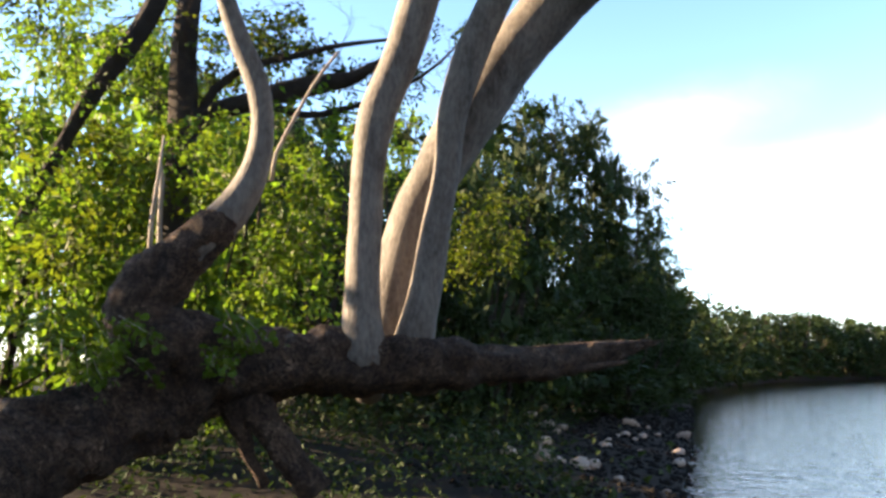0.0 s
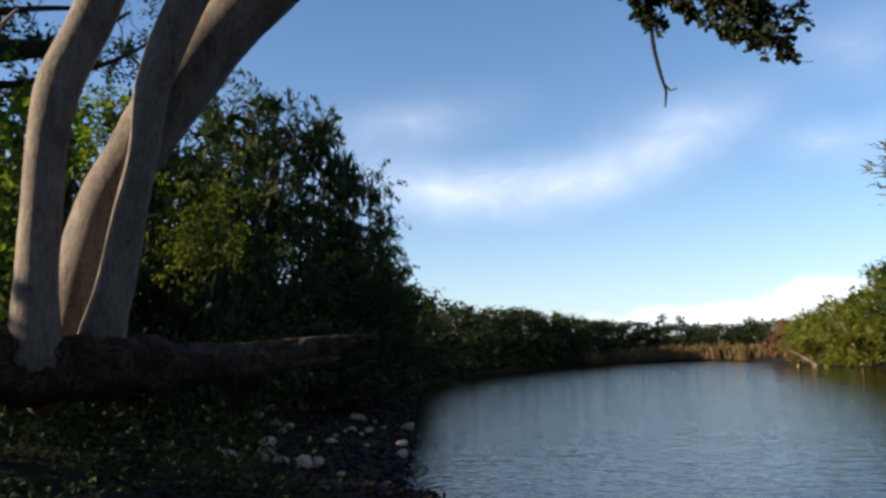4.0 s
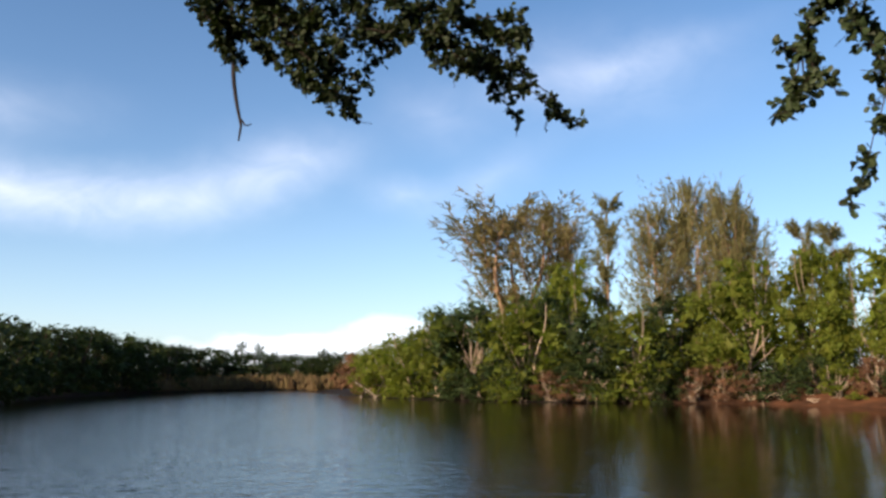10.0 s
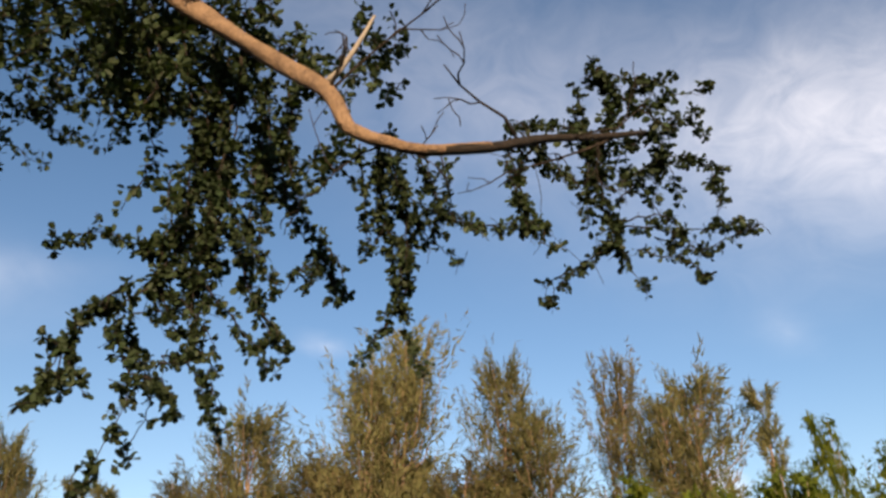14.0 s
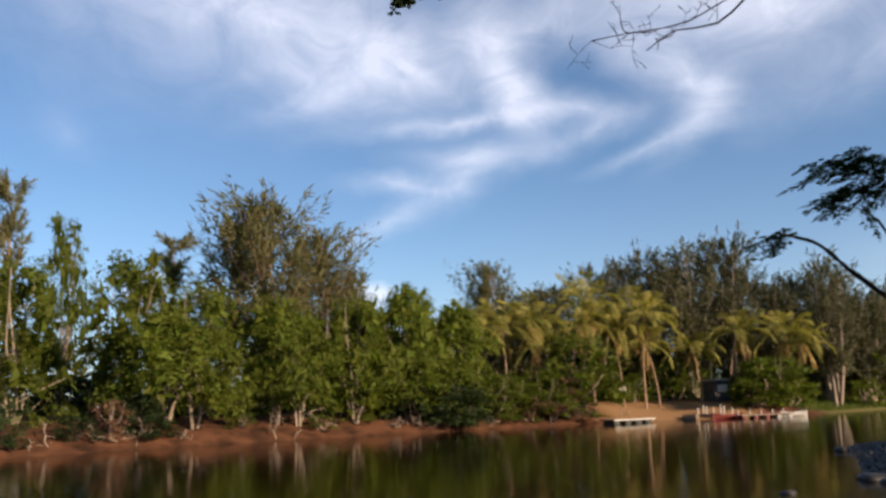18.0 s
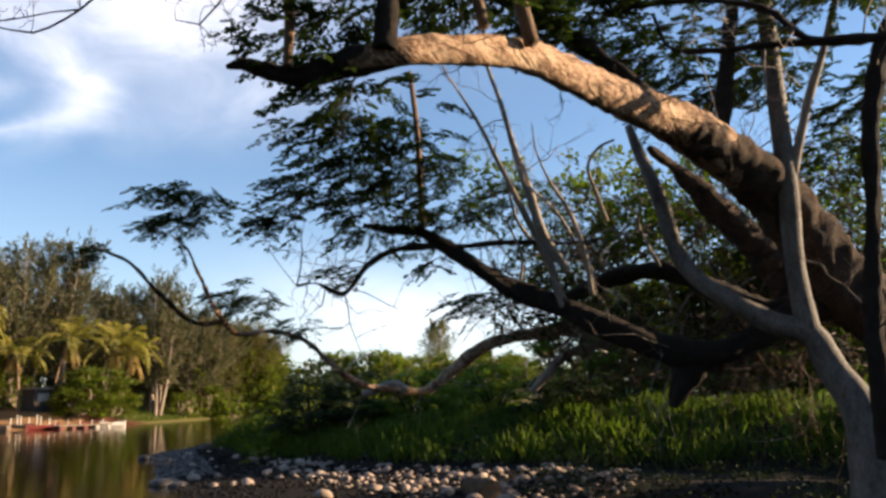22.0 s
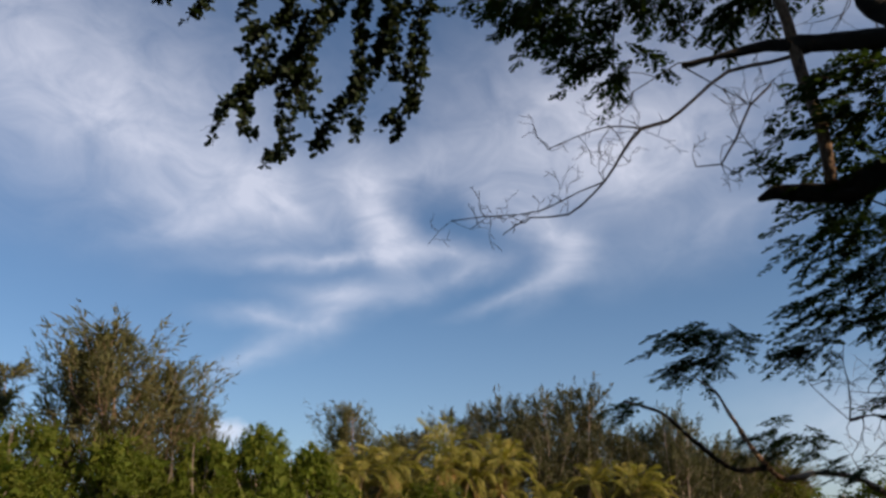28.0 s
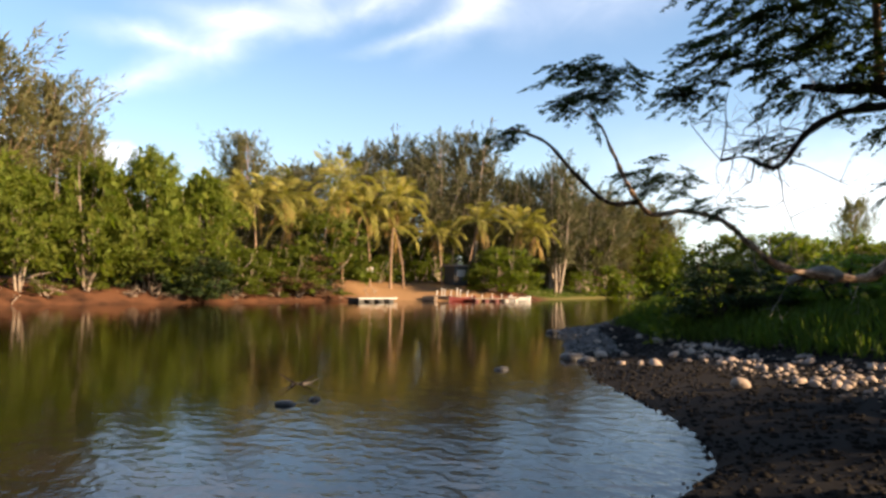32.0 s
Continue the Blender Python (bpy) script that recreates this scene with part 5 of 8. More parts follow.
STEM_B = [(-3.65, 3.72, 1.92, 0.183), (-3.64, 3.73, 2.10, 0.183), (-3.60, 3.78, 2.47, 0.158), (-3.52, 3.85, 2.88, 0.156), (-3.38, 3.98, 3.26, 0.166), (-3.20, 4.12, 3.65, 0.185), (-2.99, 4.28, 4.04, 0.186), (-2.72, 4.46, 4.42, 0.195), (-2.33, 4.56, 4.69, 0.188), (-1.82, 4.57, 4.89, 0.170)]
BACK_1 = [(-8.48, 3.25, 3.26, 0.055), (-8.40, 3.45, 3.81, 0.065), (-8.32, 3.67, 4.39, 0.075), (-8.23, 3.87, 4.89, 0.095), (-8.12, 4.10, 5.35, 0.116), (-8.01, 4.31, 5.78, 0.108), (-7.93, 4.46, 6.28, 0.100), (-7.83, 4.64, 7.09, 0.078)]
BACK_2 = [(-8.39, 4.87, 2.01, 0.207), (-8.35, 4.93, 2.79, 0.180), (-8.33, 4.97, 3.59, 0.168), (-8.32, 4.99, 4.27, 0.170), (-8.31, 5.00, 4.96, 0.188), (-8.33, 4.98, 5.67, 0.163), (-8.31, 5.01, 6.40, 0.129), (-8.27, 5.07, 7.15, 0.094)]
BACK_3 = [(-8.32, 4.98, 4.51, 0.100), (-8.22, 5.14, 4.87, 0.111), (-8.05, 5.42, 5.07, 0.112), (-7.86, 5.69, 5.18, 0.122), (-7.66, 5.96, 5.32, 0.133), (-7.40, 6.28, 5.45, 0.123), (-7.13, 6.60, 5.55, 0.093), (-6.93, 6.81, 5.72, 0.062), (-6.73, 7.01, 5.87, 0.036), (-6.52, 7.21, 6.10, 0.016)]
BACK_6 = [(-8.24, 5.12, 4.82, 0.071), (-8.13, 5.30, 5.28, 0.056), (-7.91, 5.62, 5.61, 0.046), (-7.59, 6.06, 5.80, 0.042), (-7.23, 6.49, 5.98, 0.031), (-6.78, 6.96, 6.09, 0.021)]
BACK_7 = [(-7.66, 5.63, 5.12, 0.060), (-7.33, 6.06, 4.98, 0.045), (-6.98, 6.47, 5.11, 0.035), (-6.59, 6.87, 5.34, 0.025), (-6.23, 7.20, 5.66, 0.020), (-5.90, 7.47, 6.09, 0.010)]
SPLINT_1 = [(-3.09, 4.21, 1.99, 0.073), (-2.91, 4.46, 1.94, 0.049), (-2.77, 4.78, 1.95, 0.031), (-2.63, 5.08, 1.99, 0.012)]
SPLINT_2 = [(-3.03, 4.25, 2.02, 0.059), (-2.90, 4.58, 2.06, 0.046), (-2.75, 4.91, 2.10, 0.032), (-2.64, 5.19, 2.12, 0.020), (-2.55, 5.46, 2.14, 0.004)]
BACK_4 = [(-6.01, 3.39, 2.78, 0.020), (-6.00, 3.40, 3.20, 0.020), (-5.98, 3.43, 3.59, 0.015), (-5.97, 3.45, 3.88, 0.010)]
BACK_5 = [(-6.05, 3.51, 2.84, 0.025), (-6.06, 3.50, 3.18, 0.020), (-6.06, 3.50, 3.56, 0.020), (-6.07, 3.48, 3.71, 0.010)]
TWIG_1 = [(-4.45, 3.42, 3.25, 0.016), (-4.43, 3.44, 3.45, 0.016), (-4.38, 3.50, 3.62, 0.017), (-4.31, 3.59, 3.86, 0.013), (-4.24, 3.68, 4.06, 0.013), (-4.16, 3.77, 4.23, 0.009)]
ROOT_1 = [(-3.85, 2.70, 1.84, 0.073), (-3.81, 2.76, 1.65, 0.053), (-3.77, 2.81, 1.50, 0.040), (-3.72, 2.89, 1.31, 0.030)]
ROOT_2 = [(-3.87, 2.29, 1.85, 0.063), (-3.85, 2.33, 1.71, 0.038), (-3.82, 2.38, 1.60, 0.019)]
ROOT_3 = [(-3.78, 2.80, 1.81, 0.079), (-3.68, 2.93, 1.56, 0.086), (-3.54, 3.11, 1.27, 0.100)]
leaning = anchor("leaning_tree", (0, 0, 0), "fallen grey-brown tree whose upright stems grow from its trunk", "tree")
limb(leaning, "trunk", [(-3.5, 0.2, 0.55, 0.34), (-3.7, 0.8, 1.05, 0.31)] + LOG, log_bark, 40, 0.03, 0.14, 1, "dark cracked fallen trunk", 0.035, 9)
limb(leaning, "limb", STEM_D_LOW, log_bark, 30, 0.025, 0.17, 27, "gnarled dark foot of the bent stem", 0.03, 9)
limb(leaning, "limb", GNARL, log_bark, 28, 0.025, 0.2, 2, "gnarled burl", 0.04, 8)
for i, pts in enumerate((STEM_D, STEM_A, STEM_C, STEM_B)):
    limb(leaning, "stem", pts, pale_bark, 16, 0.07, 0.045, 3 + i, "smooth grey upright stem")
for i, pts in enumerate((ROOT_1, ROOT_2, ROOT_3)):
    limb(leaning, "root", pts, log_bark, 14, 0.03, 0.2, 20 + i, "", 0.02, 10)
for i, pts in enumerate((SPLINT_1, SPLINT_2)):
    limb(leaning, "splinter", pts, log_bark, 9, 0.06, 0.25, 25 + i, "splintered end of the fallen trunk")
L_DARK = [(-7.90, 6.30, 6.12, 0.70, 0.31), (-7.52, 6.76, 5.77, 0.54, 0.27), (-7.70, 8.01, 6.00, 0.42, 0.51), (-8.61, 6.19, 6.44, 0.57, 0.33), (-7.09, 8.57, 6.61, 0.34, 0.34), (-8.39, 5.62, 5.58, 0.46, 0.31), (-9.61, 5.55, 5.54, 0.50, 0.50), (-9.91, 3.72, 6.14, 0.57, 0.41)]
L_LEAF_SUN = [(-9.52, 4.64, 6.73, 1.16, 0.41), (-9.09, 5.45, 6.33, 0.57, 0.41), (-8.92, 3.51, 5.31, 0.65, 0.43), (-8.41, 3.45, 4.66, 0.88, 0.74), (-9.06, 4.46, 5.78, 1.00, 0.62), (-8.46, 3.30, 5.57, 0.84, 0.42)]
L_LEAF_1 = [(-6.25, 5.16, 2.45, 0.35, 0.26), (-6.86, 5.20, 2.36, 0.31, 0.24), (-8.40, 3.46, 3.69, 1.05, 0.66), (-8.43, 4.58, 4.01, 0.77, 0.77), (-7.94, 3.27, 2.88, 0.86, 0.55), (-8.20, 5.90, 6.00, 0.93, 0.54), (-7.32, 6.23, 4.76, 0.85, 0.43), (-6.44, 4.93, 3.36, 0.64, 0.70), (-7.70, 8.02, 5.07, 0.49, 0.66), (-7.94, 10.45, 4.07, 1.04, 0.85), (-5.39, 4.64, 3.00, 0.36, 0.51), (-6.86, 3.25, 3.04, 0.49, 0.33), (-7.67, 4.89, 4.34, 0.54, 0.40)]
L_LEAF_2 = [(-4.00, 1.82, 2.23, 0.12, 0.07), (-3.84, 1.92, 2.19, 0.15, 0.07), (-3.88, 1.83, 2.09, 0.14, 0.07), (-3.90, 2.03, 2.08, 0.11, 0.09), (-3.88, 2.07, 1.97, 0.09, 0.09), (-3.86, 1.88, 2.00, 0.11, 0.05), (-3.61, 2.52, 2.17, 0.15, 0.14), (-3.65, 2.46, 1.99, 0.08, 0.09), (-5.13, 4.17, 3.01, 0.28, 0.38), (-5.26, 4.00, 2.54, 0.19, 0.28), (-5.02, 4.30, 3.45, 0.19, 0.29), (-4.77, 4.58, 3.90, 0.15, 0.15), (-5.49, 3.67, 3.50, 0.24, 0.29)]
foliage(leaning, "leaves", L_LEAF_2, 0.048, bright_leaf, dead_wood, 31, 2.8)
back_tree = anchor("thicket_tree", (0, 0, 0), "dark trunks with sunlit yellow-green leaves behind the fallen tree", "tree")
for i, pts in enumerate((BACK_1, BACK_2, BACK_3, BACK_6, BACK_7)):
    limb(back_tree, "trunk", pts, dark_bark, 10, 0.15, 0.12, 40 + i)
for i, pts in enumerate((BACK_4, BACK_5, TWIG_1)):
    limb(back_tree, "dry_branch", pts, dead_wood, 6, 0.1, 0.1, 50 + i)
foliage(back_tree, "crown", L_LEAF_1[::2], 0.1, bright_leaf, dark_bark, 33, 2.6, 0.5, shape=LEAF4)
foliage(back_tree, "crown", L_LEAF_1[1::2], 0.1, bank_leaf, dark_bark, 35, 2.6, 0.5, shape=LEAF4)
foliage(back_tree, "crown", L_LEAF_SUN, 0.09, bright_leaf, dark_bark, 34, 1.3, 0.5, shape=LEAF4)
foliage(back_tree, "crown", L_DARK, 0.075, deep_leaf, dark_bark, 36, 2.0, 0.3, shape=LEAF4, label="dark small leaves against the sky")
sprigs(back_tree, (BACK_1, BACK_2[3:], BACK_3, BACK_6, BACK_7), 12, 1.0, 505, dark_bark, 0.009)

# ---- limbs that hang over the camera ----
OVER = [(0.93, 3.37, 5.65, 0.076), (1.29, 2.72, 4.85, 0.056), (1.44, 2.19, 4.26, 0.041), (1.47, 1.79, 3.85, 0.031), (1.46, 1.53, 3.59, 0.027), (1.44, 1.34, 3.40, 0.023), (1.44, 1.26, 3.25, 0.020), (1.50, 1.18, 3.21, 0.017), (1.55, 1.11, 3.19, 0.015), (1.71, 1.01, 3.25, 0.015), (1.96, 0.96, 3.40, 0.013), (2.19, 0.89, 3.51, 0.011), (2.43, 0.80, 3.63, 0.008)]
OVER_B = [(1.46, 1.38, 3.46, 0.008), (1.49, 1.35, 3.51, 0.008), (1.52, 1.32, 3.60, 0.007), (1.55, 1.28, 3.72, 0.005)]
OVER_2 = [(0.14, 4.05, 4.85, 0.057), (0.53, 3.74, 4.64, 0.044), (0.78, 3.60, 4.62, 0.040), (0.96, 3.46, 4.58, 0.036), (1.08, 3.33, 4.60, 0.029), (1.20, 3.19, 4.52, 0.020), (1.34, 2.92, 4.40, 0.011)]
DROP_TWIG = [(-0.41, 4.26, 3.96, 0.013), (-0.39, 4.26, 3.78, 0.012), (-0.38, 4.26, 3.59, 0.012), (-0.37, 4.26, 3.44, 0.010), (-0.35, 4.27, 3.32, 0.009), (-0.33, 4.27, 3.23, 0.007), (-0.34, 4.27, 3.15, 0.004)]
DROP_TWIG_B = [(-0.33, 4.27, 3.26, 0.006), (-0.31, 4.27, 3.23, 0.004), (-0.28, 4.28, 3.24, 0.003)]
OVER_LEAF_1 = [(1.67, 2.27, 4.16, 0.35, 0.23), (1.35, 2.69, 4.21, 0.35, 0.17), (1.50, 2.62, 4.42, 0.41, 0.15), (1.66, 2.16, 4.22, 0.35, 0.14), (1.56, 2.34, 3.95, 0.24, 0.14), (1.87, 1.82, 4.05, 0.17, 0.13), (2.11, 1.69, 4.11, 0.23, 0.16), (2.93, 1.01, 3.95, 0.25, 0.15), (1.81, 2.10, 3.73, 0.2, 0.2), (1.67, 2.14, 3.4, 0.15, 0.2), (2.05, 1.95, 3.7, 0.12, 0.16)]
BOUGH_LEFT_1 = [[(-0.40, 3.77, 3.68), (-0.35, 3.82, 3.52), (-0.29, 3.86, 3.41)], [(-0.42, 3.80, 3.63), (-0.10, 3.77, 3.44), (0.08, 3.78, 3.23)], [(-0.18, 3.72, 3.60), (0.05, 3.73, 3.39), (0.25, 3.69, 3.26)], [(-0.31, 3.67, 3.80), (0.10, 3.59, 3.62), (0.30, 3.57, 3.46), (0.35, 3.55, 3.43)], [(0.09, 3.51, 3.77), (0.29, 3.48, 3.65), (0.43, 3.46, 3.52), (0.52, 3.39, 3.53)], [(0.30, 3.57, 3.46), (0.52, 3.42, 3.47), (0.65, 3.33, 3.47), (0.69, 3.30, 3.47)], [(0.52, 3.42, 3.47), (0.63, 3.44, 3.31), (0.76, 3.39, 3.18), (0.86, 3.38, 3.03)], [(0.62, 3.43, 3.33), (0.85, 3.33, 3.16), (1.00, 3.27, 3.01)], [(0.62, 3.39, 3.41), (0.75, 3.31, 3.37), (0.84, 3.27, 3.31)]]
BOUGH_LEFT_2 = [[(-0.31, 3.62, 3.88), (-0.19, 3.67, 3.71), (-0.03, 3.69, 3.55)], [(-0.12, 3.58, 3.83), (0.10, 3.53, 3.73), (0.22, 3.55, 3.57)], [(-0.06, 3.71, 3.53), (0.07, 3.73, 3.36), (0.18, 3.74, 3.22)], [(-0.00, 3.52, 3.84), (0.19, 3.48, 3.74), (0.33, 3.46, 3.62)], [(-0.43, 3.70, 3.83), (-0.28, 3.73, 3.67), (-0.13, 3.75, 3.51), (-0.00, 3.75, 3.39)], [(-0.52, 3.82, 3.66), (-0.42, 3.83, 3.57), (-0.39, 3.86, 3.48)], [(-0.27, 3.54, 4.00), (-0.12, 3.58, 3.83), (-0.07, 3.64, 3.68)], [(-0.36, 3.71, 3.76), (-0.18, 3.70, 3.65), (0.06, 3.67, 3.50)]]
BOUGH_MAIN_1 = [[(1.65, 2.03, 3.93), (1.68, 2.13, 3.64), (1.68, 2.19, 3.38), (1.61, 2.27, 3.29), (1.50, 2.34, 3.31), (1.40, 2.41, 3.26)], [(1.71, 1.99, 3.92), (1.76, 2.09, 3.53), (1.78, 2.16, 3.13), (1.78, 2.17, 2.93)], [(1.68, 2.19, 3.38), (1.66, 2.24, 3.18), (1.58, 2.31, 3.06), (1.60, 2.30, 2.94), (1.64, 2.27, 2.82), (1.61, 2.28, 2.67), (1.57, 2.29, 2.56), (1.52, 2.30, 2.47)], [(1.58, 2.31, 3.08), (1.49, 2.37, 2.99), (1.46, 2.39, 2.87), (1.43, 2.41, 2.77)], [(1.49, 2.37, 2.99), (1.50, 2.37, 2.87), (1.53, 2.34, 2.80)], [(1.64, 2.27, 2.86), (1.71, 2.22, 2.84), (1.77, 2.16, 2.72)], [(1.70, 2.23, 2.90), (1.77, 2.17, 2.90), (1.82, 2.13, 2.79), (1.84, 2.10, 2.73)]]
BOUGH_MAIN_2 = [[(1.78, 2.15, 3.17), (1.87, 2.09, 3.06), (1.94, 2.03, 2.95), (1.97, 1.99, 2.89)], [(1.84, 2.08, 3.37), (1.90, 2.06, 3.16), (1.98, 1.98, 3.01), (1.99, 1.98, 2.95)], [(1.85, 1.88, 3.90), (1.90, 1.93, 3.67), (1.98, 1.92, 3.46), (2.08, 1.85, 3.31), (2.13, 1.82, 3.18)], [(2.07, 1.86, 3.33), (2.02, 1.93, 3.22)], [(1.83, 2.01, 3.62), (1.86, 2.05, 3.36), (1.96, 1.99, 3.17)], [(1.72, 2.19, 3.24), (1.68, 2.24, 3.14), (1.72, 2.21, 3.02)], [(1.43, 2.18, 3.95), (1.49, 2.19, 3.83), (1.48, 2.23, 3.75)], [(1.77, 1.94, 3.92), (1.82, 1.99, 3.68), (1.89, 2.01, 3.46)], [(1.68, 2.06, 3.82), (1.66, 2.16, 3.58), (1.70, 2.19, 3.34), (1.65, 2.26, 3.18)]]
BOUGH_MAIN_3 = [[(1.56, 2.11, 3.90), (1.64, 2.14, 3.70), (1.71, 2.15, 3.50)], [(1.75, 2.07, 3.63), (1.74, 2.14, 3.40), (1.71, 2.21, 3.20)]]
BOUGH_RIGHT = [[(2.33, 1.87, 3.93), (2.44, 1.92, 3.73), (2.56, 1.95, 3.52), (2.64, 1.97, 3.35), (2.73, 1.97, 3.18), (2.78, 1.94, 3.09)], [(2.64, 1.97, 3.35), (2.62, 2.08, 3.23), (2.61, 2.16, 3.13)], [(2.46, 1.75, 3.87), (2.61, 1.71, 3.70), (2.72, 1.58, 3.64), (2.83, 1.38, 3.62)], [(2.47, 1.89, 3.73), (2.63, 1.79, 3.59), (2.73, 1.71, 3.49)], [(2.28, 1.92, 3.93), (2.42, 1.99, 3.70), (2.49, 2.04, 3.53)], [(2.60, 1.41, 3.93), (2.77, 1.41, 3.69), (2.83, 1.38, 3.60)], [(2.39, 1.81, 3.90), (2.53, 1.85, 3.68), (2.62, 1.91, 3.48)], [(2.49, 1.66, 3.90), (2.59, 1.69, 3.74), (2.61, 1.78, 3.63)]]
BOUGH_END_1 = [[(2.63, 1.02, 4.19), (2.76, 1.01, 4.03), (2.86, 1.12, 3.83), (2.97, 1.14, 3.64), (3.07, 1.12, 3.47), (3.12, 1.08, 3.38)], [(2.66, 1.03, 4.15), (2.75, 0.86, 4.10), (2.78, 0.81, 4.09)], [(2.80, 0.98, 3.99), (2.83, 0.79, 4.03), (2.86, 0.65, 4.03)], [(2.87, 1.00, 3.89), (2.88, 0.80, 3.95), (2.95, 0.70, 3.89)], [(2.92, 1.07, 3.77), (2.94, 0.87, 3.83), (3.00, 0.74, 3.79), (3.08, 0.71, 3.66), (3.11, 0.74, 3.60)], [(2.99, 1.12, 3.62), (3.07, 0.94, 3.58), (3.14, 0.84, 3.49), (3.16, 0.66, 3.53), (3.17, 0.60, 3.54)], [(2.99, 1.14, 3.60), (3.00, 1.25, 3.51), (2.96, 1.41, 3.44), (2.97, 1.46, 3.37)], [(3.06, 1.07, 3.52), (3.15, 0.89, 3.45), (3.18, 0.85, 3.40)]]
BOUGH_END_2 = [[(2.62, 1.38, 4.00), (2.74, 1.16, 3.98), (2.84, 1.09, 3.89)], [(2.69, 1.38, 3.91), (2.75, 1.45, 3.77), (2.83, 1.46, 3.65)], [(2.69, 1.14, 4.06), (2.83, 1.16, 3.85), (2.94, 1.23, 3.64)], [(2.69, 1.33, 3.95), (2.83, 1.24, 3.81), (2.92, 1.17, 3.71)]]
BOUGH_FAR_1 = [[(1.70, 4.14, 5.21), (1.68, 4.26, 5.06), (1.42, 4.44, 4.95), (1.15, 4.51, 4.94)], [(1.68, 4.26, 5.06), (1.64, 4.41, 4.88), (1.47, 4.54, 4.77), (1.21, 4.64, 4.72)], [(1.70, 4.30, 5.00), (1.66, 4.46, 4.79), (1.71, 4.56, 4.60)], [(1.71, 4.32, 4.98), (1.89, 4.36, 4.81), (1.90, 4.52, 4.55)], [(1.89, 4.36, 4.81), (2.16, 4.31, 4.69), (2.22, 4.28, 4.69)], [(1.78, 4.30, 4.95), (2.02, 4.21, 4.93), (2.12, 4.09, 5.03), (2.27, 4.06, 4.97)], [(1.89, 4.36, 4.81), (2.05, 4.43, 4.59)], [(1.27, 4.36, 5.10), (1.04, 4.42, 5.10)], [(1.47, 4.54, 4.77), (1.53, 4.59, 4.65)], [(2.05, 4.04, 5.14), (2.17, 4.18, 4.88), (2.37, 4.08, 4.87)]]
BOUGH_FAR_2 = [[(1.54, 4.21, 5.19), (1.35, 4.29, 5.17), (1.13, 4.46, 5.02)], [(1.91, 4.16, 5.08), (2.09, 4.20, 4.91), (1.97, 4.28, 4.87)], [(1.74, 3.98, 5.37), (1.86, 4.06, 5.22), (2.08, 4.02, 5.14)]]
BOUGH_DROOP_1 = [[(4.63, -2.99, 6.64), (4.78, -2.85, 6.57), (5.01, -2.86, 6.29), (5.27, -2.94, 5.87), (5.43, -2.91, 5.65), (5.57, -2.82, 5.49)], [(4.82, -2.66, 6.64), (5.05, -2.66, 6.36), (5.22, -2.70, 6.12), (5.35, -2.73, 5.91)], [(5.04, -2.55, 6.44), (5.29, -2.57, 6.11), (5.51, -2.52, 5.82), (5.71, -2.52, 5.47)], [(5.02, -2.28, 6.62), (5.29, -2.36, 6.23), (5.55, -2.44, 5.81), (5.70, -2.31, 5.63), (5.88, -2.25, 5.35)], [(4.94, -2.09, 6.79), (5.26, -2.10, 6.41), (5.62, -1.87, 6.02), (5.83, -1.64, 5.80), (5.98, -1.45, 5.61), (6.12, -1.43, 5.36)], [(5.38, -1.96, 6.32), (5.68, -1.91, 5.90), (5.86, -1.90, 5.61), (5.97, -2.00, 5.36), (6.07, -1.86, 5.22)]]
BOUGH_DROOP_2 = [[(5.18, -1.71, 6.68), (5.45, -1.79, 6.30), (5.59, -1.58, 6.19), (5.74, -1.51, 5.98)], [(5.57, -1.71, 6.17), (5.86, -1.61, 5.75), (6.01, -1.65, 5.46)], [(5.68, -1.91, 5.90), (5.65, -2.13, 5.84)], [(5.69, -1.96, 5.87), (5.78, -2.10, 5.64)]]
BOUGH_DROOP_HIGH = [[(5.23, -1.28, 6.76), (5.34, -1.55, 6.54), (5.51, -1.49, 6.34), (5.58, -1.44, 6.25)], [(5.26, -0.87, 6.82), (5.18, -1.17, 6.84), (5.17, -1.43, 6.78), (4.99, -1.77, 6.87)], [(5.41, -1.18, 6.56), (5.58, -1.17, 6.33), (5.70, -1.06, 6.19)], [(4.97, -2.10, 6.76), (4.69, -1.97, 7.11), (4.51, -2.19, 7.20), (4.43, -2.46, 7.14)], [(4.60, -2.98, 6.68), (4.81, -2.54, 6.71), (5.00, -2.12, 6.72), (5.28, -1.53, 6.61)], [(4.91, -1.28, 7.11), (4.95, -1.12, 7.11), (4.80, -1.01, 7.28)], [(5.45, -0.71, 6.60), (5.41, -0.93, 6.62), (5.44, -1.20, 6.52)], [(4.85, -2.00, 6.93), (4.87, -1.81, 6.98)], [(5.66, -0.83, 6.30), (5.56, -0.99, 6.41), (5.50, -1.18, 6.44)]]
BARE_END = [[(2.73, 1.35, 3.88), (2.82, 1.37, 3.76), (2.85, 1.39, 3.65), (2.96, 1.33, 3.55), (3.0, 1.27, 3.47)]]
BARE_LEFT = [[(-0.88, 3.78, 3.91), (-0.67, 3.82, 3.75), (-0.40, 3.77, 3.67), (-0.11, 3.68, 3.63)], [(0.25, 3.58, 3.48), (0.40, 3.53, 3.42), (0.47, 3.51, 3.37)], [(0.39, 3.50, 3.49), (0.53, 3.43, 3.46), (0.65, 3.34, 3.46)]]
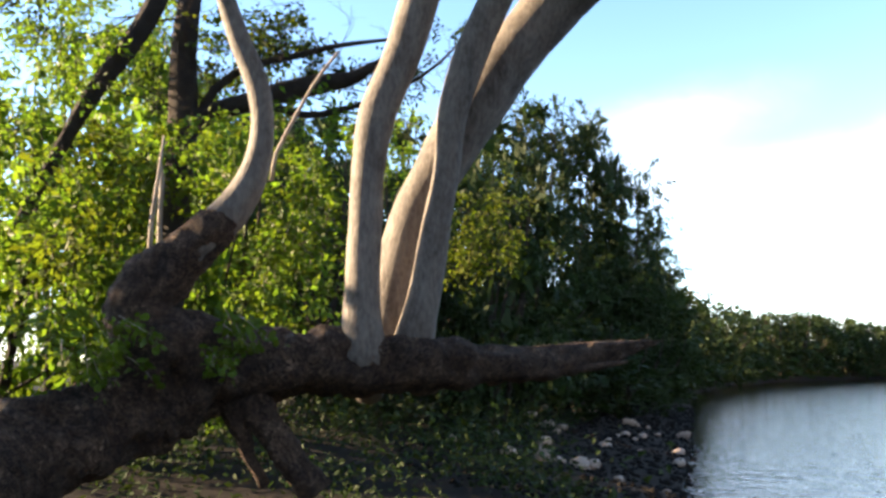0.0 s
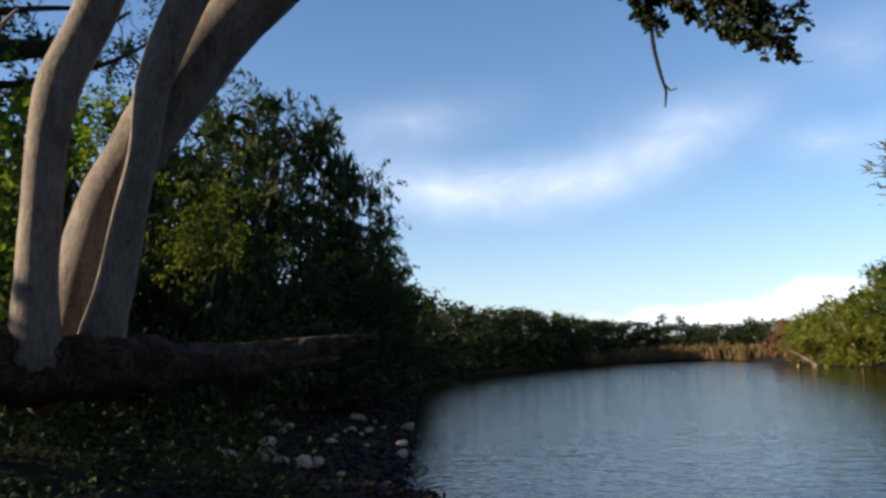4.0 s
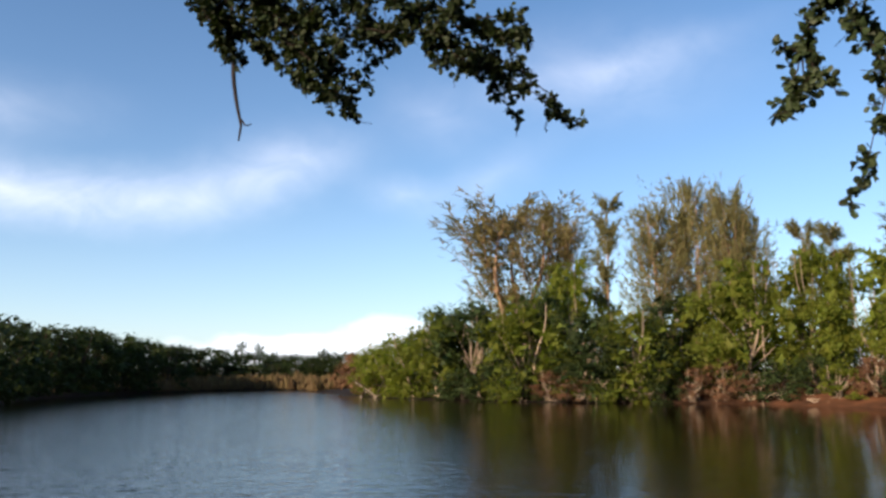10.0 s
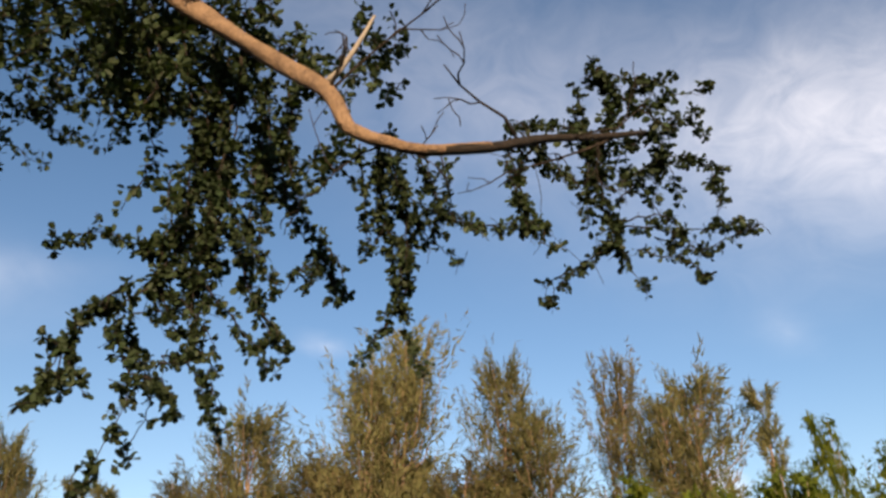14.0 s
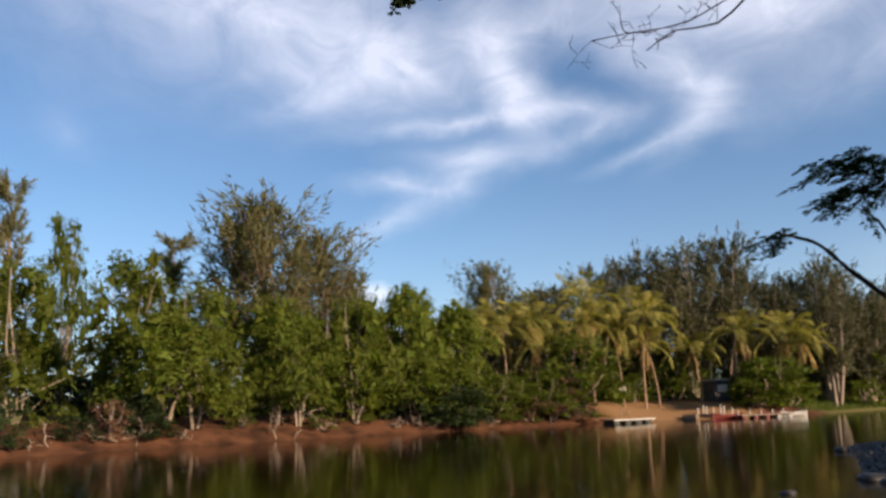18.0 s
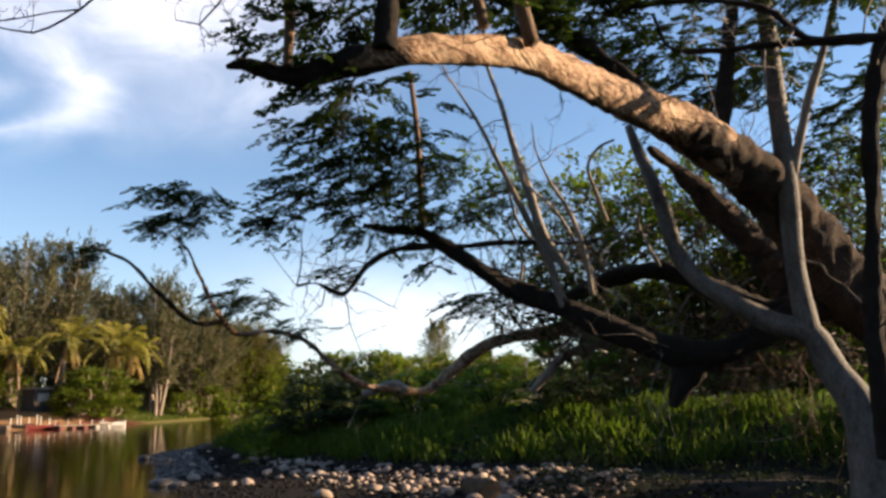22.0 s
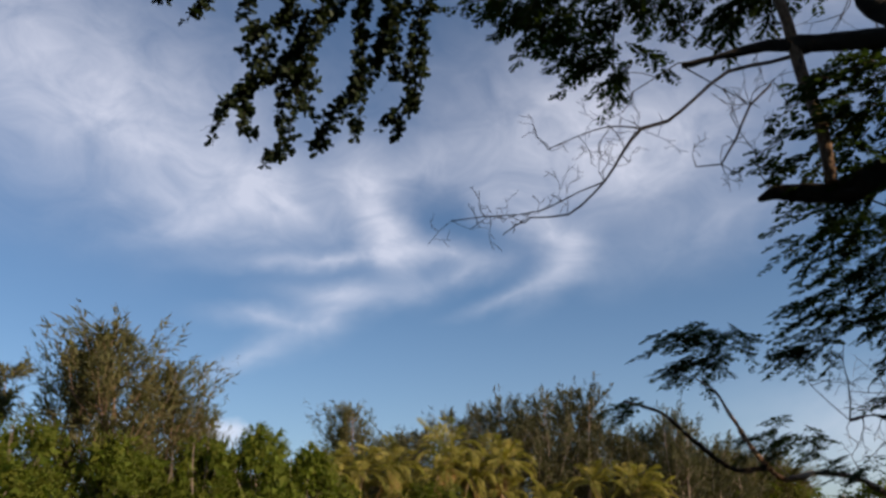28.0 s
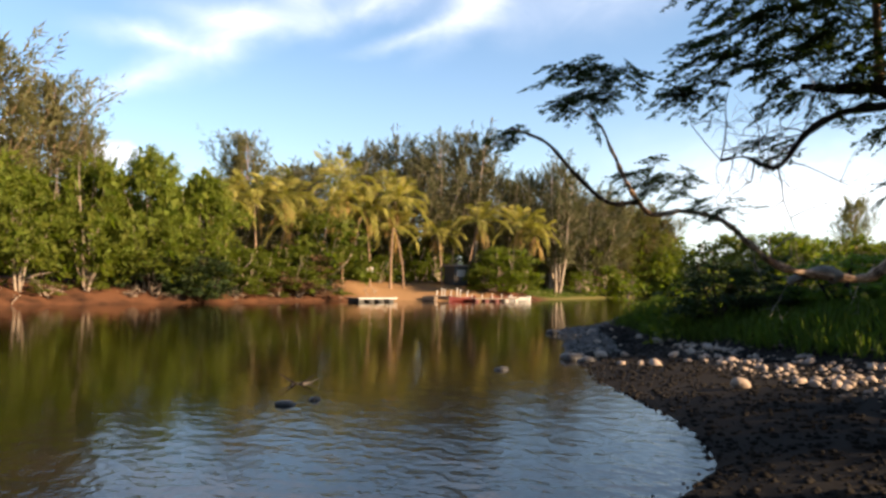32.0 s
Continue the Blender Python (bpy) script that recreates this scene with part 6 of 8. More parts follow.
OVER_LEAF_6 = [(0.05, 3.69, 4.36, 0.32, 0.12), (0.28, 3.69, 4.33, 0.18, 0.12), (0.17, 3.69, 3.90, 0.25, 0.19), (0.23, 3.79, 3.58, 0.14, 0.19), (1.08, 3.36, 4.45, 0.26, 0.14), (0.94, 3.40, 4.23, 0.17, 0.11)]
# one limb in two barks: tan paints its sunlit part, dark its end
limb(leaning, "limb", [(-1.82, 4.57, 4.89, 0.17), (-0.9, 4.2, 5.0, 0.13), (-0.3, 3.4, 4.8, 0.1)] + OVER[:10], tan_bark, 14, 0.04, 0.11, 60, "overhanging limb with sunlight put into its tan bark colour")
limb(leaning, "limb", OVER[8:], dark_bark, 10, 0.04, 0.14, 67, "end of the overhanging limb in a darker, shaded bark colour")
# unseen crown added overhead, which shades the ground and the hanging leaves
high = [(-1.82, 4.57, 4.89, 0.17), (-1.2, 3.6, 6.4, 0.14), (-0.4, 1.6, 7.4, 0.11), (0.6, -0.6, 8.0, 0.08), (2.0, -2.4, 8.4, 0.05), (3.0, -3.6, 8.6, 0.02)]
limb(leaning, "limb", high, pale_bark, 10, 0.15, 0.06, 65, "unseen high limb added to carry the shading leaves")
limb(leaning, "limb", [(-0.4, 1.6, 7.4, 0.08), (-1.8, 0.6, 7.8, 0.06), (-3.4, 0.2, 8.0, 0.04), (-4.8, -0.2, 8.2, 0.02)], pale_bark, 8, 0.15, 0.06, 66)
hanging(leaning, [(-0.2, 0.4, 8.0, 1.9, 0.6), (1.4, 1.9, 8.0, 1.7, 0.6), (1.8, -1.4, 8.4, 1.9, 0.6), (-1.2, -1.9, 8.2, 1.8, 0.6), (-1.2, 2.6, 7.8, 1.5, 0.6), (0.4, -3.2, 8.6, 1.7, 0.6), (3.2, 0.4, 9.0, 1.6, 0.6)], 0.12, broad_leaf, dark_bark, 91, 0.3, "unseen high leaves added to block sun and sky light", LEAF4)
hanging(leaning, [(-4.6, 0.6, 7.4, 1.5, 0.8), (-3.4, 2.3, 7.2, 1.4, 0.8), (-2.4, -0.4, 6.8, 1.2, 0.7), (-2.0, 3.6, 6.6, 1.2, 0.6), (-5.6, 2.0, 8.6, 1.4, 0.8), (-3.2, 4.6, 7.4, 1.2, 0.7)], 0.09, broad_leaf, dark_bark, 90, 0.22, "unseen high leaves added to block sun and sky light", LEAF4)
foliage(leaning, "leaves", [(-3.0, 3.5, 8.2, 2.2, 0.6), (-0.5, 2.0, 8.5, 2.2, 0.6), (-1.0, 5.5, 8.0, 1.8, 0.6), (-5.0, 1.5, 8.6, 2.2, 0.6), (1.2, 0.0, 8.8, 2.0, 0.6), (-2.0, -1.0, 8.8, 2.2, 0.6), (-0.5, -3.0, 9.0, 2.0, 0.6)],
        0.22, broad_leaf, dark_bark, 95, 5.0, 0.3, shape=LEAF4, label="unseen high leaves added to block sun and sky light")
limb(leaning, "limb", OVER_B, dead_wood, 6, 0.05, 0.1, 61)
limb(leaning, "limb", [(-1.82, 4.57, 4.89, 0.12), (-1.0, 4.7, 5.0, 0.1)] + OVER_2, dark_bark, 8, 0.08, 0.08, 62)
limb(leaning, "limb", DROP_TWIG, dark_bark, 6, 0.05, 0.15, 63, "bare hanging twig")
limb(leaning, "limb", DROP_TWIG_B, dark_bark, 5, 0.05, 0.1, 64)
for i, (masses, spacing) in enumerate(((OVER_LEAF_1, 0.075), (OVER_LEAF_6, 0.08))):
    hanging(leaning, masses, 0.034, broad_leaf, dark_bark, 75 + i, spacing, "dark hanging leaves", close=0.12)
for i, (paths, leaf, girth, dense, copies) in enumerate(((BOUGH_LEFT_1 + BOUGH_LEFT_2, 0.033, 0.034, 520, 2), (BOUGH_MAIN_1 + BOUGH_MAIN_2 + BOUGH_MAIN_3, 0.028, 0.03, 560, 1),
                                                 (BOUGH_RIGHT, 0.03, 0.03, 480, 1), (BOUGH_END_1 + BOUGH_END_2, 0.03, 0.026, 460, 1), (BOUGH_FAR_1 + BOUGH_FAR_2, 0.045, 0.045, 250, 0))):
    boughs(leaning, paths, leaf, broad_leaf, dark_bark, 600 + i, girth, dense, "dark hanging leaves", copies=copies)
for i, path in enumerate(BARE_END + BARE_LEFT):
    w = 0.03 if path is BARE_LEFT[0] else 0.0018
    limb(leaning, "twig", [(*p, w * (1 - 0.5 * k / len(path))) for k, p in enumerate(path)], dark_bark, 6, 0.05, 0.12, 640 + i, "bare dark twig")
sprigs(leaning, (OVER[4:], OVER_2), 9, 0.4, 504, dark_bark, 0.005)

# ---- big spreading tree of the near bank ----
ARCH = [(-1.20, -10.01, 2.39, 0.353), (-0.82, -9.83, 2.71, 0.332), (-0.45, -9.44, 3.07, 0.306), (-0.07, -9.04, 3.72, 0.284), (0.31, -8.42, 4.15, 0.244), (0.73, -7.47, 4.35, 0.204), (0.98, -6.51, 4.28, 0.162), (1.17, -5.54, 4.18, 0.124), (1.28, -4.77, 4.06, 0.102), (1.45, -4.16, 3.89, 0.088), (1.60, -3.75, 3.75, 0.079), (1.87, -3.59, 3.67, 0.072), (2.13, -3.53, 3.63, 0.064), (2.36, -3.48, 3.70, 0.046), (2.44, -3.41, 3.72, 0.033), (2.49, -3.36, 3.69, 0.013)]
RISE_1 = [(1.66, -3.61, 3.71, 0.062), (1.64, -3.62, 4.01, 0.054), (1.61, -3.63, 4.29, 0.059), (1.48, -3.70, 4.53, 0.067), (1.31, -3.78, 4.71, 0.075), (1.13, -3.84, 4.85, 0.069), (0.97, -3.90, 5.00, 0.046), (0.88, -3.93, 5.25, 0.040), (0.76, -3.96, 5.58, 0.034), (0.73, -3.97, 6.09, 0.024)]
RISE_1B = [(1.27, -3.79, 4.75, 0.055), (1.34, -3.76, 5.06, 0.046), (1.32, -3.77, 5.41, 0.041), (1.28, -3.79, 5.76, 0.035), (1.32, -3.77, 6.30, 0.025)]
RISE_1C = [(1.31, -3.77, 4.96, 0.032), (1.45, -3.71, 5.18, 0.032), (1.62, -3.63, 5.32, 0.033), (1.68, -3.60, 5.68, 0.031), (1.78, -3.54, 6.08, 0.024)]
RISE_2 = [(1.62, -3.63, 4.20, 0.055), (1.85, -3.62, 4.49, 0.051), (1.88, -3.60, 4.70, 0.052), (2.01, -3.52, 5.04, 0.050), (2.26, -3.34, 5.40, 0.045), (2.65, -3.27, 5.84, 0.045), (2.89, -3.19, 6.05, 0.038), (3.17, -3.02, 6.30, 0.026), (3.75, -2.77, 6.41, 0.018)]
RISE_3 = [(1.64, -3.62, 4.21, 0.045), (1.94, -3.56, 4.35, 0.047), (2.11, -3.45, 4.40, 0.040), (2.29, -3.32, 4.45, 0.030), (2.42, -3.21, 4.45, 0.020), (2.58, -3.07, 4.44, 0.014)]
RISE_4 = [(2.14, -3.43, 3.65, 0.028), (2.13, -3.43, 3.94, 0.032), (2.16, -3.42, 4.24, 0.033), (2.17, -3.41, 4.55, 0.031), (2.19, -3.39, 4.81, 0.025), (2.22, -3.37, 5.03, 0.018)]
RISE_5 = [(1.33, -4.20, 4.02, 0.034), (1.39, -4.18, 4.35, 0.035), (1.46, -4.15, 4.71, 0.040), (1.48, -4.14, 4.89, 0.030), (1.51, -4.13, 5.22, 0.023)]
RISE_6 = [(1.17, -4.57, 4.04, 0.047), (1.22, -4.55, 4.30, 0.045), (1.27, -4.54, 4.57, 0.046), (1.26, -4.54, 4.83, 0.039), (1.17, -4.57, 5.20, 0.040), (1.10, -4.59, 5.54, 0.033), (0.99, -4.62, 6.05, 0.026)]
RISE_6B = [(1.26, -4.54, 4.55, 0.027), (1.15, -4.58, 4.75, 0.023), (1.08, -4.60, 5.15, 0.024), (0.90, -4.65, 5.52, 0.021), (0.75, -4.68, 5.89, 0.017)]
BEHIND = [(0.78, -7.21, 4.37, 0.074), (0.93, -6.78, 4.48, 0.061), (1.21, -6.73, 4.76, 0.071), (1.48, -6.67, 5.01, 0.068), (1.73, -6.60, 5.26, 0.059), (2.26, -6.41, 5.60, 0.042), (2.56, -6.28, 5.98, 0.033), (2.95, -6.09, 6.53, 0.025)]
DEAD_TWIG = [(2.11, -3.57, 4.42, 0.013), (2.37, -3.51, 4.47, 0.011), (2.54, -3.37, 4.47, 0.011), (2.68, -3.25, 4.35, 0.009), (2.79, -3.14, 4.24, 0.009), (2.89, -3.04, 4.22, 0.011), (2.97, -2.95, 4.08, 0.008), (3.04, -2.87, 3.93, 0.006), (3.17, -2.71, 3.76, 0.006), (3.29, -2.55, 3.76, 0.004), (3.37, -2.42, 3.67, 0.003)]
DEAD_TWIG_B = [(2.89, -3.04, 4.22, 0.006), (3.00, -2.92, 4.26, 0.004), (3.11, -2.78, 4.22, 0.003), (3.22, -2.65, 4.16, 0.003)]
DEAD_TWIG_C = [(3.04, -2.87, 3.93, 0.006), (3.13, -2.77, 3.89, 0.004), (3.25, -2.61, 3.80, 0.004), (3.32, -2.50, 3.78, 0.003), (3.42, -2.35, 3.78, 0.003), (3.51, -2.19, 3.76, 0.003)]
DEAD_TWIG_D = [(2.33, -3.41, 4.28, 0.006), (2.42, -3.34, 4.19, 0.006), (2.49, -3.28, 4.02, 0.006), (2.56, -3.22, 3.89, 0.005), (2.65, -3.14, 3.90, 0.003)]
STEM_V1 = [(0.48, -8.40, 4.39, 0.086), (0.36, -8.42, 5.31, 0.076), (0.24, -8.43, 5.94, 0.066), (0.12, -8.43, 6.59, 0.061), (0.01, -8.44, 7.26, 0.049), (-0.17, -8.44, 8.37, 0.037), (-0.39, -8.44, 9.52, 0.016)]
PALE = [(-0.58, -8.44, 0.82, 0.226), (-0.56, -8.44, 1.33, 0.183), (-0.49, -8.54, 1.79, 0.161), (-0.31, -8.64, 2.13, 0.145), (-0.16, -8.64, 2.46, 0.127), (0.17, -8.63, 2.59, 0.115), (0.56, -8.60, 2.85, 0.097), (0.82, -8.67, 3.06, 0.086), (1.04, -8.73, 3.39, 0.088), (1.18, -8.71, 3.97, 0.083), (1.36, -8.68, 4.51, 0.071), (1.46, -8.66, 4.85, 0.039)]
PALE_V = [(-0.15, -8.64, 2.40, 0.121), (-0.08, -8.64, 3.12, 0.098), (-0.08, -8.64, 3.81, 0.105), (-0.07, -8.64, 4.66, 0.095), (-0.04, -8.64, 5.63, 0.086), (-0.02, -8.64, 6.31, 0.075), (-0.05, -8.64, 6.93, 0.063), (-0.10, -8.64, 7.79, 0.051), (-0.18, -8.64, 8.84, 0.039), (-0.28, -8.64, 10.10, 0.017)]
PALE_W = [(-0.14, -8.64, 4.04, 0.050), (-0.25, -8.64, 4.44, 0.044), (-0.37, -8.64, 4.85, 0.045), (-0.54, -8.64, 5.31, 0.039), (-0.76, -8.63, 6.02, 0.034), (-0.93, -8.62, 6.56, 0.028), (-1.12, -8.61, 7.30, 0.021), (-1.36, -8.58, 8.40, 0.011)]
STEM_R = [(-0.64, -7.84, 1.38, 0.099), (-0.64, -7.74, 2.00, 0.081), (-0.65, -7.74, 2.55, 0.070), (-0.76, -7.73, 3.56, 0.072), (-0.80, -7.73, 4.22, 0.068), (-0.97, -7.72, 4.88, 0.075), (-1.18, -7.70, 5.31, 0.077), (-1.41, -7.67, 5.62, 0.066), (-1.66, -7.63, 6.08, 0.049)]
CROSS_1 = [(-1.17, -6.79, 4.56, 0.037), (-0.65, -7.24, 4.79, 0.043), (-0.35, -7.24, 4.89, 0.035), (-0.11, -7.24, 5.18, 0.031), (0.25, -7.22, 5.35, 0.027), (0.75, -7.16, 5.44, 0.022), (1.05, -7.11, 5.44, 0.027), (1.24, -7.07, 5.41, 0.018), (1.33, -7.05, 5.55, 0.009)]
CROSS_2 = [(-0.65, -7.24, 4.79, 0.034), (-0.16, -7.24, 4.86, 0.031), (0.41, -7.21, 4.91, 0.027), (0.74, -7.16, 5.00, 0.019), (0.86, -7.14, 5.34, 0.016)]
LOW_1 = [(-0.54, -9.64, 2.96, 0.196), (-0.07, -9.44, 2.75, 0.153), (0.40, -9.22, 2.48, 0.131), (0.98, -9.15, 2.33, 0.159), (1.77, -9.00, 2.61, 0.140), (2.34, -8.84, 2.90, 0.122), (2.93, -8.64, 3.16, 0.103), (3.33, -8.47, 3.45, 0.085), (3.79, -8.25, 3.80, 0.071), (4.13, -8.06, 3.85, 0.048), (4.41, -7.89, 3.90, 0.024)]
LOW_1B = [(3.68, -8.31, 3.66, 0.043), (4.08, -8.09, 3.62, 0.034), (4.37, -7.92, 3.43, 0.030), (4.59, -7.78, 3.11, 0.025), (4.85, -7.61, 3.22, 0.017), (5.03, -7.48, 3.19, 0.011)]
LOW_1C = [(3.56, -8.36, 3.62, 0.036), (3.14, -8.55, 3.67, 0.032), (2.71, -8.72, 3.67, 0.032), (2.28, -8.86, 3.64, 0.024), (1.91, -8.96, 3.67, 0.016)]
LOW_2 = [(-0.38, -9.74, 2.99, 0.198), (0.16, -9.73, 2.80, 0.158), (0.85, -9.77, 3.12, 0.130), (1.34, -9.80, 3.37, 0.132), (1.93, -9.68, 3.33, 0.112), (2.47, -9.53, 3.10, 0.081), (2.81, -9.43, 3.02, 0.051)]
HANG_STUB = [(0.96, -9.25, 2.37, 0.210), (1.16, -9.22, 2.03, 0.131), (1.28, -9.20, 1.78, 0.039)]
STEM_T = [(3.81, -8.24, 3.77, 0.040), (3.83, -8.23, 4.35, 0.040), (3.86, -8.21, 5.06, 0.034), (3.93, -8.17, 5.80, 0.028)]
DEAD_1 = [(2.22, -8.67, 3.28, 0.045), (2.46, -8.59, 3.68, 0.058), (2.60, -8.54, 4.22, 0.059), (2.75, -8.49, 4.78, 0.040), (2.87, -8.44, 5.29, 0.030), (3.00, -8.39, 5.73, 0.021), (3.08, -8.36, 6.11, 0.010), (3.19, -8.31, 6.42, 0.005)]
DEAD_2 = [(2.34, -8.74, 2.89, 0.039), (2.45, -8.70, 3.44, 0.045), (2.66, -8.63, 3.91, 0.039), (2.87, -8.55, 4.41, 0.033), (3.14, -8.44, 5.06, 0.024), (3.37, -8.34, 5.51, 0.014), (3.54, -8.26, 5.81, 0.007), (3.66, -8.20, 6.12, 0.004)]
DEAD_3 = [(2.03, -8.93, 3.03, 0.033), (2.10, -8.91, 3.55, 0.033), (2.25, -8.87, 4.03, 0.027), (2.44, -8.81, 4.39, 0.017), (2.57, -8.77, 4.75, 0.010), (2.61, -8.75, 5.11, 0.005)]
LOWEST = [(3.25, -13.26, 3.10, 0.187), (4.10, -13.10, 2.98, 0.118), (4.99, -12.98, 2.83, 0.103), (5.54, -12.84, 2.45, 0.104), (5.91, -12.56, 2.09, 0.079), (6.14, -11.98, 2.06, 0.062), (6.46, -11.10, 2.18, 0.052), (6.49, -10.36, 2.47, 0.042), (6.54, -9.72, 2.79, 0.040), (6.61, -9.04, 2.87, 0.039), (6.57, -8.29, 2.79, 0.031), (6.38, -7.66, 3.07, 0.029), (6.19, -7.15, 3.41, 0.022), (6.08, -6.85, 3.62, 0.016), (6.07, -6.57, 3.74, 0.011)]
LOWEST_B = [(6.14, -11.98, 2.04, 0.116), (6.25, -11.80, 2.16, 0.077), (6.60, -11.48, 1.99, 0.066)]
LOWEST_C = [(6.44, -7.88, 2.89, 0.029), (6.43, -7.34, 2.86, 0.028), (6.28, -6.65, 3.12, 0.020), (6.04, -6.02, 3.33, 0.016), (5.98, -5.48, 3.41, 0.012)]
DEAD_4 = [(2.75, -12.67, 2.76, 0.074), (3.45, -12.48, 2.56, 0.083), (3.72, -12.39, 2.29, 0.074), (3.99, -12.29, 1.99, 0.055)]
DROOP_LIMB = [(6.27, -0.07, 7.59, 0.030), (5.94, -0.63, 7.30, 0.023), (5.53, -1.34, 7.08, 0.017), (5.16, -1.92, 6.88, 0.013), (4.76, -2.40, 6.74, 0.010), (4.29, -2.65, 6.60, 0.007)]
R_LEAF_1 = [(3.19, -3.01, 6.03, 0.60, 0.26), (3.36, -2.79, 5.35, 0.44, 0.20), (2.91, -3.17, 5.37, 0.43, 0.27), (3.07, -2.99, 4.81, 0.30, 0.17), (2.35, -3.52, 5.04, 0.41, 0.22), (2.59, -3.59, 6.11, 0.73, 0.22), (1.90, -3.82, 5.33, 0.42, 0.27), (1.96, -3.66, 4.10, 0.37, 0.20), (2.18, -3.40, 3.88, 0.19, 0.13), (1.56, -4.10, 4.30, 0.49, 0.18), (1.99, -3.65, 3.68, 0.22, 0.10), (3.49, -2.79, 6.29, 0.53, 0.20), (2.25, -3.96, 6.56, 1.19, 0.27), (0.94, -4.74, 6.08, 0.98, 0.31)]
R_LEAF_5 = [(1.35, -5.46, 5.35, 0.28, 0.42), (1.34, -5.46, 6.01, 0.44, 0.29), (0.73, -6.21, 6.20, 0.64, 0.21), (0.41, -6.25, 5.86, 0.42, 0.26), (0.89, -6.99, 5.76, 0.28, 0.45), (1.54, -7.27, 5.56, 0.53, 0.29), (1.77, -4.67, 6.25, 0.51, 0.28), (1.59, -4.74, 5.01, 0.29, 0.25)]
R_LEAF_2 = [(4.23, -7.78, 5.29, 1.08, 0.23), (4.62, -7.76, 4.87, 0.88, 0.26), (4.05, -8.11, 4.64, 0.74, 0.30), (4.85, -7.61, 4.38, 0.74, 0.20), (4.41, -7.90, 4.10, 0.80, 0.20), (5.16, -7.38, 3.98, 0.40, 0.10), (3.72, -8.29, 4.14, 0.40, 0.30), (4.42, -7.89, 3.37, 0.33, 0.14), (4.42, -11.27, 3.33, 0.61, 0.33)]
R_LEAF_3 = [(1.12, -9.13, 5.85, 0.71, 0.56), (0.88, -9.16, 5.17, 0.62, 0.34), (-0.48, -8.24, 5.84, 0.77, 0.38), (1.34, -9.09, 6.87, 0.52, 0.37), (-0.70, -10.24, 4.68, 0.60, 0.45), (1.67, -5.90, 5.38, 0.55, 0.40), (1.59, -6.46, 5.12, 0.31, 0.31), (0.03, -9.24, 5.55, 0.56, 0.56), (-0.91, -9.73, 5.24, 0.51, 0.43), (0.40, -9.22, 6.96, 0.89, 0.44)]
R_LEAF_4 = [(2.38, -11.93, 4.48, 1.41, 0.62), (1.20, -12.65, 4.17, 1.00, 0.82), (-0.53, -12.24, 4.12, 0.79, 0.88), (3.17, -11.72, 3.94, 0.79, 0.61), (1.76, -13.08, 5.17, 0.87, 0.58), (3.54, -9.47, 4.73, 0.45, 0.37), (0.42, -12.22, 3.67, 0.70, 0.52), (-1.09, -12.22, 4.59, 0.71, 1.06)]
BRUSH = [(2.33, -11.43, 3.79, 1.09, 0.75), (1.31, -11.93, 3.74, 1.03, 0.86), (0.27, -12.23, 3.66, 1.05, 0.96), (-0.71, -12.24, 3.54, 0.96, 1.04), (2.91, -12.32, 2.93, 1.08, 0.63), (1.64, -11.58, 2.47, 0.91, 0.50), (0.66, -11.20, 2.39, 0.87, 0.47), (-0.28, -11.24, 2.46, 0.87, 0.55), (3.93, -12.00, 3.70, 0.82, 0.64), (0.69, -12.70, 4.91, 1.02, 0.74), (-0.72, -12.74, 4.94, 1.02, 0.74)]
R_LEAF_7 = [(4.78, -7.53, 5.05, 0.61, 0.15), (4.51, -7.83, 4.58, 0.74, 0.16), (5.06, -7.46, 4.18, 0.53, 0.12), (3.95, -7.94, 4.93, 0.60, 0.17), (4.42, -7.89, 3.83, 0.46, 0.12), (3.58, -8.35, 4.62, 0.40, 0.20), (3.83, -8.45, 3.57, 0.34, 0.16), (5.26, -7.30, 3.95, 0.33, 0.08), (3.46, -8.85, 4.14, 0.49, 0.21), (3.07, -9.23, 4.45, 0.43, 0.29)]
R_DARK = [(2.13, -12.50, 3.22, 1.17, 0.54), (0.91, -12.68, 3.28, 1.17, 0.54), (-0.22, -12.74, 3.17, 1.17, 0.63), (3.53, -12.66, 3.27, 1.03, 0.47), (-1.02, -12.73, 3.25, 0.99, 0.81)]
R_LEAF_6 = [(6.12, -6.81, 4.16, 0.58, 0.31), (6.22, -6.71, 3.88, 0.34, 0.14), (6.21, -8.07, 3.23, 0.52, 0.26), (6.13, -9.15, 2.93, 0.32, 0.16), (6.00, -5.62, 3.42, 0.21, 0.05)]
TWIG_R1 = [(1.91, -9.29, 3.95, 0.028), (1.95, -9.07, 4.21, 0.024), (1.99, -8.86, 4.50, 0.020), (1.84, -8.79, 4.69, 0.017), (1.64, -8.74, 4.74, 0.013)]
TWIG_R2 = [(1.39, -9.60, 3.41, 0.028), (1.47, -9.39, 3.62, 0.021), (1.52, -9.17, 3.85, 0.017), (1.42, -8.99, 4.09, 0.010)]
TWIG_R3 = [(2.84, -8.80, 3.18, 0.020), (2.74, -8.62, 3.48, 0.016), (2.78, -8.50, 3.69, 0.013), (2.83, -8.37, 3.88, 0.010)]
TWIG_R4 = [(2.48, -9.34, 3.06, 0.028), (2.63, -9.08, 3.54, 0.024), (2.81, -8.70, 3.93, 0.020), (2.81, -8.38, 4.33, 0.013)]
TWIG_R5 = [(2.18, -9.63, 3.11, 0.028), (2.21, -9.42, 3.43, 0.024), (2.27, -9.19, 3.68, 0.021), (2.41, -8.94, 4.04, 0.017), (2.65, -8.44, 4.34, 0.013)]
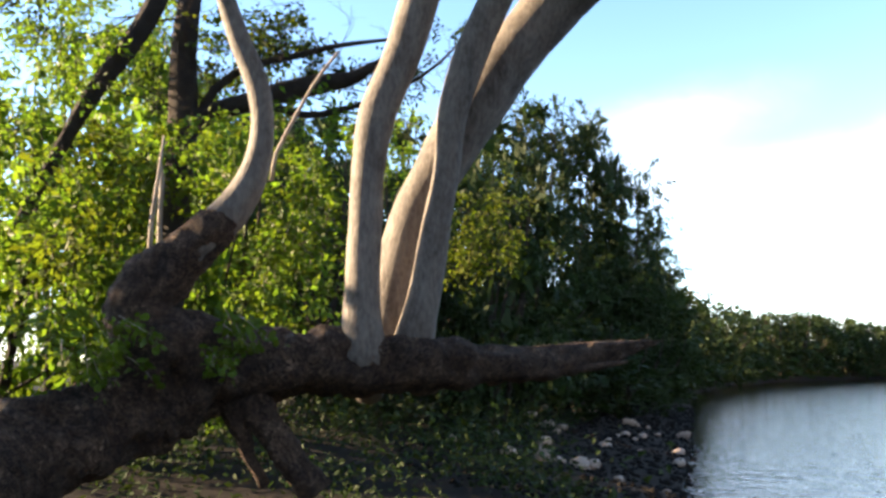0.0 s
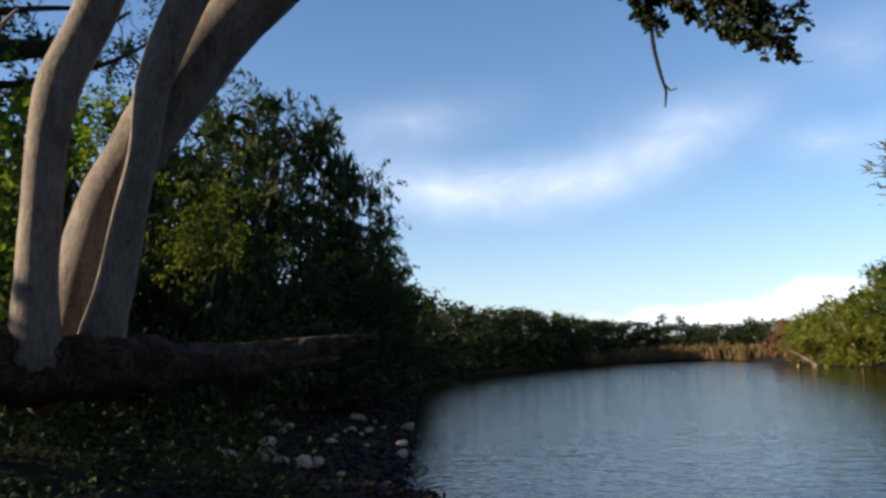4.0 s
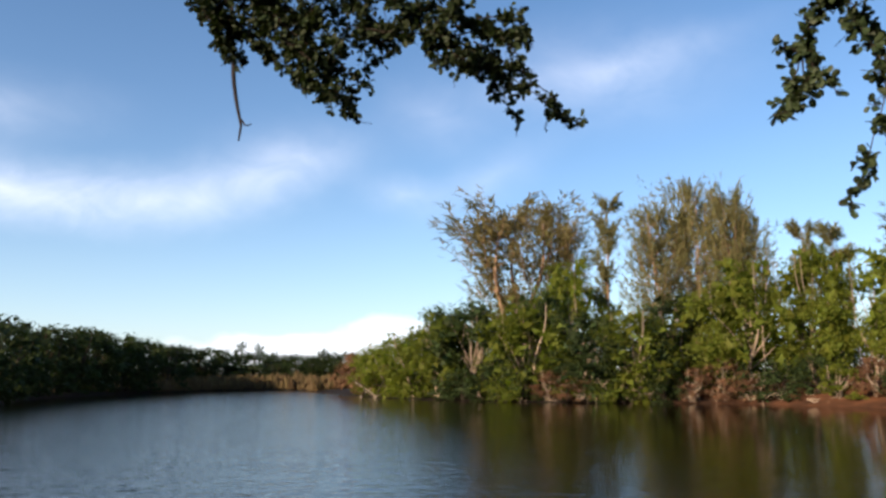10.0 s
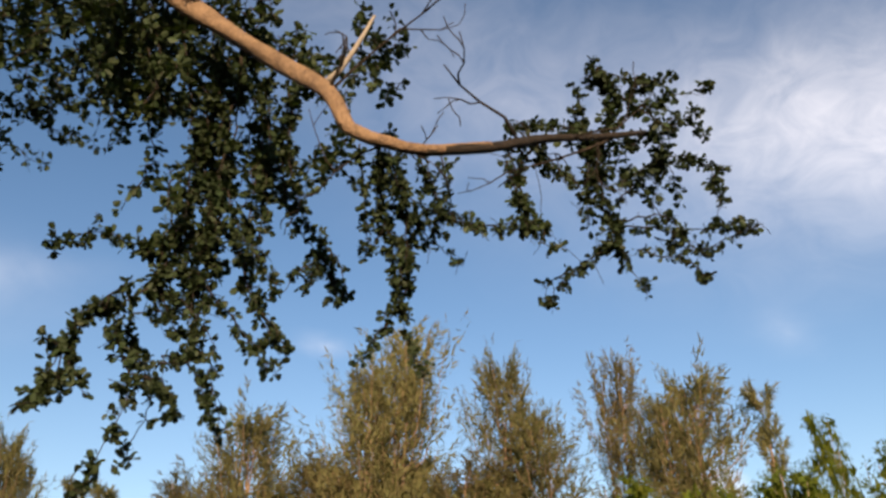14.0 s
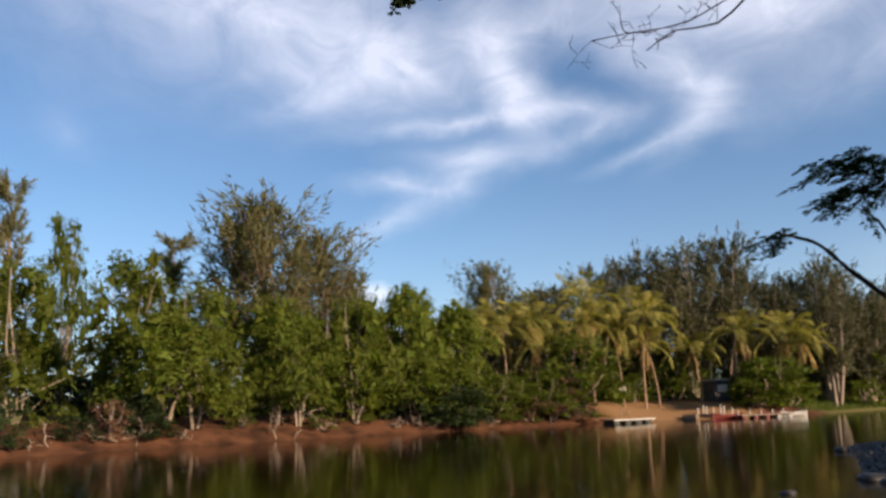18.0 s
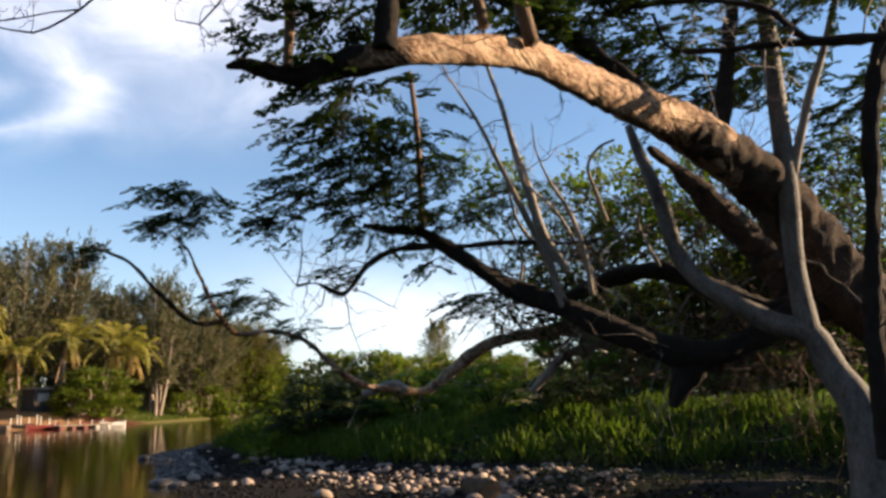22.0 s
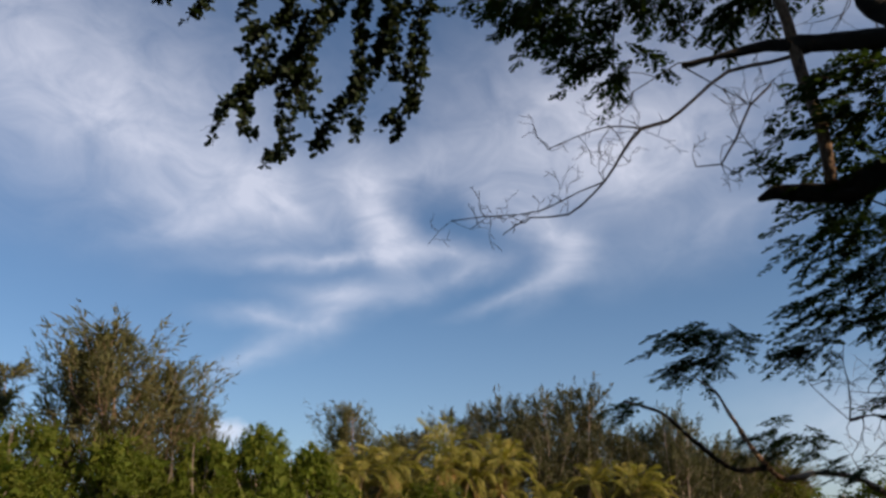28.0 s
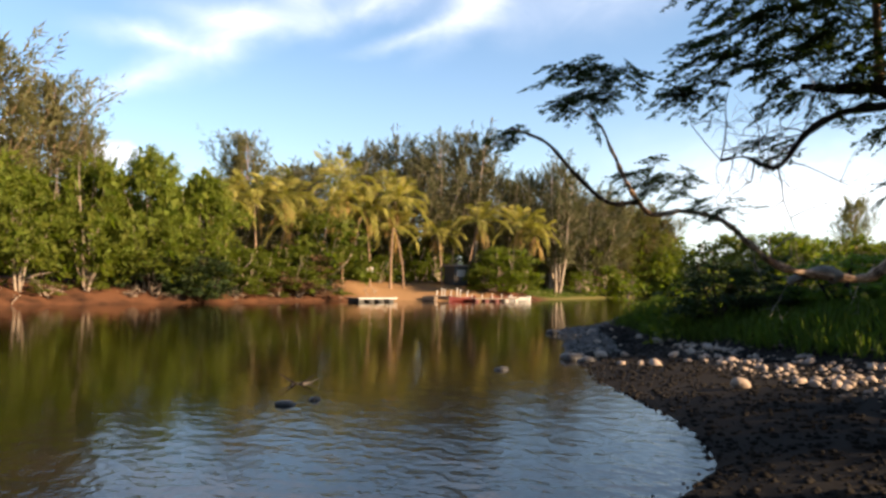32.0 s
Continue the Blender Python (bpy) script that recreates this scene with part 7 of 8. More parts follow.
UNDER_ARCH = [(-0.25, -10.96, 2.80, 0.265), (0.25, -10.74, 3.55, 0.231), (0.72, -10.41, 4.11, 0.181), (1.01, -10.17, 4.46, 0.134), (1.22, -9.94, 4.69, 0.074), (1.43, -9.60, 4.86, 0.036)]
R_LEAF_8 = [(2.59, -12.31, 5.22, 1.02, 0.42), (1.96, -12.75, 4.75, 1.22, 0.56), (0.98, -13.09, 4.11, 1.14, 0.76), (2.72, -12.59, 4.39, 0.94, 0.51), (1.84, -13.18, 3.47, 1.43, 0.67), (0.84, -13.31, 3.19, 0.95, 0.76), (3.44, -12.60, 3.76, 0.85, 0.42)]
spread = anchor("spreading_tree", (0, 0, 0), "old spreading tree with a peeling arched limb and bare dead twigs", "tree")
foot = ARCH[0]
# bark changes along the arch: its sunlit stretch is partly painted by paler peeling bark
limb(spread, "trunk", [(foot[0] - 1.6, foot[1] - 0.8, 0.2, 0.62), (foot[0] - 1.2, foot[1] - 0.5, 1.2, 0.52)] + ARCH[:6], old_bark, 30, 0.05, 0.14, 80, "thick dark trunk with cracked bark", 0.045, 7)
limb(spread, "limb", ARCH[10:], dark_bark, 16, 0.04, 0.14, 82, "dark bare end of the arched limb", 0.014, 9)
limb(spread, "limb", ARCH[4:12], peel_bark, 30, 0.04, 0.09, 81, "arched limb with peeling orange-brown bark, brightened for the sun", 0.014, 9)
for i, pts in enumerate((RISE_1, RISE_2, RISE_3, BEHIND, LOW_1, LOW_1B, LOW_2, STEM_V1, STEM_R, CROSS_1, CROSS_2, HANG_STUB, LOWEST_C, LOW_1C, RISE_1C)):
    limb(spread, "limb", pts, dark_bark, 14, 0.045, 0.2, 90 + i, "", 0.014, 9)
for i, pts in enumerate((RISE_1B, RISE_4, RISE_5, RISE_6, RISE_6B, STEM_T)):
    limb(spread, "stem", pts, tan_bark, 8, 0.09, 0.08, 120 + i)
for i, pts in enumerate((DEAD_TWIG, DEAD_TWIG_B, DEAD_TWIG_C, DEAD_TWIG_D, DEAD_1, DEAD_2, DEAD_3, DEAD_4, LOWEST_B)):
    limb(spread, "dead_branch", pts, dark_bark if i < 4 else dead_wood, 7, 0.08, 0.12, 140 + i, "bare dead branch")
limb(spread, "limb", LOWEST, peel_bark, 12, 0.08, 0.2, 159, "low limb with torn orange bark", 0.03, 8)
limb(spread, "limb", DROOP_LIMB, dark_bark, 6, 0.1, 0.1, 160)
# R_DARK puts the shade below the sunlit masses into a darker leaf colour
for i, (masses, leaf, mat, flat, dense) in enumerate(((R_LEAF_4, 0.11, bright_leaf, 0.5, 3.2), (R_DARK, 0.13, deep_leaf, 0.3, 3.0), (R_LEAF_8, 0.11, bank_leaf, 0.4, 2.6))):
    foliage(spread, "leaves", masses, leaf, mat, dark_bark, 170 + i, dense, 0.35, flat, shape=LEAF4, label="small yellow-green leaves, the low ones darkened as shade")
for i, (masses, size, dense) in enumerate(((R_LEAF_1, 0.095, 2.0), (R_LEAF_2, 0.14, 1.9), (R_LEAF_3, 0.13, 1.9), (R_LEAF_5, 0.11, 2.0), (R_LEAF_6, 0.125, 2.4), (R_LEAF_7, 0.13, 1.9))):
    feathers(spread, masses, feather_leaf, dark_bark, 190 + i, size, dense, (0.7, 0.5, -0.15), "flat sprays of small grey-green leaflets", shape=LEAF4 if i in (0, 3) else LEAF3)
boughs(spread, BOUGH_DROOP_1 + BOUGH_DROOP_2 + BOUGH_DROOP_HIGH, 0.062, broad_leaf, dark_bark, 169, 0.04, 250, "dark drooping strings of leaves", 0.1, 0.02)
sprigs(spread, (DEAD_TWIG[3:], DEAD_TWIG_B, DEAD_TWIG_C, DEAD_TWIG_D), 7, 0.3, 506, dark_bark, 0.003)
sprigs(spread, (RISE_1, RISE_2, RISE_3, RISE_4, RISE_5, RISE_6, RISE_1B, ARCH[6:]), 6, 0.5, 501, dark_bark, 0.005)
sprigs(spread, (LOW_1, LOW_2, STEM_V1, LOW_1B, DEAD_1, DEAD_2, DEAD_3, LOWEST, CROSS_1, CROSS_2, PALE_V, STEM_R), 9, 0.9, 502, dead_wood, 0.008)
sprigs(spread, (ARCH[:7], LOW_1[:6], LOW_2, LOW_1B, LOW_1C, BEHIND), 16, 0.8, 503, dark_bark, 0.008)
limb(spread, "limb", UNDER_ARCH, old_bark, 14, 0.06, 0.14, 170, "dark limb under the arch", 0.03, 7)
for i, pts in enumerate((TWIG_R1, TWIG_R2, TWIG_R3, TWIG_R4, TWIG_R5)):
    limb(spread, "twig", pts, dead_wood, 6, 0.06, 0.12, 171 + i, "bare pale twig")
brush(spread, BRUSH, 34, 511, brown_bark, 0.011)
brush(spread, BRUSH[:8], 9, 512, dead_wood, 0.008)
pale_tree = anchor("pale_forked_tree", (0, 0, 0), "pale grey tree forked low above the grass", "tree")
limb(pale_tree, "trunk", PALE, pale_bark, 14, 0.08, 0.1, 180)
limb(pale_tree, "stem", PALE_V, pale_bark, 12, 0.1, 0.06, 181)
limb(pale_tree, "stem", PALE_W, dead_wood, 7, 0.1, 0.08, 182)

# ---- thickets on the near bank ----
THICK_R = [(5.9, -22.3, 5.6, 1.3), (4.2, -23.2, 6.4, 1.6), (2.4, -24.5, 6.8, 1.9), (0.5, -24.5, 6.1, 1.8), (-1.8, -25.5, 6.7, 1.9)]
SHRUB_R = [(15.6, -22.6, 2.3, 0.8), (14.1, -20.7, 2.8, 0.9), (12.3, -20.7, 2.8, 0.9), (10.5, -20.6, 2.8, 0.9), (9.7, -22.0, 2.9, 0.9), (7.7, -19.7, 2.9, 0.7), (6.0, -19.2, 2.5, 0.7), (4.7, -19.6, 2.5, 0.7)]
THICK_L = [(-9.7, 2.7, 4.3, 1.2), (-10.4, 3.8, 5.3, 1.2), (-11.0, 5.0, 6.3, 1.0), (-8.8, 4.9, 4.3, 0.7), (-10.9, 7.3, 6.1, 1.1), (-11.5, 9.8, 7.2, 1.3), (-12.0, 12.2, 7.7, 1.4), (-12.2, 14.7, 8.2, 1.6), (-9.7, 12.9, 6.0, 1.2)]
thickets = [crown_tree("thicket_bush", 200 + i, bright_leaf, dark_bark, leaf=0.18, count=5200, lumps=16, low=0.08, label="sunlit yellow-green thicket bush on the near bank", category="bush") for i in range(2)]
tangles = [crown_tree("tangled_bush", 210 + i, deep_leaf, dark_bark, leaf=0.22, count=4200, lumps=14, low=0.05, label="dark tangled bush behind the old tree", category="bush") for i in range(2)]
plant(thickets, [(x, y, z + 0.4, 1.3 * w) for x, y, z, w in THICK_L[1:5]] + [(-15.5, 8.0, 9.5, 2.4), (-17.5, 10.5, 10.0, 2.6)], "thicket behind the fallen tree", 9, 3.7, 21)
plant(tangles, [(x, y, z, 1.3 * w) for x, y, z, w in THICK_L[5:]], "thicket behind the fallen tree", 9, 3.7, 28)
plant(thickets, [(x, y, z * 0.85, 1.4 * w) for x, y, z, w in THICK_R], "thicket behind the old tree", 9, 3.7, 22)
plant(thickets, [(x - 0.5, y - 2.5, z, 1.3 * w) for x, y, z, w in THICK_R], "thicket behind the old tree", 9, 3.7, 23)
# dark leaf colour stands in for the shade over these first shrubs
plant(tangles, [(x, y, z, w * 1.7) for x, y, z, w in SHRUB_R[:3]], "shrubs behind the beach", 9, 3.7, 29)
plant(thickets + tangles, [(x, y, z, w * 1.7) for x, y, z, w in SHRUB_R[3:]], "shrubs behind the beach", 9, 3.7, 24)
# unseen trees behind camera and left thicket, added to shade beach and bank
plant(shade_casters := [crown_tree("bank_shade_tree", 220, deep_leaf, dark_bark, leaf=0.36, count=3500, label="leafy tree added unseen, only to cast shade")],
      [(-6.5, -9.6, 5.2, 2.2), (-10, -13, 5.0, 1.6), (-8.6, -2.9, 7.0, 2.2), (-12, -7.5, 6.6, 2.8), (-10.5, -11.5, 5.0, 1.6), (-3.6, -15.4, 5.4, 1.7),
       (-17.5, 12, 8.0, 2.6), (-22, 13, 9.5, 3.0), (-24, 17, 12, 3.4), (-27, 21, 13, 3.5), (-29, 26, 13, 3.5), (-31, 32, 13, 3.6), (-12, -24, 11, 1.0)], "trees behind the beach", 9, 3.7, 26)
for t in thickets + tangles + shade_casters:
    for o in (*t.children_recursive, t):
        bpy.data.objects.remove(o)

# ---- second row of trees and far ridge ----
row = [crown_tree("wood_tree", 230 + i, deep_leaf, far_bark, leaf=0.6, count=700, lumps=6, low=0.02, deep=1.0, core=0.6, label="tree of the wood behind the far bank") for i in range(2)]
rng = np.random.default_rng(5)
spots = []
for (ax, ay), (bx, by) in zip(far_edge, far_edge[1:]):
    for u in np.arange(0, 1, 2.8 / math.hypot(bx - ax, by - ay)):
        away = 11 + rng.uniform(0, 5)
        x, y = ax + (bx - ax) * u, ay + (by - ay) * u
        far_off = math.hypot(x, y)
        spots.append((x * (1 + away / far_off), y * (1 + away / far_off), rng.uniform(3.6, 5.2), rng.uniform(2.4, 3.4)))
for yaw in np.arange(10, 121, 2.4):
    r = rng.uniform(80, 90) if yaw > 25 else rng.uniform(100, 112)
    spots.append((r * math.sin(radians(yaw)), r * math.cos(radians(yaw)), rng.uniform(5.5, 8.0) + (5.0 if yaw > 45 else 0), rng.uniform(3.0, 4.2)))
for yaw in np.arange(119, 166, 2.6):
    r = rng.uniform(122, 150)
    spots.append((r * math.sin(radians(yaw)), r * math.cos(radians(yaw)), rng.uniform(6.5, 10.5), rng.uniform(3.5, 5.5)))
plant(row, spots, "wood behind the far bank", 9, 3.7, 27)
for t in row:
    for o in (*t.children_recursive, t):
        bpy.data.objects.remove(o)
a = np.radians(np.linspace(120, 200, 60))
top = 30 + 8 * np.sin(a * 19) + 5 * np.sin(a * 47) + 2.5 * np.sin(a * 111)
top *= np.clip((a - a[0]) * 4, 0, 1) * np.clip((a[-1] - a) * 4, 0, 1)
vs = np.concatenate([np.stack([820 * np.sin(a), 820 * np.cos(a), np.full(60, -3.0)], -1), np.stack([900 * np.sin(a), 900 * np.cos(a), top * 1.05], -1), np.stack([1300 * np.sin(a), 1300 * np.cos(a), np.full(60, -3.0)], -1)])
k = np.arange(59)
fs = np.vstack([np.stack([k, k + 1, 60 + k + 1, 60 + k], -1), np.stack([60 + k, 60 + k + 1, 120 + k + 1, 120 + k], -1)])
tagged(new("backdrop_ridge", mesh_from("backdrop_ridge", vs, fs, hill_green)), "low wooded ridge far beyond the bend", "hill", kind="structure")

# ---- stones ----


def stone_mesh(seed):
    rng = np.random.default_rng(seed)
    bm = bmesh.new()
    bmesh.ops.create_icosphere(bm, subdivisions=2, radius=1)
    f = rng.uniform(0.75, 1.25, 3)
    off = Vector(rng.uniform(0, 50, 3))
    for v in bm.verts:
        n = noise.noise(v.co * 1.1 + off) * 0.35 + noise.noise(v.co * 2.6 + off) * 0.12
        v.co = v.co * (1 + n)
        v.co.x, v.co.y, v.co.z = v.co.x * f[0], v.co.y * f[1] * 1.2, v.co.z * f[2] * 0.68
    for p in bm.faces:
        p.smooth = True
    me = bpy.data.meshes.new("stone")
    bm.to_mesh(me)
    bm.free()
    me.materials.append(stone_skin)
    return me


stone_kinds = [stone_mesh(300 + i) for i in range(8)]
rng = np.random.default_rng(9)


def strew(count, box, near, far, small, large, label, group, seed):
    """Stones on the strip between two distances from the water, inside a plan box."""
    rng = np.random.default_rng(seed)
    made = 0
    x, y = rng.uniform(box[0], box[1], count * 30), rng.uniform(box[2], box[3], count * 30)
    d = shore(x, y)
    keep = np.flatnonzero((d > near) & (d < far) & ((y > grass_line(x) + 0.2) | (y > 0)))[:count]
    z = height(x[keep], y[keep])
    for i, zz in zip(keep, z):
        r = small + (large - small) * rng.random() ** 2.2
        ob = new("stone", stone_kinds[int(rng.integers(8))])
        ob.matrix_world = pose(x[i], y[i], zz + r * 0.3, rng.uniform(-20, 20), rng.uniform(-20, 20), rng.uniform(0, 360)) @ Matrix.Diagonal((r, r, r, 1))
        tagged(ob, label, "stone", group)


strew(270, (2.5, 14, -18.5, -11.2), 2.6, 7.0, 0.045, 0.105, "rounded pale river stone lying on the dark beach", "stones on the beach", 1)
strew(30, (10, 21, -24, -14), 0.5, 3.5, 0.07, 0.15, "rounded pale river stone lying on the dark beach", "stones on the beach", 2)
strew(9, (-1.5, 3.5, -9.5, -6.5), 1.5, 6, 0.03, 0.07, "rounded river stone lying in the shade of the beach", "stones on the beach", 3)
strew(34, (-13, -5, 9.5, 22), 0.1, 4, 0.06, 0.17, "pale stone on the shaded bank", "stones on the shaded bank", 4)
for x, y, r in ((-7.19, 10.95, 0.15), (-6.47, 11.21, 0.15), (4.1, -11.5, 0.17), (7.9, -12.3, 0.16), (4.6, -11.4, 0.14), (3.6, -11.3, 0.13)):
    ob = new("stone", stone_kinds[int(rng.integers(8))])
    ob.matrix_world = pose(x, y, height_at(x, y) + r * 0.5, 20, 10, rng.uniform(0, 360)) @ Matrix.Diagonal((r, r, r * 1.25, 1))
    tagged(ob, "large pale rounded stone on the bank", "stone", "stones on the bank")


def pebbles(name, count, box, near, far, small, large, mat, seed, label):
    """A joined scatter of small angular stones."""
    rng = np.random.default_rng(seed)
    x, y = rng.uniform(box[0], box[1], count * 6), rng.uniform(box[2], box[3], count * 6)
    d = shore(x, y)
    keep = np.flatnonzero((d > near) & (d < far))[:count]
    x, y = x[keep], y[keep]
    z = height(x, y)
    base = unit(np.array([(1, 0, 0), (-1, 0, 0), (0, 1, 0), (0, -1, 0), (0, 0, 1), (0, 0, -1)], float))
    tri = np.array([(0, 2, 4), (2, 1, 4), (1, 3, 4), (3, 0, 4), (2, 0, 5), (1, 2, 5), (3, 1, 5), (0, 3, 5)])
    n = len(x)
    r = rng.uniform(small, large, n) * rng.uniform(0.5, 1, n)
    v = base[None] * (r[:, None] * rng.uniform(0.7, 1.35, (n, 6)))[..., None] * (1, 1, 0.6)
    th = rng.uniform(0, 6.28, n)
    c, s = np.cos(th)[:, None], np.sin(th)[:, None]
    v = np.stack([v[..., 0] * c - v[..., 1] * s, v[..., 0] * s + v[..., 1] * c, v[..., 2]], -1)
    v += np.stack([x, y, z + r * 0.15], -1)[:, None]
    f = (np.arange(n) * 6)[:, None, None] + tri[None]
    ob = new(name, mesh_from(name, v, f.reshape(-1, 3), mat, smooth=True))
    tagged(ob, label, "gravel", kind="stuff")


pebbles("beach_cobbles", 520, (2.5, 16, -19, -11.2), 2.4, 7.0, 0.04, 0.09, stone_skin, 14, "pale cobbles lying between the larger stones")
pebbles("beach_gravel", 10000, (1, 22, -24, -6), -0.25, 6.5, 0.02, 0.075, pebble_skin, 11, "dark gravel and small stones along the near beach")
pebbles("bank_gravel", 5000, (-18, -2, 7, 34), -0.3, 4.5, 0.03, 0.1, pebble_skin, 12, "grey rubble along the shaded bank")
pebbles("edge_rubble", 1200, (14, 24, -26, -16), -0.4, 1.2, 0.06, 0.16, wet_rock, 13, "dark wet rubble at the tip of the beach")

for x, y, r in ((11.41, -5.74, 0.16), (11.57, -6.34, 0.09), (13.29, -11.69, 0.13), (14.2, -14.87, 0.3), (21.4, -21.2, 0.2), (-4.93, 11.14, 0.22), (13.6, -14.7, 0.18)):
    me = stone_kinds[int(rng.integers(8))].copy()
    me.materials.clear()
    me.materials.append(wet_rock)
    ob = new("water_rock", me)
    ob.matrix_world = pose(x, y, 0.0, 0, 0, rng.uniform(0, 360)) @ Matrix.Diagonal((r * 1.2, r, r * 0.9, 1))
    tagged(ob, "dark wet rock breaking the water's surface", "rock", "rocks in the water")


def driftwood(at, size, seed, label):
    rng = np.random.default_rng(seed)
    wood = anchor("driftwood", at, label, "driftwood")
    for i in range(4):
        a = rng.uniform(0, 6.28)
        up = rng.uniform(0.1, 0.9)
        d = np.array([math.cos(a), math.sin(a), up])
        p = [(*(d * size * u + rng.normal(size=3) * 0.04 * size), 0.05 * size * (1.15 - u)) for u in (-0.5, 0, 0.5, 1)]
        limb(wood, "branch", p, dead_wood if i % 2 else dark_bark, 6, 0.15 * size, 0.2, seed + i)


driftwood((13.4, -6.95, 0.0), 0.42, 400, "bleached snag sticking out of the water")
driftwood((4.6, 76.4, 0.1), 2.0, 410, "dark fallen snag lying in the water by the bushes")
driftwood((3.4, 77.5, 0.05), 1.6, 420, "pale snag lying in the water by the bushes")


# sawn log on the beach
saw = anchor("sawn_log", (4.8, -12.2, height_at(4.8, -12.2) + 0.14), "short sawn log with a pale cut end on the stones", "log")
limb(saw, "bark", [(-0.16, 0.14, 0, 0.18), (0.05, -0.05, 0, 0.18), (0.4, -0.36, 0.02, 0.17)], brown_bark, 14, 0.1, 0.08, 430)
bm = bmesh.new()
bmesh.ops.create_cone(bm, cap_ends=True, segments=18, radius1=0.175, radius2=0.175, depth=0.03, matrix=Matrix.Translation((-0.17, 0.15, 0)) @ Matrix.Rotation(radians(90), 4, "X") @ Matrix.Rotation(radians(48), 4, "Y"))
part("cut_end", bm, tan_bark, saw, "pale orange cut end")
# plank lying in front of the stones
plank = anchor("plank", (3.9, -9.6, height_at(3.9, -9.6) + 0.05), "dark weathered plank lying on the beach", "plank")
bm = bmesh.new()
bmesh.ops.create_cube(bm, size=1, matrix=pose(0, 0, 0, 2, 0, 62) @ Matrix.Diagonal((0.2, 1.6, 0.05, 1)))
bmesh.ops.bevel(bm, geom=bm.edges[:], offset=0.012, segments=1, affect="EDGES")
part("board", bm, dark_bark, plank)


# ---- grass and undergrowth ----
def blades(name, count, test, box, tall, mat, seed, label, shape=BLADE, lean=0.45, width=1.0):
    rng = np.random.default_rng(seed)
    x, y = rng.uniform(box[0], box[1], count * 4), rng.uniform(box[2], box[3], count * 4)
    patch = np.array([noise.noise((a * 0.8, b * 0.8, seed)) for a, b in zip(x, y)])
    keep = np.flatnonzero(test(x, y, shore(x, y)) & (patch + rng.uniform(-.5, .7, len(x)) > 0))[:count]
    x, y = x[keep], y[keep]
    at = np.stack([x, y, height(x, y) - 0.02], -1)
    n = len(x)
    way = rng.normal(size=(n, 3)) * (lean, lean, 0.1) + np.array([0, 0, 1.0])
    sh = shape * (1, width, 1)
    size = tall * rng.uniform(0.5, 1.2, n) * (1 + 0.5 * patch[keep])
    ob = new(name, leaf_mesh(name, at, way, rng.normal(size=(n, 3)) * (1, 1, 0.1), size, mat, sh))
    tagged(ob, label, "grass", kind="stuff")


blades("bank_grass", 52000, lambda x, y, d: (d > 2) & (y < grass_line(x)) & (np.hypot(x, y) < 33), (-9, 20, -34, -15), 0.2, grass_blade, 21, "sunlit green grass on the near bank", width=2.0)
blades("mound_grass", 16000, lambda x, y, d: (d > 1.5) & (y < grass_line(x) + 0.3) & (y > grass_line(x) - 3), (-6, 21, -28, -15), 0.45, grass_blade, 22, "long dark grass at the back of the beach", width=1.2)
blades("far_turf", 9000, lambda x, y, d: (d > 0.6) & (d < 12), (56, 84, -84, -53), 0.35, grass_blade, 23, "short green turf on the far slope", width=2.5)
blades("reed_bed", 9000, lambda x, y, d: (d > 0.0) & (d < 5), (-28, 12, 108, 132), 1.5, reed_blade, 24, "tan reeds along the far end of the water", width=2.5, lean=0.15)


def undergrowth(name, count, test, box, tall, leaf, mat, seed, label):
    """Low leafy plants: stems with leaves, joined."""
    rng = np.random.default_rng(seed)
    x, y = rng.uniform(box[0], box[1], count * 5), rng.uniform(box[2], box[3], count * 5)
    keep = np.flatnonzero(test(x, y, shore(x, y)))[:count]
    x, y = x[keep], y[keep]
    z = height(x, y)
    n = len(x)
    patch = np.array([0.25 + 1.9 * max(0, noise.noise((a * 0.7, b * 0.7, seed)) + 0.15) for a, b in zip(x, y)])
    per = 22
    up = rng.random((n, per)) ** 0.7 * tall * patch[:, None]
    p = np.stack([x[:, None] + rng.normal(size=(n, per)) * 0.15 * (1 + up), y[:, None] + rng.normal(size=(n, per)) * 0.12 * (1 + up), z[:, None] + up], -1).reshape(-1, 3)
    m = len(p)
    ob = new(name, leaf_mesh(name, p, rng.normal(size=(m, 3)) * (1, 1, 0.6), np.array([0, 0, 1.0]) + rng.normal(size=(m, 3)) * 0.6, leaf * rng.uniform(0.6, 1.3, m), mat, LEAF4))
    tagged(ob, label, "undergrowth", kind="stuff")


undergrowth("bank_undergrowth", 650, lambda x, y, d: (d > 2.4) & (np.hypot(x, y) > 4.2) & (x < -0.55 * y), (-12, -2, 3, 16), 0.75, 0.075, deep_leaf, 31, "leafy green undergrowth below the fallen tree")
undergrowth("shade_undergrowth", 600, lambda x, y, d: (d > 2.5), (-24, -6, 10, 40), 1.0, 0.12, deep_leaf, 32, "dark undergrowth on the shaded bank")
undergrowth("beach_weeds", 800, lambda x, y, d: (d > 4.0) & (np.hypot(x, y) > 6) & (x < 4.5 + 0.15 * (y + 16)), (-6, 6, -17, -6), 0.4, 0.06, deep_leaf, 33, "small weeds at the back of the beach")
undergrowth("bank_weeds", 800, lambda x, y, d: (d > 2) & (y < grass_line(x)) & (y > grass_line(x) - 6), (-4, 20, -30, -15), 0.3, 0.085, bright_leaf, 35, "sunlit leafy weeds between the beach and the shrubs")
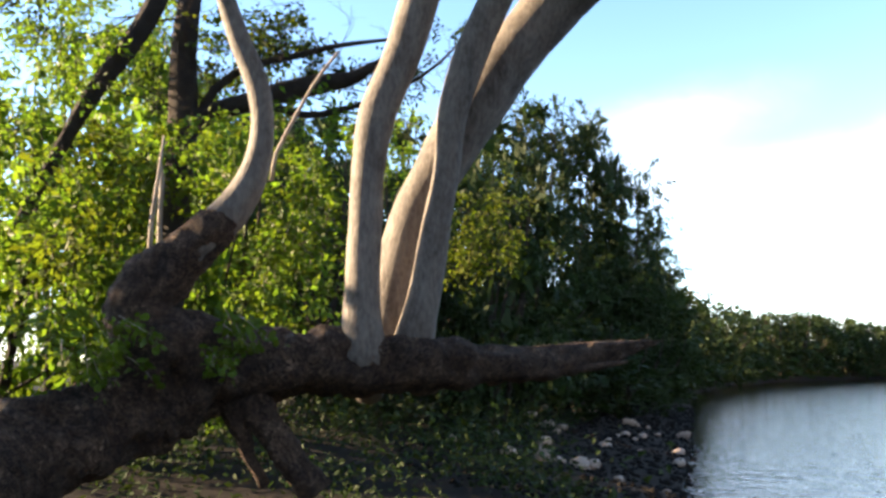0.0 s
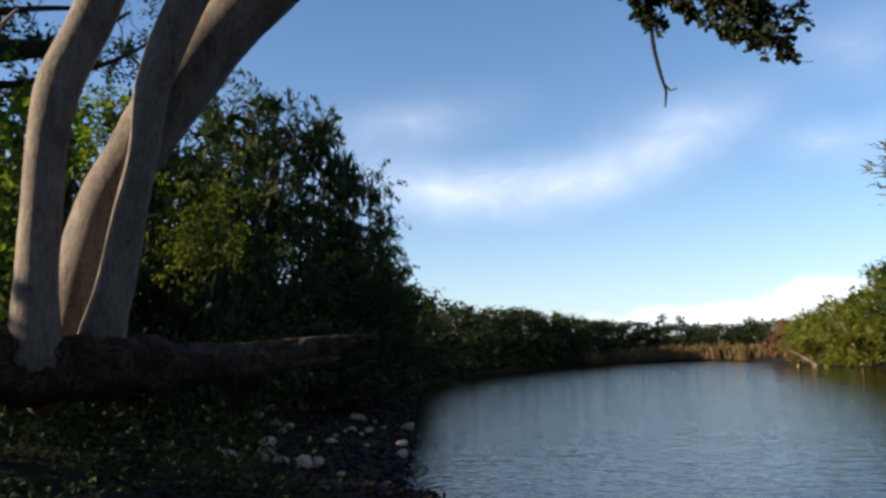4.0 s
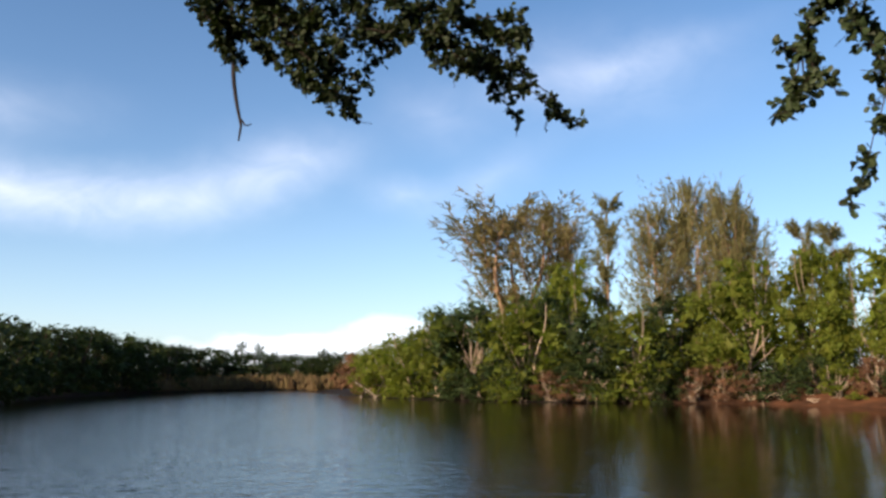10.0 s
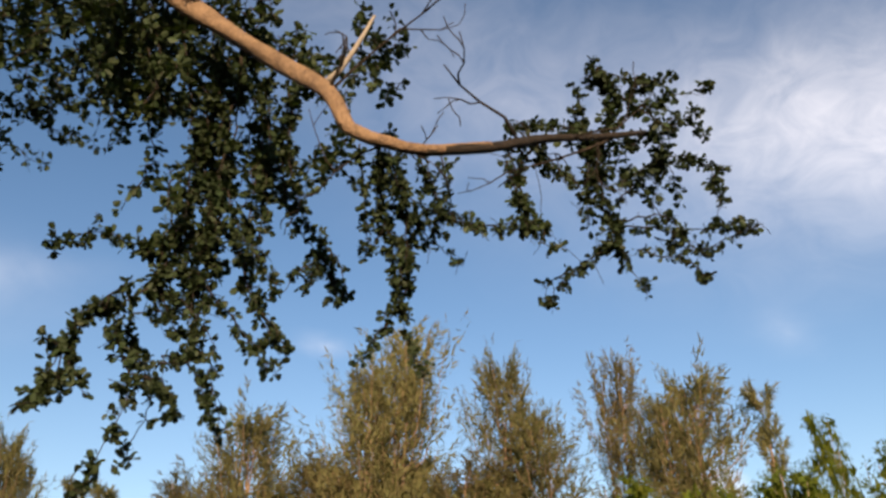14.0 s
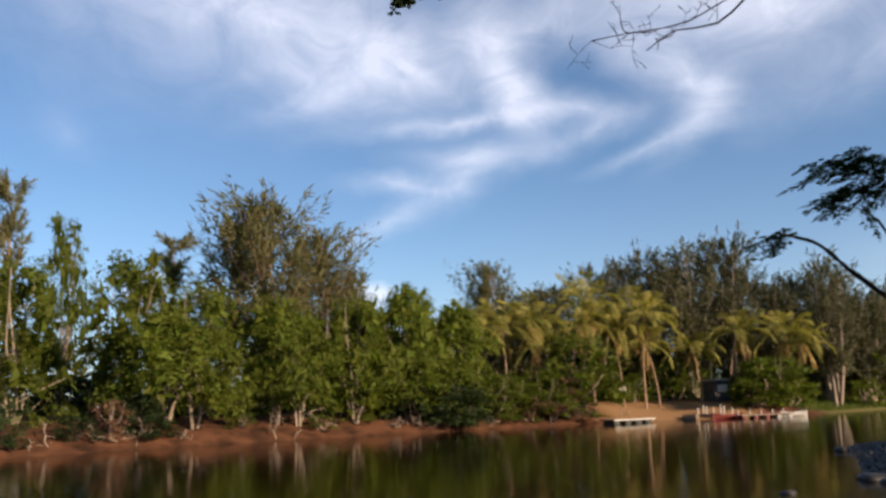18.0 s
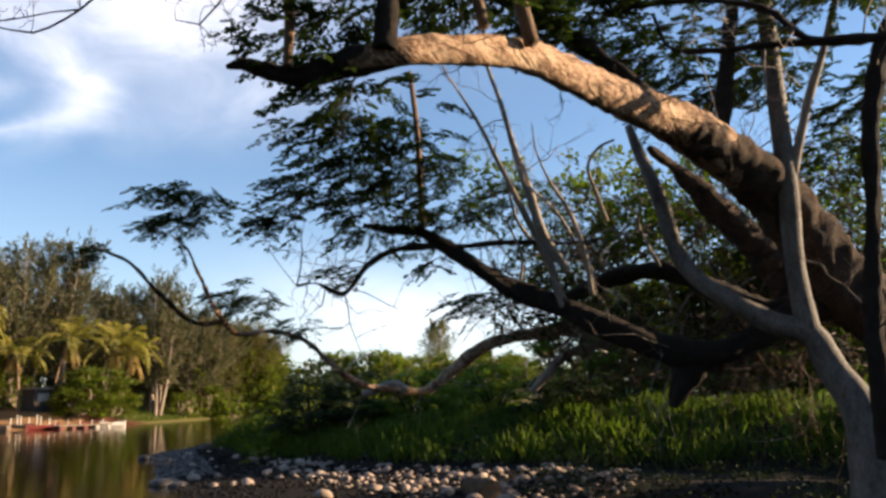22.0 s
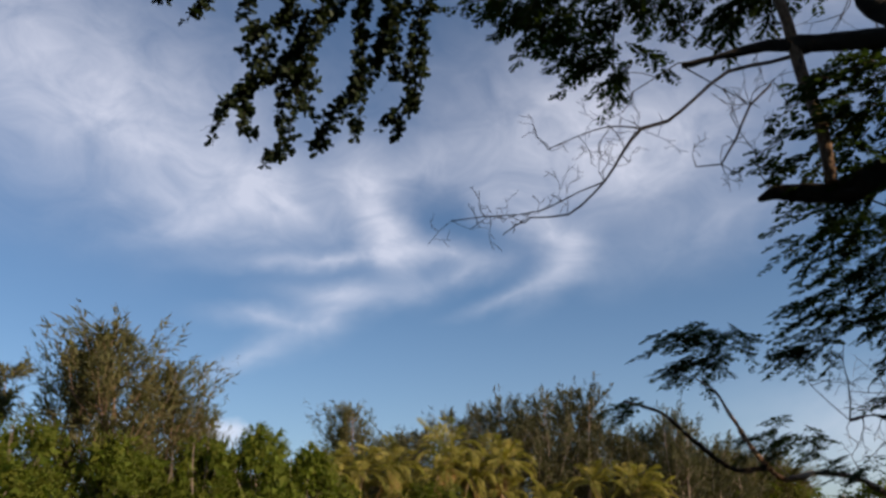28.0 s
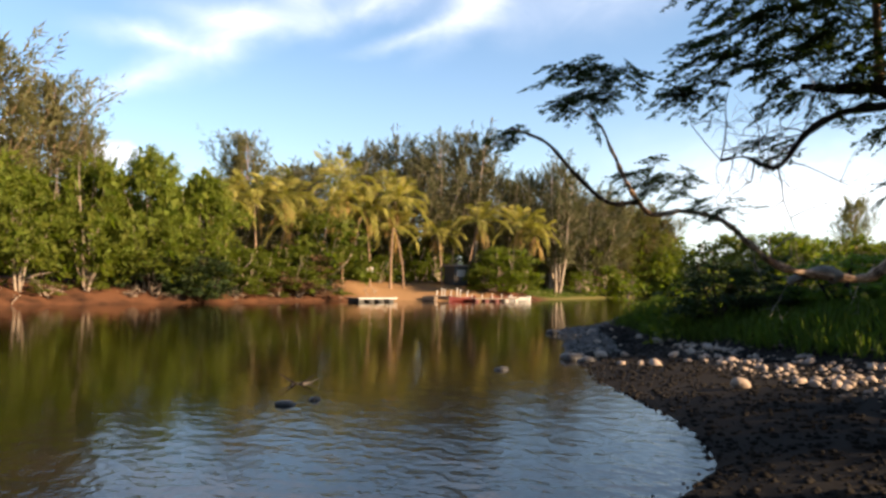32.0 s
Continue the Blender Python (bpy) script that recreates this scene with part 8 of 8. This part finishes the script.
undergrowth("far_undergrowth", 900, lambda x, y, d: (d > 2.2) & (d < 14) & (y > -30), (14, 72, -30, 66), 1.5, 0.24, bank_leaf, 34, "green undergrowth below the far trees")


# ---- the landing across the water ----
def box_part(parent, name, size, at, mat, turn=0, bevel=0.02, label="", tilt=0):
    bm = bmesh.new()
    bmesh.ops.create_cube(bm, size=1, matrix=pose(*at, tilt, 0, turn) @ Matrix.Diagonal((*size, 1)))
    bmesh.ops.bevel(bm, geom=bm.edges[:], offset=bevel, segments=2, affect="EDGES")
    return part(name, bm, mat, parent, label)


def boat(at, turn, length, hull_mat, label):
    """An open boat: a lofted hull with thickness, thwarts and a gunwale."""
    ob = anchor("rowing_boat", at, label, "boat", "boats at the landing")
    ob.rotation_euler = (0, 0, radians(turn))
    bm = bmesh.new()
    rings = []
    for i in range(13):
        u = i / 12 * 2 - 1
        w = 0.62 * max(0.03, 1 - abs(u) ** 2.6)
        sheer = 0.26 + 0.2 * u * u
        ring = [bm.verts.new((u * length / 2, w * q, z)) for q, z in ((-1, sheer), (-0.86, 0.1), (-0.45, -0.1), (0.45, -0.1), (0.86, 0.1), (1, sheer))]
        ring += [bm.verts.new((u * length / 2 * 0.97, w * q * 0.9, z)) for q, z in ((1, sheer), (0.84, 0.14), (0.45, -0.04), (-0.45, -0.04), (-0.84, 0.14), (-1, sheer))]
        rings.append(ring)
    for a, b in zip(rings, rings[1:]):
        for j in range(12):
            bm.faces.new((a[j], a[(j + 1) % 12], b[(j + 1) % 12], b[j]))
    bm.faces.new(rings[0])
    bm.faces.new(rings[-1][::-1])
    bmesh.ops.recalc_face_normals(bm, faces=bm.faces[:])
    part("hull", bm, hull_mat, ob)
    for u in (-0.25, 0.25):
        box_part(ob, "thwart", (0.25, 0.98, 0.04), (u * length, 0, 0.17), plank_wood)
    return ob


dock = anchor("floating_dock", (56.5, -34.6, 0.0), "low floating dock with white edge and dark floats", "dock")
dock.rotation_euler = (0, 0, radians(-80))
box_part(dock, "deck", (4.2, 1.8, 0.1), (0, 0, 0.3), plank_wood)
box_part(dock, "edge_board", (4.3, 0.08, 0.11), (0, -0.94, 0.3), white_paint, label="white edge board")
for u in (-1.6, -0.5, 0.6, 1.7):
    box_part(dock, "float", (0.6, 1.5, 0.4), (u, 0, 0.05), hut_wall, bevel=0.08, label="dark float")
ramp = anchor("landing_block", (60, -42, 0.0), "low weathered concrete block at the edge of the landing", "concrete block")
box_part(ramp, "slab", (1.2, 0.9, 0.4), (-1.6, 0.0, 0.22), worn_concrete, turn=35, bevel=0.06)
box_part(ramp, "kerb", (0.3, 2.2, 0.24), (-1.7, -1.4, 0.28), worn_concrete, turn=125)
for i, (px, py) in enumerate(((59.4, -43.5), (59.15, -43.9), (59.0, -44.1), (58.7, -44.6), (58.4, -45.1), (58.25, -45.35), (57.9, -45.9))):
    post = anchor("fence_post", (px, py, height_at(px, py) - 0.1), "thin pale wooden post of the landing fence", "post", "posts of the landing fence")
    tall = 0.62 + 0.12 * (i * 2 % 3)
    box_part(post, "shaft", (0.09, 0.09, tall), (0, 0, tall / 2), white_paint, bevel=0.01)
hut = anchor("kiosk", (63.5, -48.8, height_at(63.5, -48.8)), "small dark kiosk with a pale roof edge among the trees", "kiosk")
box_part(hut, "wall", (1.7, 1.7, 1.9), (0, 0, 0.95), hut_wall)
box_part(hut, "roof", (2.1, 2.1, 0.14), (0, 0, 1.99), concrete)
box_part(hut, "shutter", (0.05, 1.1, 0.7), (-0.87, 0, 1.2), white_paint)
sign = anchor("sign_board", (67.0, -40.8, height_at(67.0, -40.8)), "small white sign board on a post", "sign")
box_part(sign, "post", (0.1, 0.1, 1.3), (0, 0, 0.6), plank_wood)
box_part(sign, "board", (0.08, 0.75, 0.6), (0, 0, 1.35), white_paint)
boat((56.4, -44.2, 0.05), 100, 3.6, red_paint, "red open boat moored at the landing")
boat((57.0, -49.4, 0.05), 105, 3.8, red_paint, "red and white open boat moored at the landing")
boat((55.4, -50.2, 0.05), 95, 3.0, white_paint, "white open boat moored at the landing")
boat((70.5, -79.0, 0.08), 60, 3.8, hut_wall, "dark open boat drawn up on the turf")
boat((68.5, -72.5, 0.08), 50, 2.6, blue_paint, "small dark blue boat drawn up on the turf")
pontoon = anchor("pontoon", (55.2, -47.0, 0.0), "white pontoon walkway between the moored boats", "pontoon")
pontoon.rotation_euler = (0, 0, radians(-88))
box_part(pontoon, "walkway", (5.6, 0.9, 0.1), (0, 0, 0.26), plank_wood)
for u in (-2.4, -1.2, 0, 1.2, 2.4):
    box_part(pontoon, "float", (0.4, 0.7, 0.34), (u, 0, 0.08), white_paint if u > 0 else red_paint, bevel=0.08)
    box_part(pontoon, "rail_post", (0.07, 0.07, 0.4), (u, 0.4, 0.5), white_paint, bevel=0.01)
